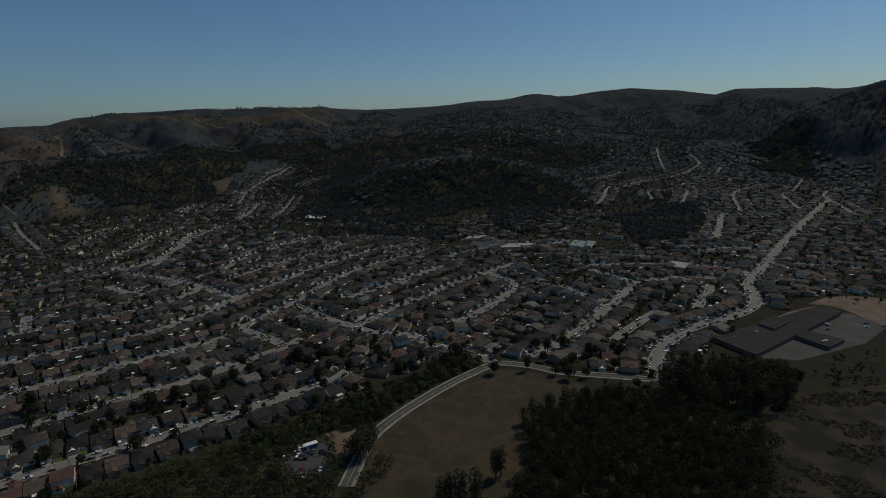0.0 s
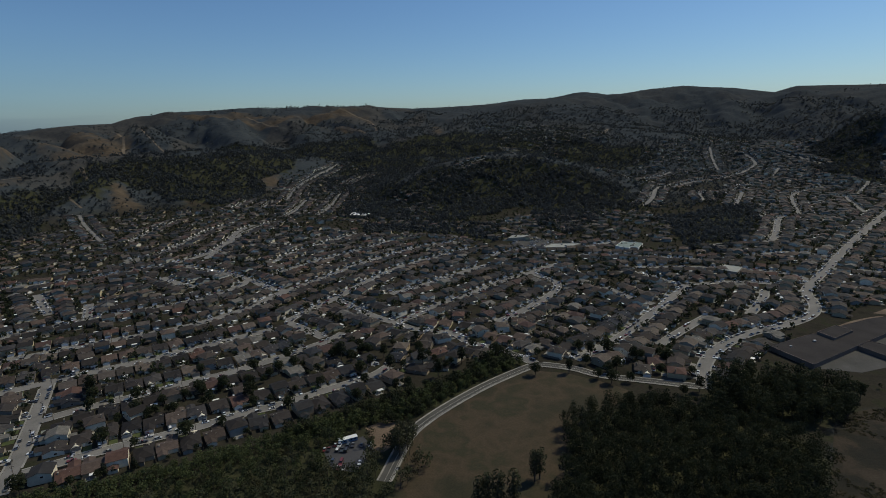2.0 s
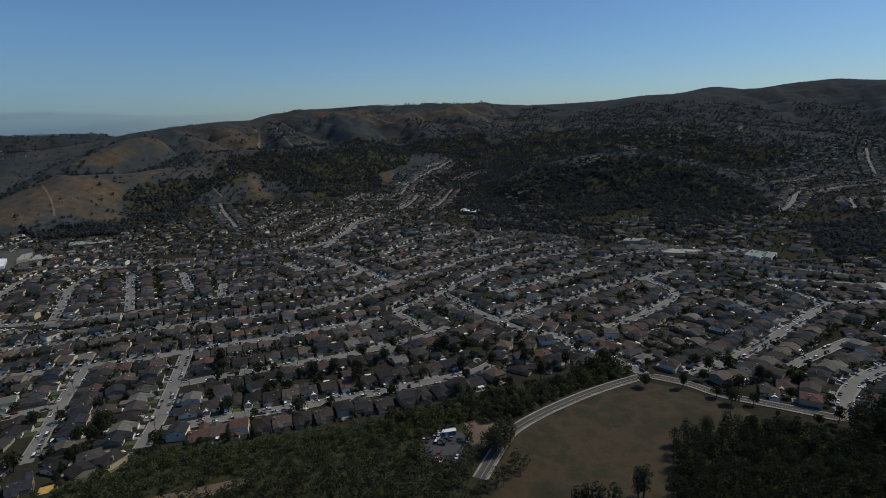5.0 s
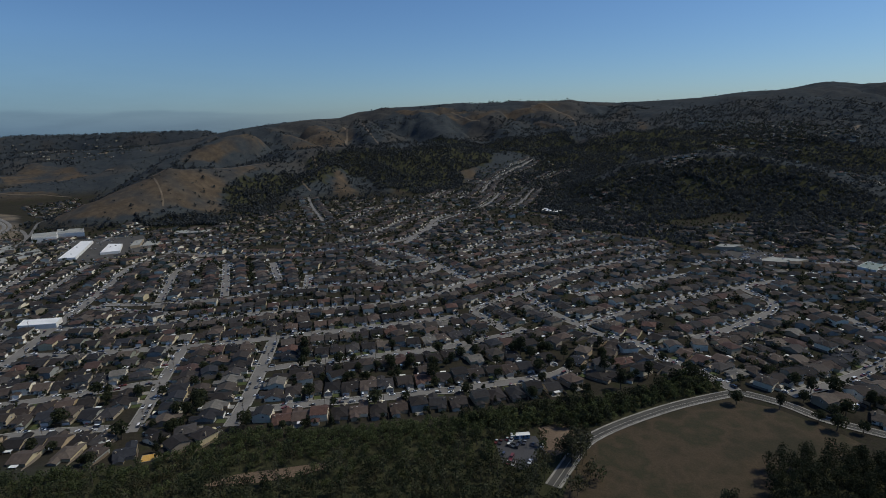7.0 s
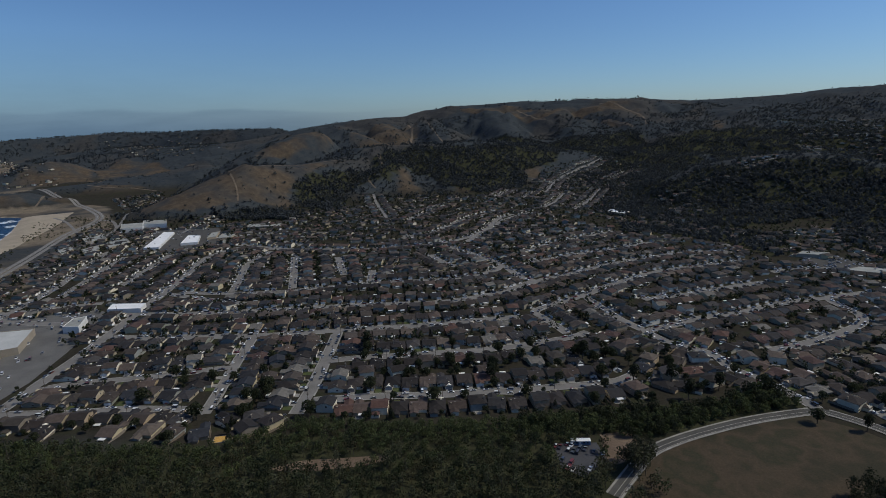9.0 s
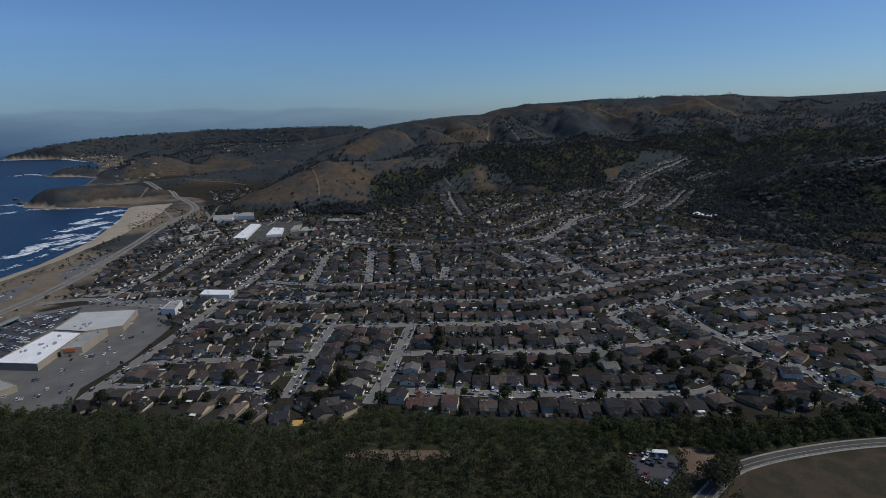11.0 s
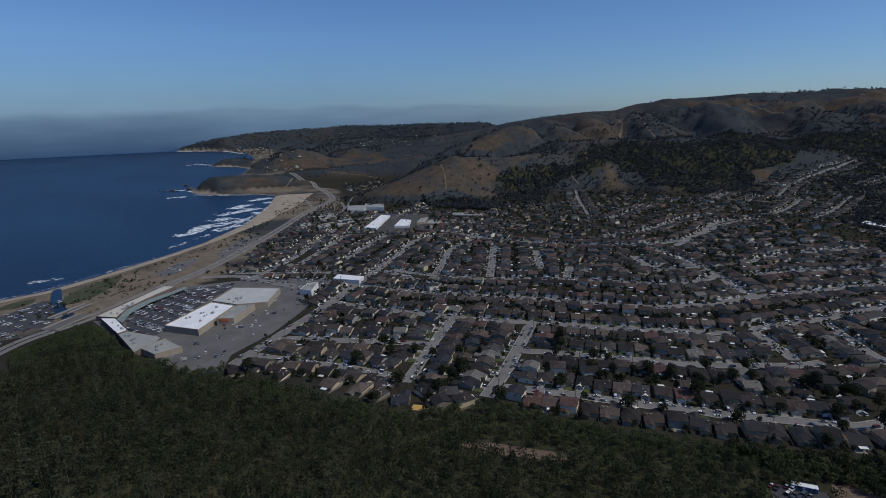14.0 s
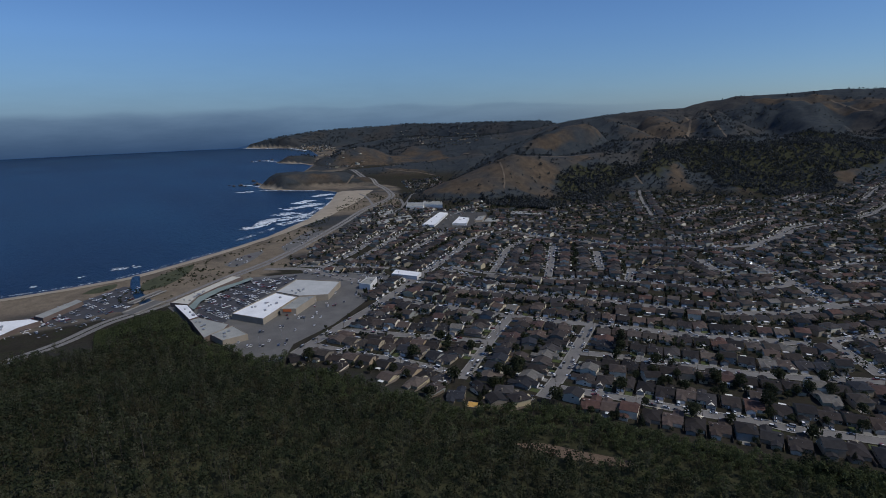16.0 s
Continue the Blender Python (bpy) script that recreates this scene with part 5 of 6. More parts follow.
def crown_arrays(lobes, count, leaf, up=0.25):
    """Leaf clumps as small quads over a few lobes (x, y, z, radius across, radius up)."""
    L = np.array(lobes, float)
    w = L[:, 3] ** 2
    k = rs.choice(len(L), count, p=w / w.sum())
    d = rs.normal(size=(count, 3))
    d[:, 2] += up
    d /= np.linalg.norm(d, axis=1)[:, None]
    r = L[k, 3:4] * np.array([1, 1, 0]) + L[k, 4:5] * np.array([0, 0, 1])
    c = L[k, :3] + d * r * rs.uniform(0.8, 1.03, (count, 1))
    nrm = d + rs.normal(size=(count, 3)) * 0.4
    nrm /= np.linalg.norm(nrm, axis=1)[:, None]
    t = np.cross(nrm, rs.normal(size=(count, 3)))
    t /= np.linalg.norm(t, axis=1)[:, None]
    b_ = np.cross(nrm, t)
    s = leaf * rs.uniform(0.55, 1.25, (count, 1))
    t, b_ = t * s * 0.5, b_ * s * 0.5 * rs.uniform(0.6, 1.0, (count, 1))
    V = np.stack([c - t - b_ * 0.6, c + t * 0.3 - b_, c + t + b_ * 0.5, c - t * 0.4 + b_], 1).reshape(-1, 3)
    return V, np.arange(count * 4).reshape(-1, 4)


def trunk(bm, h, r, limbs, lean=0.0):
    """A tapered trunk with limbs that reach into the crown."""
    cylinder(bm, 0, 0, -0.6, h * 0.55, r, r * 0.7, 6)
    cylinder(bm, 0, 0, h * 0.55, h, r * 0.7, r * 0.25, 5)
    for i in range(limbs):
        a, z = i * 2.4 + lean, h * (0.42 + 0.45 * i / max(1, limbs))
        q = bmesh.new()
        cylinder(q, 0, 0, 0, h * 0.34, r * 0.45, r * 0.12, 5)
        bmesh.ops.transform(q, matrix=Matrix.Translation((0, 0, z)) @ Matrix.Rotation(a, 4, "Z") @ Matrix.Rotation(radians(48), 4, "Y"), verts=q.verts[:])
        tmp = bpy.data.meshes.new("limb")
        q.to_mesh(tmp)
        q.free()
        bm.from_mesh(tmp)
        bpy.data.meshes.remove(tmp)
    return bm


def tree(kind, h, lobes, count, leaf, label, limbs=4):
    t = thing("tree", label, "tree", "trees")
    part("trunk", trunk(bmesh.new(), h * 0.8, 0.028 * h, limbs), bark_mat, t)
    V, P = crown_arrays(lobes, count, leaf)
    mesh_object("crown", V, P, [leaf_mats[kind]], parent=t)
    return t


def ball(n, spread_, z0, z1, r0, r1, flat=0.8):
    """Lobes strewn through a crown."""
    out = []
    for i in range(n):
        a, u = i * 2.4 + rs.uniform(-0.4, 0.4), (i + 0.5) / n
        q = spread_ * math.sin(math.pi * (0.18 + 0.74 * u)) * rs.uniform(0.6, 1.0)
        r = rs.uniform(r0, r1)
        out.append((q * math.cos(a), q * math.sin(a), z0 + (z1 - z0) * u, r, r * flat))
    return out


TREE_PROTOS = [
    tree("garden", 7.0, ball(7, 1.8, 3.0, 5.8, 1.3, 1.9), 420, 0.75, "leafy dark green garden tree with rounded crown"),
    tree("garden", 5.0, ball(5, 1.2, 2.2, 4.2, 1.0, 1.4), 300, 0.6, "small bushy green garden tree"),
    tree("garden", 9.0, ball(9, 2.6, 3.6, 7.6, 1.6, 2.3), 620, 0.85, "broad spreading dark green shade tree"),
    tree("pine", 13.0, ball(10, 2.4, 5.0, 11.8, 1.3, 2.4, 0.6), 620, 0.9, "dark green pine with layered flat crown"),
    tree("gum", 15.0, ball(13, 2.1, 3.6, 14.2, 1.0, 1.8, 1.1), 760, 0.7, "tall thin eucalyptus with sparse open crown"),
    tree("pine", 10.0, [(0, 0, 3 + i * 1.1, 2.2 - i * 0.3, 0.9) for i in range(6)], 420, 0.7, "dark conical conifer in a garden"),
    tree("gum", 11.0, ball(11, 2.0, 2.8, 10.4, 1.0, 1.7, 1.0), 620, 0.68, "eucalyptus with hanging grey-green leaves"),
    tree("garden", 2.2, [(0, 0, 0.9, 1.3, 0.9), (0.8, 0.4, 0.7, 0.9, 0.7), (-0.7, -0.5, 0.7, 0.9, 0.7)], 180, 0.5, "low rounded garden shrub", 0),
]


def scatter(poly, gap):
    """Jittered places inside an outline."""
    P = np.array(poly, float)
    xs, ys = np.arange(P[:, 0].min(), P[:, 0].max(), gap), np.arange(P[:, 1].min(), P[:, 1].max(), gap)
    A, B = np.meshgrid(xs, ys)
    A, B = A + rs.uniform(-0.48, 0.48, A.shape) * gap, B + rs.uniform(-0.48, 0.48, B.shape) * gap
    ok = inside(A, B, poly)
    return A[ok], B[ok]


def clear_of(x, y, gap):
    return np.array([road_gap(a, b_) > gap for a, b_ in zip(x, y)], bool) if len(x) else np.zeros(0, bool)


def grove(name, kinds, x, y, lo, hi, label, sink=0.0, category="woods"):
    """A wood as one mesh: crowns and trunks of several sorts."""
    z = land(x, y)
    V, base, polys, sizes_slots = [], 0, {3: [], 4: [], 5: [], 6: []}, {3: [], 4: [], 5: [], 6: []}
    mats = []
    sorts = []
    for lobes, count, leaf, mat, th in kinds:
        v, p = crown_arrays(lobes, count, leaf)
        if mat not in mats:
            mats.append(mat)
        sorts.append((v, p, mats.index(mat), th))
    for a, b_, c in zip(x, y, z):
        v, p, slot, th = sorts[rs.randint(len(sorts))]
        s, q = rs.uniform(lo, hi), rs.uniform(0, 6.28)
        co, si = math.cos(q) * s, math.sin(q) * s
        W = np.empty_like(v)
        W[:, 0], W[:, 1], W[:, 2] = v[:, 0] * co - v[:, 1] * si + a, v[:, 0] * si + v[:, 1] * co + b_, v[:, 2] * s * rs.uniform(0.85, 1.2) + c - sink
        V.append(W)
        polys[4].append(p + base)
        sizes_slots[4].append(np.full(len(p), slot))
        base += len(v)
        if th:
            r = 0.022 * th * s
            t = np.array([(a + dx * r * k, b_ + dy * r * k, c - 0.8 if k == 1 else c + th * s) for k in (1, 0.4) for dx, dy in ((1, 0), (0, 1), (-1, 0), (0, -1))])
            V.append(t)
            polys[4].append(np.array([(0, 1, 5, 4), (1, 2, 6, 5), (2, 3, 7, 6), (3, 0, 4, 7)]) + base)
            sizes_slots[4].append(np.full(4, 99))
            base += 8
    slots = np.concatenate(sizes_slots[4])
    slots[slots == 99] = len(mats)
    ob = mesh_object(name, np.concatenate(V), np.concatenate(polys[4]), [leaf_mats[m] for m in mats] + [bark_mat], slots)
    return tagged(ob, label, category, kind="stuff")


EDGE = [(-276, 214), (-262, 238), (-215, 260), (-172, 284), (-130, 313), (-103, 335), (-97, 319), (-128, 303), (-170, 271), (-208, 249), (-250, 231)]
BANK = [(-597, -30), (-619, -0), (-644, 33), (-630, 41), (-559, 53), (-524, 27), (-539, -26)]
# eucalyptus and scrub wood on the hillside below
x, y = scatter(FOREST, 5.8)
ok = ~inside(x, y, CLEARING) & ~inside(x, y, DEPOT) & (np.hypot(x, y) > 130)
x, y = x[ok], y[ok]
ok = clear_of(x, y, 3.0)
for hx, hy, *_ in LOTS[:NEAR_HOUSES]:
    ok &= np.hypot(x - hx, y - hy) > 10
x, y = x[ok], y[ok]
ex, ey = scatter(EDGE, 4.6)
e2 = np.concatenate([scatter(BANK, 4.6), scatter([(-507, 70), (-511, 94), (-489, 104), (-442, 113), (-429, 108), (-458, 86)], 4.8)], 1)
ex, ey = np.concatenate([ex, e2[0]]), np.concatenate([ey, e2[1]])
ok = clear_of(ex, ey, 3.0) & ~inside(ex, ey, PLAZA)
for hx, hy, *_ in LOTS[:NEAR_HOUSES]:
    ok &= np.hypot(ex - hx, ey - hy) > 9.5
edge = np.clip((along(x, y, FOREST[2:16])[0]) / 50, 0, 1)
tall = rs.rand(len(x)) < edge
grove("hillside_forest", [(ball(7, 2.3, 3.6, 8.4, 1.3, 2.1, 0.9), 100, 1.0, "forest", 7.0), (ball(8, 2.5, 3.4, 9.4, 1.4, 2.2, 0.9), 110, 1.0, "forest", 7.0), (ball(6, 2.6, 3.0, 7.0, 1.6, 2.4, 0.85), 100, 1.05, "forest", 0), (ball(6, 1.9, 5.0, 11.0, 1.1, 1.8, 1.1), 95, 0.9, "gum", 10.0), (ball(7, 2.2, 3.0, 8.0, 1.4, 2.1, 0.9), 100, 1.0, "olive", 7.0)], x[tall], y[tall], 0.7, 1.3, "dense mixed eucalyptus forest on a hillside", 0, "forest")
grove("willow_thicket", [(ball(5, 2.1, 1.6, 4.4, 1.5, 2.2, 0.8), 140, 0.85, "broad", 0), (ball(6, 1.9, 1.8, 5.4, 1.4, 2.0, 0.9), 140, 0.85, "broad", 3.0)], np.concatenate([x[~tall], ex[ok]]), np.concatenate([y[~tall], ey[ok]]), 0.85, 1.25, "bushy green thicket at the foot of the hillside", 0, "thicket")
x, y = scatter(PINES, 5.6)
ok = clear_of(x, y, 2.0)
grove("pine_wood", [(ball(9, 2.4, 4.5, 11.4, 1.4, 2.3, 0.8), 290, 0.78, "pine", 9.0), (ball(8, 2.3, 4.0, 10.2, 1.4, 2.2, 0.8), 260, 0.78, "pine", 8.0), (ball(8, 2.1, 5.0, 12.4, 1.2, 2.0, 0.9), 260, 0.75, "pine", 9.0)], x[ok], y[ok], 0.85, 1.2, "dense dark pine wood beside the meadow", 0, "wood")
x, y = scatter(PINES_EAST, 6.5)
ok = clear_of(x, y, 2.0)
grove("tall_pines", [(ball(10, 2.6, 4.0, 12.6, 1.5, 2.5, 0.75), 300, 0.85, "pine", 10.0), (ball(9, 2.4, 3.6, 11.4, 1.4, 2.4, 0.75), 280, 0.85, "pine", 9.0)], x[ok], y[ok], 1.1, 1.5, "tall dark pines between the school and the meadow", 0, "wood")
x, y = scatter(HEDGE, 4.0)
ok = clear_of(x, y, 3.0) & ~inside(x, y, DEPOT)
for hx, hy, *_ in LOTS[:NEAR_HOUSES]:
    ok &= np.hypot(x - hx, y - hy) > 9
grove("creek_thicket", [(ball(6, 1.7, 1.8, 5.2, 1.3, 1.9, 0.8), 130, 0.85, "broad", 0), (ball(5, 1.5, 1.5, 4.2, 1.2, 1.7, 0.8), 120, 0.8, "broad", 0), (ball(7, 2.0, 2.4, 7.0, 1.4, 2.0, 0.85), 150, 0.9, "pine", 4.0)], x[ok], y[ok], 0.95, 1.4, "green willow thicket along the creek behind the houses", 0, "thicket")
x, y = scatter(SCRUB, 2.6)
ok = fbm(x / 22, y / 22, 77, 3) > 0.54
grove("scrub", [([(0, 0, 0.3, 1.3, 0.5), (0.9, 0.3, 0.2, 1.0, 0.4)], 34, 0.6, "pine", 0), ([(0, 0, 0.3, 1.0, 0.6), (-0.9, 0.4, 0.2, 1.1, 0.3)], 34, 0.6, "scrub", 0)], x[ok], y[ok], 0.6, 1.3, "low dry scrub on brown grass", 0, "scrub")

# far woods
FX, FY = [], []
for poly, gap in WOODS_FAR:
    x, y = scatter(poly, gap)
    FX.append(x)
    FY.append(y)
x, y = np.concatenate(FX), np.concatenate(FY)
x, y = x - 90 * (fbm(x / 70, y / 70, 57) - 0.5), y - 90 * (fbm(x / 70, y / 70, 59) - 0.5)
ok = clear_of(x, y, 3.0)
for hx, hy, *_ in LOTS[NEAR_HOUSES:]:
    if hx * hx + hy * hy > 900 ** 2:
        ok &= (x - hx) ** 2 + (y - hy) ** 2 > 60
x, y = x[ok], y[ok]
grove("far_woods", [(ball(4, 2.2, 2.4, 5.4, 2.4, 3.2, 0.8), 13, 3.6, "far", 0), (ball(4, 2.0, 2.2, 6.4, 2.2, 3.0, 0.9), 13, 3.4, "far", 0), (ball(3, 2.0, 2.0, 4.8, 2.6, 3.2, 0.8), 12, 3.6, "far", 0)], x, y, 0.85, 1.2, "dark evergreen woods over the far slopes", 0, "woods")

# woods and brush over the slopes round the valley
hx_, hy_ = rs.uniform(-1500, 1900, 48000), rs.uniform(500, 2900, 48000)
hz = land(hx_, hy_)
ok = (hz > 2) & (fbm(hx_ / 190, hy_ / 190, 41, 4) + 0.10 * (rs.rand(len(hx_)) - 0.5) > 0.36 + 0.05 * np.clip((-hx_ - 500) / 500, 0, 1))
ok &= (hz < np.where(hx_ < -400, 200, 250)) | (rs.rand(len(hx_)) < 0.12)
for poly in BARE:
    ok &= ~inside(hx_, hy_, poly) | (rs.rand(len(hx_)) < 0.22)
ok &= clear_of(hx_, hy_, 2.5)
hx_, hy_ = hx_[ok], hy_[ok]
ok = np.array([free_lot(a, b_, 8.5) for a, b_ in zip(hx_, hy_)])
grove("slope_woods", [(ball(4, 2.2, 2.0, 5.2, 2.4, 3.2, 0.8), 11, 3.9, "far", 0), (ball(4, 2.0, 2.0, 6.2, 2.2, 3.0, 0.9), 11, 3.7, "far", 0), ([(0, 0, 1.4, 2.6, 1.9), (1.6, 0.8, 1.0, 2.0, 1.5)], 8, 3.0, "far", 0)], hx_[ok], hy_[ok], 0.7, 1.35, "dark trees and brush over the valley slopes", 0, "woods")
hx_, hy_ = rs.uniform(-3300, 2200, 46000), rs.uniform(600, 4100, 46000)
hz = land(hx_, hy_)
steep = np.abs(land(hx_ + 15, hy_) - land(hx_ - 15, hy_)) + np.abs(land(hx_, hy_ + 15) - land(hx_, hy_ - 15))
ok = (hz > 6) & (fbm(hx_ / 120, hy_ / 120, 41, 4) + 0.006 * steep > 0.44) & ((hy_ > 2900) | (hx_ < -800)) & (rs.rand(len(hx_)) < 0.75)
for poly in BARE:
    ok &= ~inside(hx_, hy_, poly) | (rs.rand(len(hx_)) < 0.18)
ok &= (hz < np.where(hx_ < -400, 205, 255)) | (rs.rand(len(hx_)) < 0.10)
ok &= clear_of(hx_, hy_, 3.0)
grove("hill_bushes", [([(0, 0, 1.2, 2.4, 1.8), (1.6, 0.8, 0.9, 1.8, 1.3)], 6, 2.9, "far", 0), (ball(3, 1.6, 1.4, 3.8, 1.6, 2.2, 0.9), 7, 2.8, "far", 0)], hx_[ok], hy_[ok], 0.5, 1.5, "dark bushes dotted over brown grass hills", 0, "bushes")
# tree clumps on the hills along the far coast
x, y = rs.uniform(-4800, -2300, 9000), rs.uniform(900, 3000, 9000)
z = land(x, y)
ok = (z > 8) & (np.hypot(x, y) < 4880) & (fbm(x / 170, y / 170, 47, 4) > 0.43)
for poly in BARE:
    ok &= ~inside(x, y, poly)
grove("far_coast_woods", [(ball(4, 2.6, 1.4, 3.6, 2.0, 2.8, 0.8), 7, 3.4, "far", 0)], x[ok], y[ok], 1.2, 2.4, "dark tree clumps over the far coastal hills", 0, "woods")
# scrub and wind-bent trees between the beach and the highway
x, y = rs.uniform(-1400, -700, 5200), rs.uniform(-20, 640, 5200)
ok = inside(x, y, LAND) & (along(x, y, COAST)[0] > 48) & (along(x, y, COAST_ROAD)[0] < 150) & (fbm(x / 45, y / 45, 29, 3) > 0.47) & ~inside(x, y, PLAZA) & ~inside(x, y, YARDS)
ok &= clear_of(x, y, 4.0)
x, y = x[ok], y[ok]
ok = np.array([free_lot(a, b_, 9.0) for a, b_ in zip(x, y)])
grove("coastal_scrub", [([(0, 0, 0.8, 2.0, 1.2), (1.4, 0.6, 0.6, 1.5, 0.9)], 16, 1.5, "garden", 0), (ball(4, 1.6, 0.8, 2.6, 1.2, 1.7, 0.8), 18, 1.5, "garden", 0), ([(0, 0, 0.5, 1.6, 0.7)], 12, 1.2, "scrub", 0)], x[ok], y[ok], 0.5, 1.2, "low dark scrub between the beach and the highway", 0, "scrub")

# garden and street trees
TREES = []
rng = random.Random(99)
for q in LOTS:
    for k in range(3):
        if rng.random() < (0.34, 0.7, 0.5)[k]:
            lx, ly = ((rng.uniform(-6, 6), -12.2), (rng.uniform(-6, 6), rng.uniform(9.5, 13.5)), (rng.uniform(-7.2, 7.2), rng.uniform(9.0, 12)))[k]
            p = lot_pose(q) @ Vector((lx, ly, 0))
            if road_gap(p.x, p.y) > 1.4 and free_lot(p.x, p.y, 8.4):
                sort = rng.choice((1, 7, 7, 1, 0, 7) if k == 0 else (0, 1, 7, 0, 2, 1, 5, 7))
                TREES.append((p.x, p.y, hgt(p.x, p.y), sort, rng.uniform(0.7, 1.15)))
# trees in the gaps of the blocks
for hx, hy in cand[::3]:
    if road_gap(hx, hy) > 3 and free_lot(hx, hy, 9.0) and not at_map(blocked, hx, hy):
        TREES.append((hx, hy, hgt(hx, hy), rng.choice((0, 2, 2, 0, 2)), rng.uniform(0.9, 1.6)))
# trees on the valley floor and the lower slopes wherever nothing is built
r_ = np.random.RandomState(12)
wild = np.stack([r_.uniform(-1300, 1500, 30000), r_.uniform(350, 2000, 30000)], 1)
wz = land(wild[:, 0], wild[:, 1])
wild = wild[(along(wild[:, 0], wild[:, 1], COAST)[0] > 130) & (wz > -0.5) & (wz < 6) & (fbm(wild[:, 0] / 110, wild[:, 1] / 110, 64, 3) > 0.42)]
for poly in BARE:
    wild = wild[~inside(wild[:, 0], wild[:, 1], poly)]
for hx, hy in wild:
    if road_gap(hx, hy) > 3 and free_lot(hx, hy, 8.5) and not at_map(blocked, hx, hy) and not at_map(thick_wood, hx, hy):
        cells.setdefault((int(hx // 20), int(hy // 20)), []).append((hx, hy))
        TREES.append((hx, hy, hgt(hx, hy), rng.choice((0, 1, 2, 3)), rng.uniform(0.9, 1.4)))
# trees among the houses of the slopes
for poly, gap in SLOPES:
    for px, py in zip(*scatter(poly, 13 if gap < 40 else 30)):
        if road_gap(px, py) > 3 and free_lot(px, py, 8.0):
            TREES.append((float(px), float(py), hgt(px, py), rng.choice((0, 2, 2, 3)), rng.uniform(0.8, 1.5)))
# large dark trees among the houses
for px, py in [(-957, 313), (-893, 346), (-874, 354), (-891, 378), (-852, 352), (-725, 538), (-490, 374), (-375, 436), (-366, 434), (-440, 290), (-293, 352), (-181, 472)] + [(-486, 369), (-369, 431), (-299, 357), (-450, 187), (-424, 294), (-214, 439), (-249, 336), (-202, 372)] + [(85, 523), (89, 436), (65, 491), (84, 549), (-37, 395), (130, 630), (-102, 438), (40, 402), (-128, 737)] + [(-174, 355), (181, 448), (229, 494), (201, 486), (130, 515), (51, 473), (63, 486), (74, 531), (124, 727), (141, 711)]:
    TREES.append((px, py, 0.0, rng.choice((2, 2, 3)), rng.uniform(1.05, 1.4)))
# grove along the creek between the streets
x, y = scatter([(70, 544), (100, 614), (141, 690), (180, 737), (179, 650), (122, 579), (86, 499), (61, 439), (48, 453)], 10.5)
for px, py in zip(x, y):
    if road_gap(px, py) > 2 and free_lot(px, py, 7.5):
        TREES.append((float(px), float(py), 0.0, rng.choice((0, 2, 2, 3)), rng.uniform(0.8, 1.25)))
# gum trees at the edge of the meadow, pines by the school
for px, py in [(28, 271), (31, 273)] + [(2, 248), (7, 246), (15, 248), (-3, 246)]:
    TREES.append((px, py, 0.0, 4, rng.uniform(1.3, 1.6)))
for px, py in [(-56, 297), (-53, 303), (-48, 298), (-52, 292), (-46, 306)]:
    TREES.append((px, py, 0.0, 6, rng.uniform(1.4, 1.7)))
for px, py in [(218, 452), (222, 437), (228, 428), (230, 417), (178, 371), (194, 370), (210, 370), (226, 369), (240, 364), (254, 368), (224, 345), (211, 349), (197, 352), (287, 386), (300, 386), (311, 383), (293, 382), (320, 385), (262, 368), (181, 389)]:
    if not inside(np.array([px]), np.array([py]), PINES_EAST)[0]:
        TREES.append((px, py, 0.0, 3, rng.uniform(1.0, 1.35)))
TREES.sort(key=lambda t: math.hypot(t[0], t[1]))


def tree_pose(t):
    return Matrix.Translation(t[:3]) @ Matrix.Rotation(t[0] * 7.0, 4, "Z") @ Matrix.Scale(t[4], 4)


NEAR_TREES = 300
for t in TREES[:NEAR_TREES]:
    copy_thing(TREE_PROTOS[t[3]], tree_pose(t))
ft = TREES[NEAR_TREES:]
grove("far_garden_trees", [(ball(5, 1.8, 1.8, 5.4, 1.4, 2.0, 0.85), 22, 2.0, "garden", 0), (ball(4, 1.3, 1.0, 3.6, 1.2, 1.6, 0.85), 18, 1.8, "garden", 0), (ball(5, 1.7, 2.0, 6.8, 1.3, 1.9, 0.9), 22, 2.0, "pine", 0)], np.array([t[0] for t in ft]), np.array([t[1] for t in ft]), 0.6, 1.2, "garden trees and hedges between the houses", 0, "trees")

# ---- meadow and bare patches ----
def sheet(name, poly, lift, mat, label, category="ground"):
    """A patch of other ground that follows the land."""
    P = np.array(poly, float)
    gap = max(2.5, (np.ptp(P, axis=0).max()) / 40)
    bm = bmesh.new()
    f = bm.faces.new([bm.verts.new((*p, 0)) for p in poly])
    bmesh.ops.triangulate(bm, faces=[f])
    for _ in range(4):
        long = [e for e in bm.edges if e.calc_length() > gap * 2]
        if long:
            bmesh.ops.subdivide_edges(bm, edges=long, cuts=1, use_grid_fill=False)
            bmesh.ops.triangulate(bm, faces=[q for q in bm.faces if len(q.verts) > 3])
    co = np.array([v.co[:] for v in bm.verts])
    for v, z in zip(bm.verts, land(co[:, 0], co[:, 1])):
        v.co.z = z + lift
    bmesh.ops.recalc_face_normals(bm, faces=bm.faces[:])
    ob = part(name, bm, mat)
    return tagged(ob, label, category, kind="structure")


def rounded(poly):
    return [tuple(p) for p in smooth_line(list(poly) + [poly[0]], 6.0)[:-1]]


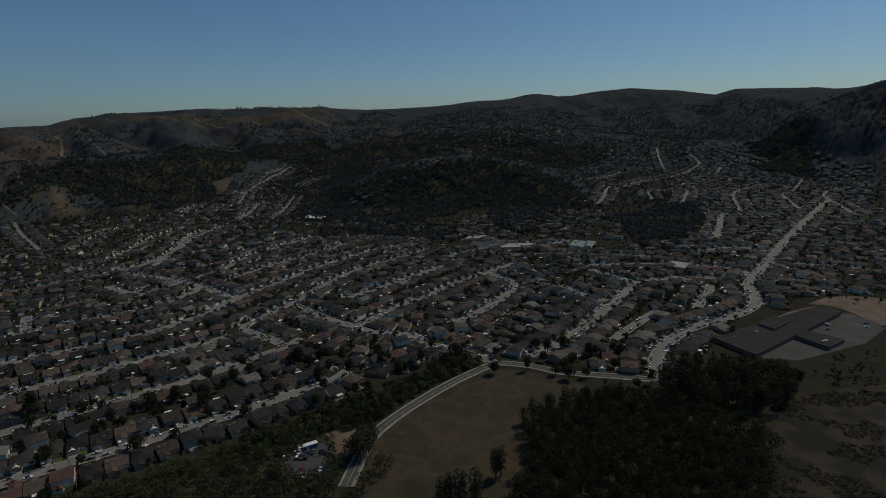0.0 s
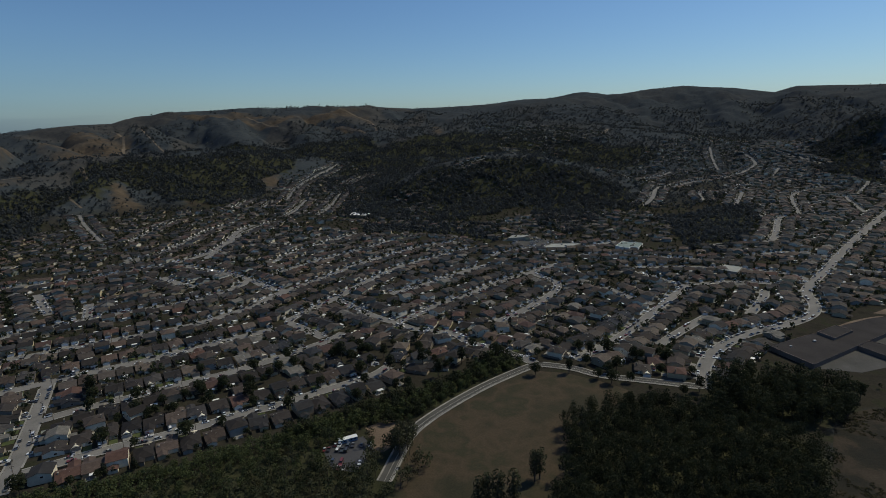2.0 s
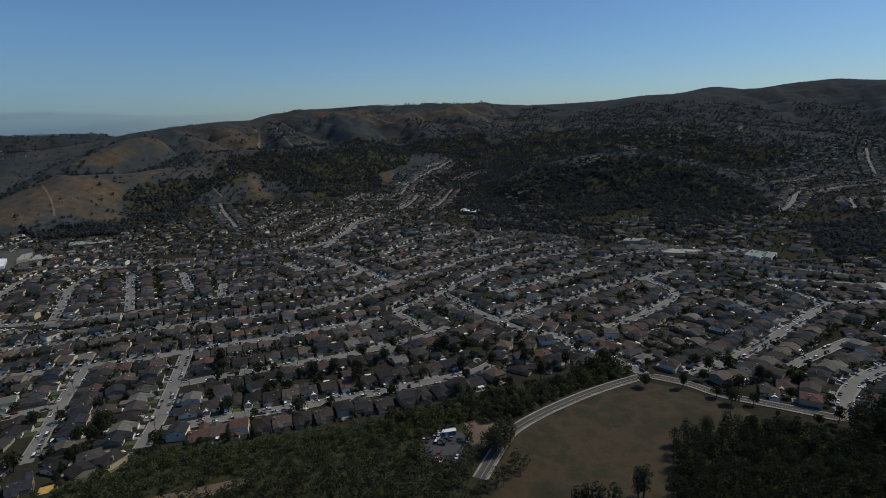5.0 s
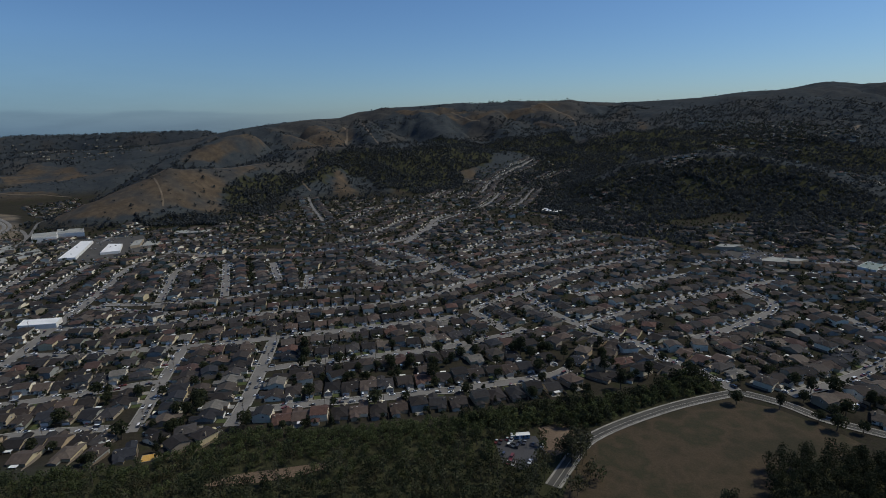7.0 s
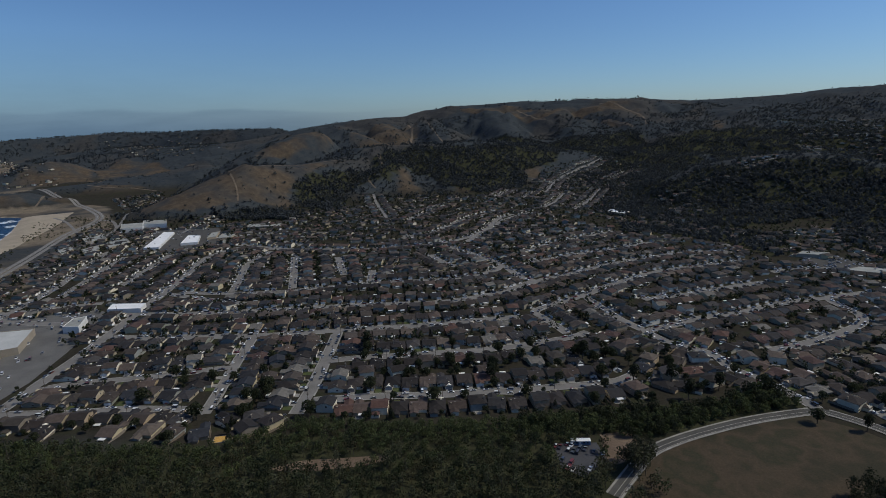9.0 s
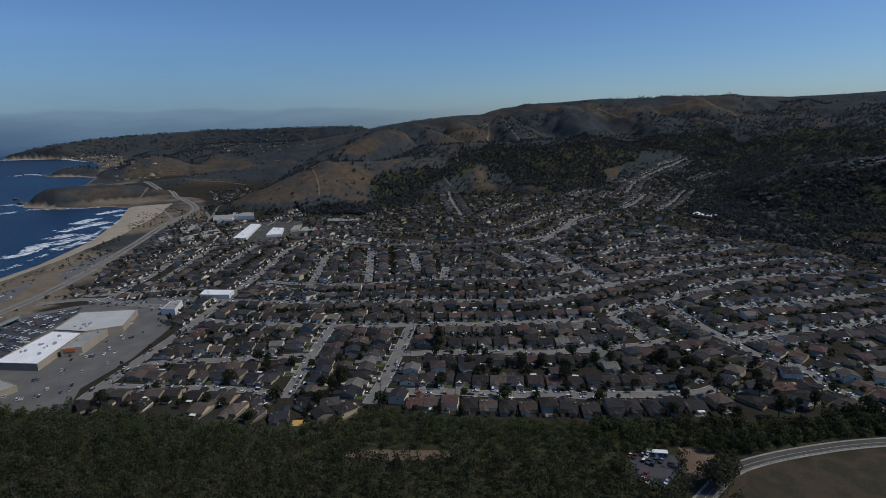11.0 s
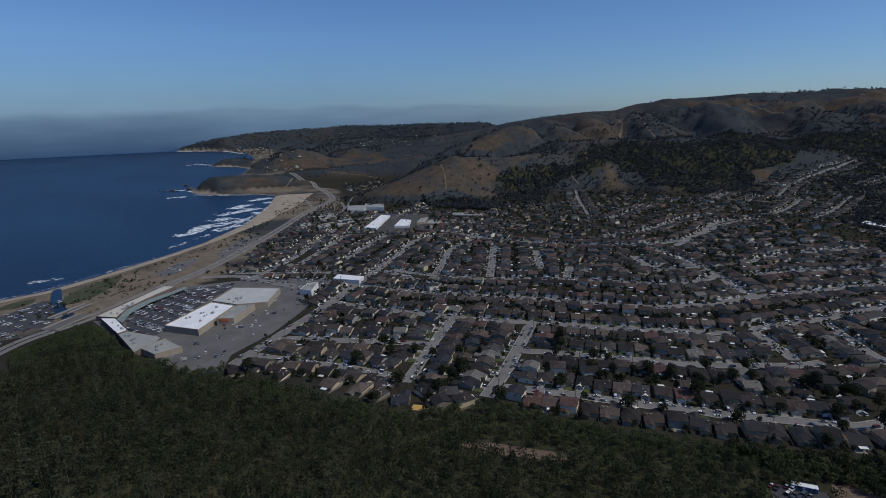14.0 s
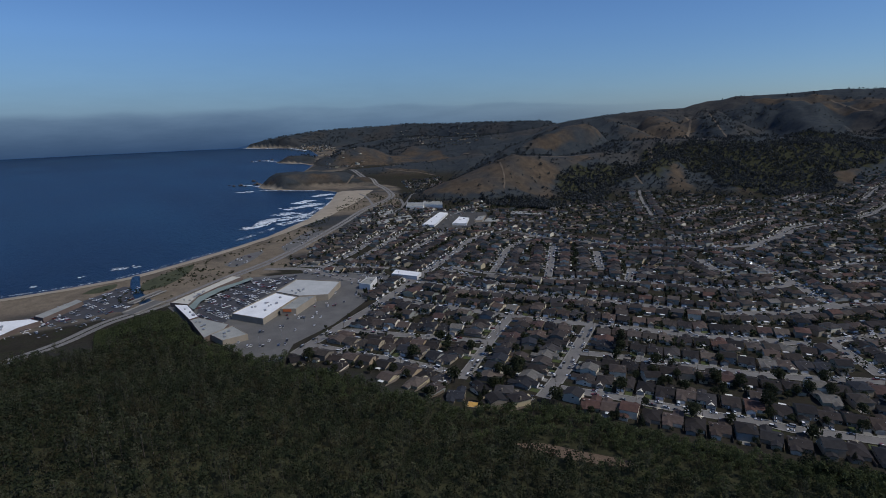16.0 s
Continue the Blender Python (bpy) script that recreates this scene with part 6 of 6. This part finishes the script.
sheet("ground_meadow", rounded(MEADOW), 0.08, field_mat, "dry brown-green meadow of mown grass", "meadow")
sheet("ground_dirt", rounded([(-80, 322), (-62, 335), (-56, 325), (-58, 301), (-68, 296)]), 0.1, dirt_mat, "bare reddish dirt patch", "dirt")
sheet("ground_clearing", rounded(CLEARING), 0.15, dirt_mat, "dry bare clearing in the forest", "clearing")
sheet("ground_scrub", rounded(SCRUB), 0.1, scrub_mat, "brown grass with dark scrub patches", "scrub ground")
sheet("ground_school_field", rounded([(385, 545), (426, 566), (473, 550), (418, 481), (410, 518), (405, 536)]), 0.1, dirt_mat, "dry brown school field", "field")
sheet("ground_school_field", rounded([(309, 494), (351, 523), (389, 537), (362, 514), (318, 487)]), 0.1, dirt_mat, "dry brown school field", "field")
sheet("ground_dunes", rounded([(-751, 19), (-792, 28), (-832, 65), (-852, 93), (-818, 87), (-771, 60), (-751, 34)]), 0.4, dune_mat, "green dune grass beside the creek mouth", "dune grass")
sheet("ground_dunes", rounded([(-782, -42), (-802, -27), (-806, -4), (-785, -8), (-775, -25)]), 0.4, dune_mat, "dry dune grass behind the beach", "dune grass")


creek_ = sheet("water_creek", rounded([(-840, 16), (-837, 24), (-783, 22), (-749, 21), (-710, 27), (-680, 28), (-671, 20), (-707, 14), (-743, 11), (-792, 11)]), 0.5, sea_mat, "still blue creek water behind the beach", "creek")

# ---- beach ----
BEACH = smooth_line(COAST[2:12], 8.0)
d_, n_ = normals(BEACH)
wide_ = 32 + 78 * np.clip((-BEACH[:, 0] - 1050) / 450, 0, 1) + 8 * (fbm(np.arange(len(BEACH)) * 0.12, np.zeros(len(BEACH)), 33) - 0.5)
outer_, k_ = BEACH + n_ * 6, 9
rows_ = [outer_ + (-n_) * ((wide_ + 10) * u)[:, None] for u in np.linspace(0, 1, k_)]
P = np.concatenate(rows_)
zb = np.maximum(land(P[:, 0], P[:, 1]) + 0.35, SEA - 0.6)
ii = np.arange(len(BEACH) - 1)
q = np.concatenate([np.stack([ii + r * len(BEACH), ii + 1 + r * len(BEACH), ii + 1 + (r + 1) * len(BEACH), ii + (r + 1) * len(BEACH)], 1) for r in range(k_ - 1)])
tagged(mesh_object("ground_beach", np.column_stack([P, zb]), q, [sand_mat], smooth=True), "pale sandy beach along the bay", "beach", kind="structure")
# verge and lots between the beach and the highway
sheet("ground_lot", rounded([(-880, 230), (-958, 288), (-992, 326), (-961, 331), (-887, 275), (-840, 232)]), 0.2, pale_lot_mat, "grey beach parking lot", "parking lot")
sheet("ground_lot", rounded([(-823, 131), (-867, 173), (-874, 201), (-825, 172), (-799, 142)]), 0.2, pale_lot_mat, "grey beach parking lot", "parking lot")


# ---- large buildings ----
def flat_building(name, label, category, roof, z, roof_mat_, wall_mat_, parapet=0.7, units=0):
    """A flat-roofed building over its roof outline, with parapet, roof deck and roof units."""
    t = thing(name, label, category)
    P = [Vector(p) for p in roof]
    if sum(a.x * b_.y - b_.x * a.y for a, b_ in zip(P, P[1:] + P[:1])) < 0:
        P.reverse()
    cen = sum(P, Vector((0, 0))) / len(P)
    inner = [p + (cen - p).normalized() * 0.55 for p in P]
    slab("wall", [p[:] for p in P], -0.5, z - 0.3, wall_mat_, t)
    slab("roof", [p[:] for p in inner], z - 0.29, z, roof_mat_, t)
    bm = bmesh.new()
    n_ = len(P)
    for i in range(n_):
        j = (i + 1) % n_
        q = [bm.verts.new((*v, h)) for v, h in ((P[i], z - 0.3), (P[j], z - 0.3), (P[j], z + parapet), (P[i], z + parapet), (inner[j], z + parapet), (inner[i], z + parapet), (inner[j], z - 0.29), (inner[i], z - 0.29))]
        bm.faces.new((q[0], q[1], q[2], q[3])), bm.faces.new((q[3], q[2], q[4], q[5])), bm.faces.new((q[5], q[4], q[6], q[7]))
    part("parapet", bm, wall_mat_, t)
    rr = random.Random(int(abs(cen.x * 7 + cen.y)))
    for k in range(units):
        a, b_ = rr.random(), rr.random()
        p = P[0].lerp(P[1], 0.15 + 0.7 * a).lerp(P[-1].lerp(P[-2], 0.15 + 0.7 * a), 0.15 + 0.7 * b_)
        s = rr.uniform(0.7, 1.6)
        part("roof_unit", boxes((p.x - s, p.x + s, p.y - s * 0.7, p.y + s * 0.7, z - 0.1, z + 0.9 + s * 0.3)), metal_mat, t)
    return t


flat_building("store", "large store with white membrane roof and tan walls", "store", [(-579, 93), (-543, 116), (-593, 167), (-623, 151)], 6, white_roof_mat, tan_wall_mat, 0.8, 10)
flat_building("store", "large store with grey gravel roof behind the white one", "store", [(-625, 152), (-661, 188), (-619, 229), (-578, 198), (-593, 169)], 6.5, pale_roof_mat, tan_wall_mat, 0.7, 6)
front_block = flat_building("store", "tan store front block with orange sign", "store", [(-560, 138), (-550, 152), (-581, 185), (-589, 168)], 7, grey_roof_mat, tan_wall_mat, 0.8, 2)
slab("sign", [(-557.84, 140.68), (-552.84, 147.68), (-552.6, 147.5), (-557.6, 140.5)], 4.4, 7.1, orange_mat, front_block, "orange sign panel")
flat_building("shop_row", "long row of shops with pale roof", "shops", [(-662, 44), (-734, 125), (-723, 136), (-694, 100), (-670, 74), (-643, 60)], 5, cream_roof_mat, dark_wall_mat, 0.5, 12)
flat_building("shop_row", "shop block with white roof", "shops", [(-653, 47), (-642, 59), (-593, 63), (-590, 54)], 5, white_roof_mat, dark_wall_mat, 0.5, 4)
flat_building("shop_row", "shop block with grey-tan roof and dark walls", "shops", [(-588, 54), (-591, 63), (-552, 85), (-540, 78), (-528, 58)], 5, grey_roof_mat, dark_wall_mat, 0.5, 5)
flat_building("shop_row", "low shop block with grey roof facing the yard", "shops", [(-533, 64), (-544, 87), (-512, 94), (-510, 71)], 5.4, grey_roof_mat, tan_wall_mat, 0.5, 3)
arcade = thing("arcade", "sloping green-grey arcade roof along the shops", "arcade")
slab("roof", [(-640, 60), (-669, 74), (-693, 100), (-707, 129), (-718, 145), (-708, 145), (-696, 128), (-679, 100), (-653, 75), (-625, 63)], 3.5, 3.9, green_roof_mat, arcade)
for px, py in [(-632, 65), (-658, 77), (-684, 102), (-701, 130), (-713, 146)]:
    part("post", cylinder(bmesh.new(), px, py, 0, 3.5, 0.2, 0.2), metal_mat, arcade)
flat_building("shed", "long white-roofed hall beside the street", "hall", [(-617, 298), (-586, 318), (-599, 332), (-631, 312)], 5, white_roof_mat, white_wall_mat, 0.3)
flat_building("shed", "white-roofed hall below the brown hill", "hall", [(-887, 500), (-868, 515), (-967, 609), (-985, 599)], 4, white_roof_mat, white_wall_mat, 0.3, 2)
flat_building("shed", "smaller white-roofed hall below the brown hill", "hall", [(-861, 550), (-843, 571), (-889, 609), (-913, 601)], 4, white_roof_mat, white_wall_mat, 0.3, 2)
flat_building("office", "long two-storey office with grey roof", "office", [(-1078, 569), (-1053, 598), (-1102, 630), (-1129, 599)], 8, grey_roof_mat, white_wall_mat, 0.4)
flat_building("office", "long two-storey office with grey roof", "office", [(-1082, 615), (-1045, 644), (-1097, 676), (-1126, 643)], 8, grey_roof_mat, white_wall_mat, 0.4)
flat_building("office", "white two-storey building beside the lot", "office", [(-597, 244), (-613, 262), (-608, 273), (-582, 252)], 7, grey_roof_mat, white_wall_mat, 0.5, 2)
flat_building("beach_shops", "low building with pale roof by the beach lot", "shops", [(-670, -124), (-705, -115), (-694, -85), (-680, -76), (-669, -93), (-648, -109)], 5, white_roof_mat, dark_wall_mat, 0.3, 3)
flat_building("beach_shops", "long low building with grey-green roof by the beach lot", "shops", [(-702, -83), (-744, -45), (-730, -39), (-688, -74)], 5, grey_roof_mat, dark_wall_mat, 0.3, 2)
flat_building("school", "low school with dark flat roof", "school", [(242, 453), (258, 417), (393, 508), (394, 529), (364, 519), (286, 478)], 4, dark_roof_mat, dark_wall_mat, 0.3, 2)
flat_building("school_hall", "raised dark-roofed school hall", "school", [(296, 481), (302, 466), (328, 484), (321, 497)], 6, dark_roof_mat, dark_wall_mat, 0.3)
flat_building("school_wing", "dark-roofed school wing beside the yard", "school", [(313, 459), (327, 429), (351, 444), (331, 466)], 3.6, dark_roof_mat, dark_wall_mat, 0.3, 2)
flat_building("school", "school with long white roof far up the valley", "school", [(636, 1522), (667, 1452), (727, 1530), (681, 1582)], 6, white_roof_mat, white_wall_mat, 0.3)
for row in ([(716, 1628), (814, 1576), (837, 1615), (739, 1670)], [(777, 1710), (900, 1616), (926, 1657), (802, 1757)]):
    flat_building("school", "long low grey-roofed classroom block", "school", row, 5, grey_roof_mat, tan_wall_mat, 0.3)
flat_building("clinic", "low grey-roofed building at the foot of the knoll", "office", [(85, 818), (126, 818), (148, 845), (104, 844)], 5, grey_roof_mat, tan_wall_mat, 0.3, 2)
flat_building("clinic", "low grey-roofed building beside the forecourt", "office", [(37, 887), (74, 892), (76, 912), (45, 909)], 5, grey_roof_mat, tan_wall_mat, 0.3)
for row in ([(197, 825), (213, 809), (232, 842), (214, 856)], [(217, 820), (227, 811), (242, 841), (232, 850)]):
    flat_building("workshop", "workshop with grey-green roof", "workshop", row, 5, green_roof_mat, white_wall_mat, 0.3)
flat_building("hall", "long pale-roofed hall on the wooded slope", "hall", [(-288, 1129), (-247, 1113), (-247, 1143), (-289, 1160)], 6, white_roof_mat, tan_wall_mat, 0.3)
flat_building("house_block", "large grey-roofed house beside the lane", "house", [(292, 694), (311, 676), (329, 702), (308, 716)], 5, grey_roof_mat, tan_wall_mat, 0.3)
for row in ([(-1073, 496), (-1077, 537), (-1028, 516), (-1024, 478)], [(-994, 495), (-1002, 536), (-957, 519), (-945, 476)], [(-977, 446), (-984, 477), (-942, 461), (-937, 432)], [(-858, 600), (-853, 615), (-889, 650), (-892, 635)], [(-837, 606), (-822, 624), (-845, 653), (-865, 638)], [(-873, 700), (-822, 739), (-846, 763), (-897, 724)], [(-1004, 424), (-1028, 453), (-995, 444), (-966, 413)]):
    flat_building("workshop", "low workshop with pale grey roof among parked cars", "workshop", row, 4, grey_roof_mat, tan_wall_mat, 0.3, 1)
flat_building("shed", "small garden shed under a yellow tarpaulin", "shed", [(-296, 196), (-291, 190), (-284, 196), (-289, 202)], 2.6, tarp_mat, tan_wall_mat, 0.05)
# trailer in the small yard
tr = thing("trailer", "blue-sided site trailer with pale roof on the paved yard", "trailer")
tp = [(-92, 303), (-83, 308)]
tx, ty = (tp[0][0] + tp[1][0]) / 2, (tp[0][1] + tp[1][1]) / 2
tm = Matrix.Translation((tx, ty, 0)) @ Matrix.Rotation(math.atan2(tp[1][1] - tp[0][1], tp[1][0] - tp[0][0]), 4, "Z")
for nm, rows, mt in (("body", [(-6, 6, -1.6, 1.6, 0.5, 3.0)], blue_mat), ("roof", [(-6.2, 6.2, -1.8, 1.8, 3.0, 3.2)], white_roof_mat), ("skirt", [(-5.8, 5.8, -1.5, 1.5, 0.1, 0.5)], dark_wall_mat), ("door", [(-1, 0, -1.66, -1.58, 0.6, 2.6)], trim_mat)):
    part(nm, boxes(*rows), mt, tr)
for k in (-4.5, -2.5, 2.0, 4.2):
    part("window", boxes((k - 0.5, k + 0.5, -1.66, -1.58, 1.5, 2.5)), glass_mat, tr)
tr.matrix_world = tm

# ---- bridge of the coast road over the creek ----
for line, wide in (([(-665, 7), (-686, 32)], 17), ([(-704, 11), (-728, 39)], 9)):
    br = thing("bridge", "concrete road bridge with pale parapets over the creek", "bridge")
    (ax, ay), (bx, by) = line
    m = Matrix.Translation(((ax + bx) / 2, (ay + by) / 2, 0)) @ Matrix.Rotation(math.atan2(by - ay, bx - ax), 4, "Z")
    h = math.hypot(bx - ax, by - ay) / 2 + 6
    part("deck", boxes((-h, h, -wide / 2, wide / 2, 0.5, 1.3)), pale_lot_mat, br)
    for s in (-1, 1):
        part("parapet", boxes((-h, h, s * wide / 2 - 0.45, s * wide / 2 + 0.45, 1.3, 2.5)), concrete_mat, br)
    for k in (-0.6, 0, 0.6):
        part("pier", boxes((k * h - 0.5, k * h + 0.5, -wide / 2 + 0.5, wide / 2 - 0.5, -4, 0.5)), concrete_mat, br)
    br.matrix_world = m

# ---- utility poles ----
def utility_pole():
    p = thing("utility_pole", "wooden utility pole with crossarms beside the street", "utility pole", "utility poles")
    part("pole", cylinder(bmesh.new(), 0, 0, -0.5, 11, 0.18, 0.12, 7), pole_mat, p)
    part("crossarm", boxes((-1.3, 1.3, -0.08, 0.08, 10.0, 10.18)), pole_mat, p)
    part("crossarm", boxes((-1.0, 1.0, -0.08, 0.08, 8.9, 9.06)), pole_mat, p)
    for k in (-1.2, -0.6, 0.6, 1.2):
        part("insulator", cylinder(bmesh.new(), k, 0, 10.18, 10.36, 0.06, 0.04, 6), metal_mat, p)
    part("transformer", cylinder(bmesh.new(), 0.35, 0.2, 7.4, 8.3, 0.24, 0.24, 8), metal_mat, p)
    return p


def lamp_post():
    p = thing("street_lamp", "tall grey lamp post on the parking lot", "street lamp", "lamp posts")
    part("pole", cylinder(bmesh.new(), 0, 0, 0, 9, 0.12, 0.08, 7), metal_mat, p)
    part("arm", boxes((-1.3, 1.3, -0.05, 0.05, 8.9, 9.0)), metal_mat, p)
    for k in (-1.4, 1.4):
        part("lamp_head", boxes((k - 0.35, k + 0.35, -0.15, 0.15, 8.8, 8.95)), light_mat, p)
    return p


POLE_PROTOS = [utility_pole(), lamp_post()]
rng = random.Random(4)
count = 0
for si in (1, 2, 3, 4, 5, 11, 12, 13, 25, 29, 31):
    line, width, lots, kerb = STREETS[si]
    d, nrm = normals(line)
    run = np.concatenate([[0], np.cumsum(np.linalg.norm(np.diff(line, axis=0), axis=1))])
    for s in np.arange(12, run[-1], 42):
        x, y = np.interp(s, run, line[:, 0]), np.interp(s, run, line[:, 1])
        ux, uy = np.interp(s, run, nrm[:, 0]), np.interp(s, run, nrm[:, 1])
        x, y = x - ux * (width / 2 + 1.0), y - uy * (width / 2 + 1.0)
        if road_gap(x, y, si) > 1:
            copy_thing(POLE_PROTOS[0], Matrix.Translation((x, y, hgt(x, y))) @ Matrix.Rotation(math.atan2(-ux, uy) + math.pi / 2, 4, "Z"))
for px, py in [(-626, 92), (-671, 116), (-695, 142), (-682, 160), (-609, 115), (-597, 81), (-670, 262), (-700, 245), (-564, 178), (-520, 151), (-496, 121), (-492, 99)]:
    copy_thing(POLE_PROTOS[1], Matrix.Translation((px, py, 0.12)))

# ---- surf, sea rocks and the glowing backdrop of fog and haze ----
def foam(line, wide, seed):
    """Broken wave: a ragged crest and torn patches of foam behind it."""
    r = np.random.RandomState(seed)
    c = smooth_line(line, 3.0)
    d, nrm = normals(c)
    count = int(len(c) * (2.2 if wide > 2 else 1.2))
    V, T, base = [], [], 0
    for k in range(count):
        i = r.randint(len(c))
        if fbm(np.array([i * 0.11]), np.array([seed * 3.3]), 71, 3)[0] < 0.40:
            continue
        off = abs(r.normal()) * wide * 1.6 * r.choice((1, 1, -0.25))
        p = c[i] + nrm[i] * off
        a, b_ = wide * r.uniform(0.5, 1.8), wide * r.uniform(0.25, 0.62)
        ring = []
        for q in range(9):
            w = q * math.tau / 9
            s = r.uniform(0.55, 1.15)
            xy = p + d[i] * math.cos(w) * a * s + nrm[i] * math.sin(w) * b_ * s
            ring.append((xy[0], xy[1], SEA + 0.08 + 0.012 * (k % 9)))
        V += ring + [(p[0], p[1], SEA + 0.35)]
        T += [(base + q, base + (q + 1) % 9, base + 9) for q in range(9)]
        base += 10
    if V:
        tagged(mesh_object("surf", np.array(V), np.array(T), [foam_mat]), "white breaking surf off the beach", "surf", "surf", "stuff")


FAR_SURF = [(x - 14, y - 18) for x, y in COAST[24:28]]
for k, (line, wide) in enumerate((
        ([(-1470, 495), (-1474, 524), (-1477, 554)], 10),
        ([(-1366, 414), (-1391, 458), (-1400, 524)], 11),
        ([(-1282, 365), (-1307, 412), (-1321, 478)], 11),
        ([(-1204, 317), (-1232, 374), (-1251, 438)], 11),
        ([(-1156, 271), (-1161, 314), (-1178, 380)], 10),
        ([(-1098, 229), (-1120, 266), (-1170, 305)], 9),
        ([(-1105, 275), (-1118, 325), (-1133, 379)], 7),
        ([(-1045, 171), (-1045, 187), (-1041, 216)], 6),
        ([(-1439, 545), (-1337, 489), (-1237, 416), (-1125, 327), (-1074, 267), (-1007, 189)], 3.5),
        ([(-1714, 336), (-1701, 369), (-1722, 384)], 7),
        ([(-1906, 353), (-1890, 413), (-1830, 431)], 7),
        ([(-1730, 413), (-1666, 461), (-1596, 536)], 5),
        ([(-3054, 706), (-3084, 779), (-2896, 789)], 9),
        ([(-879, -112), (-874, -96)], 4),
        ([(-889, -46), (-891, -40)], 4),
        ([(-908, -5), (-902, 23), (-904, 31)], 4),
        ([(-843, -133), (-843, -74), (-852, 3), (-885, 63), (-941, 153)], 1.8),
        (FAR_SURF, 12))):
    foam(line, wide * 0.78, 50 + k)


def rock(x, y, r, seed):
    bm = bmesh.new()
    bmesh.ops.create_icosphere(bm, subdivisions=3, radius=1)
    for v in bm.verts:
        f = 0.7 + 0.6 * noise.fractal(v.co * 1.7 + Vector((seed, 0, 0)), 0.8, 2.0, 4)
        v.co = Vector((v.co.x * r * 1.5 * f, v.co.y * r * f, max(-1.5, v.co.z * r * 0.7 * f)))
    o = part("sea_rock", bm, rock_mat)
    o.matrix_world = Matrix.Translation((x, y, SEA + 0.2))
    tagged(o, "dark wave-washed rock off the headland", "rock", "sea rocks")


for k, ((x, y), r) in enumerate(zip([(-1930, 360), (-1901, 368), (-1901, 390), (-1872, 398), (-2016, 460), (-1896, 440), (-3072, 706), (-3081, 747), (-3093, 787), (-3111, 823)], (4, 6, 9, 5, 9, 12, 7, 8, 7, 9))):
    rock(x, y, r, k * 3.1)

# unlit emission: the brightness of fog and haze is put into its colour
fog_mat = bpy.data.materials.new("fog_haze_glow")
fog_mat.use_nodes = True
n, l = fog_mat.node_tree.nodes, fog_mat.node_tree.links
n.clear()
out = n.new("ShaderNodeOutputMaterial")
tr_, em, mx = n.new("ShaderNodeBsdfTransparent"), n.new("ShaderNodeEmission"), n.new("ShaderNodeMixShader")
vc, hue = n.new("ShaderNodeVertexColor"), n.new("ShaderNodeVertexColor")
vc.layer_name, hue.layer_name = "veil", "glow_hue"
cl = noise_node(n, l, 0.0022, 6.0, 0.6, stretch=(1, 1, 6))
rr_ = ramp(n, [(0.35, (0.88, 0.90, 0.92)), (0.7, (1.10, 1.08, 1.06))])
l.new(cl.outputs["Fac"], rr_.inputs["Fac"])
l.new(mix(n, l, "MULTIPLY", 1.0, hue.outputs["Color"], rr_.outputs["Color"]), em.inputs["Color"])
l.new(vc.outputs["Color"], mx.inputs[0])
l.new(tr_.outputs[0], mx.inputs[1]), l.new(em.outputs[0], mx.inputs[2]), l.new(mx.outputs[0], out.inputs["Surface"])
az = np.radians(np.linspace(-128, -22, 200))
u = np.linspace(0, 1, 64)
A, U = np.meshgrid(az, u)
deg = np.degrees(A)
over_sea = np.clip((-deg - 70) / 8, 0, 1)
R = 4930.0 + np.zeros(A.shape)
Z = SEA - 25 + (925 - SEA) * U
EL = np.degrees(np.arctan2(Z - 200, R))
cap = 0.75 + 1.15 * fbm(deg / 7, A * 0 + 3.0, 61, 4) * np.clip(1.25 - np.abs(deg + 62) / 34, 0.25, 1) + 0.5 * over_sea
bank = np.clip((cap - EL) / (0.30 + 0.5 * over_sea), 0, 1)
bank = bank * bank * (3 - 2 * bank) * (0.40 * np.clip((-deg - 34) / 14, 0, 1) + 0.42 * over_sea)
# added haze high above the bank, tints and dims the left sky
sky_haze = 0.62 * np.clip((-deg - 24) / 40, 0, 1) * np.clip(1 - (EL - 0.2) / 9.0, 0, 1) ** 1.3
dens = np.clip(bank + sky_haze * (1 - bank), 0, 1) * np.clip((1 - U) / 0.1, 0, 1)
k = np.arange(A.size).reshape(A.shape)
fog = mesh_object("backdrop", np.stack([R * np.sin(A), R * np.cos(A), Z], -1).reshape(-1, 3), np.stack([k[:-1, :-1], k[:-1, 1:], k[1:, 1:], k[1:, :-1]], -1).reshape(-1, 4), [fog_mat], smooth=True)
tagged(fog, "glowing backdrop of grey-blue sea fog with painted sky haze above", "fog bank", kind="structure")
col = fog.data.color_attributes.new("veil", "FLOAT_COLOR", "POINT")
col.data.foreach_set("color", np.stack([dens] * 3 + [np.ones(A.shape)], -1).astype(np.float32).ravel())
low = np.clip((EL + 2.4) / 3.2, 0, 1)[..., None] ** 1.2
share = (bank / np.maximum(bank + sky_haze * (1 - bank), 1e-6))[..., None]
# painted glow: sea blue at the foot, paler fog higher, blue haze on top
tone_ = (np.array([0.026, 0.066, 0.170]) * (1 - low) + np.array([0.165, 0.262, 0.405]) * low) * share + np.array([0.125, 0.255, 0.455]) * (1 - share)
hue_at = fog.data.color_attributes.new("glow_hue", "FLOAT_COLOR", "POINT")
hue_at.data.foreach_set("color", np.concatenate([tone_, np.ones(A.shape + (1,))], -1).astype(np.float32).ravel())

# ---- the patterns that were copied leave the place ----
for root in PROTOS + CAR_PROTOS + TREE_PROTOS + POLE_PROTOS:
    for o in [*root.children_recursive, root]:
        bpy.data.objects.remove(o)
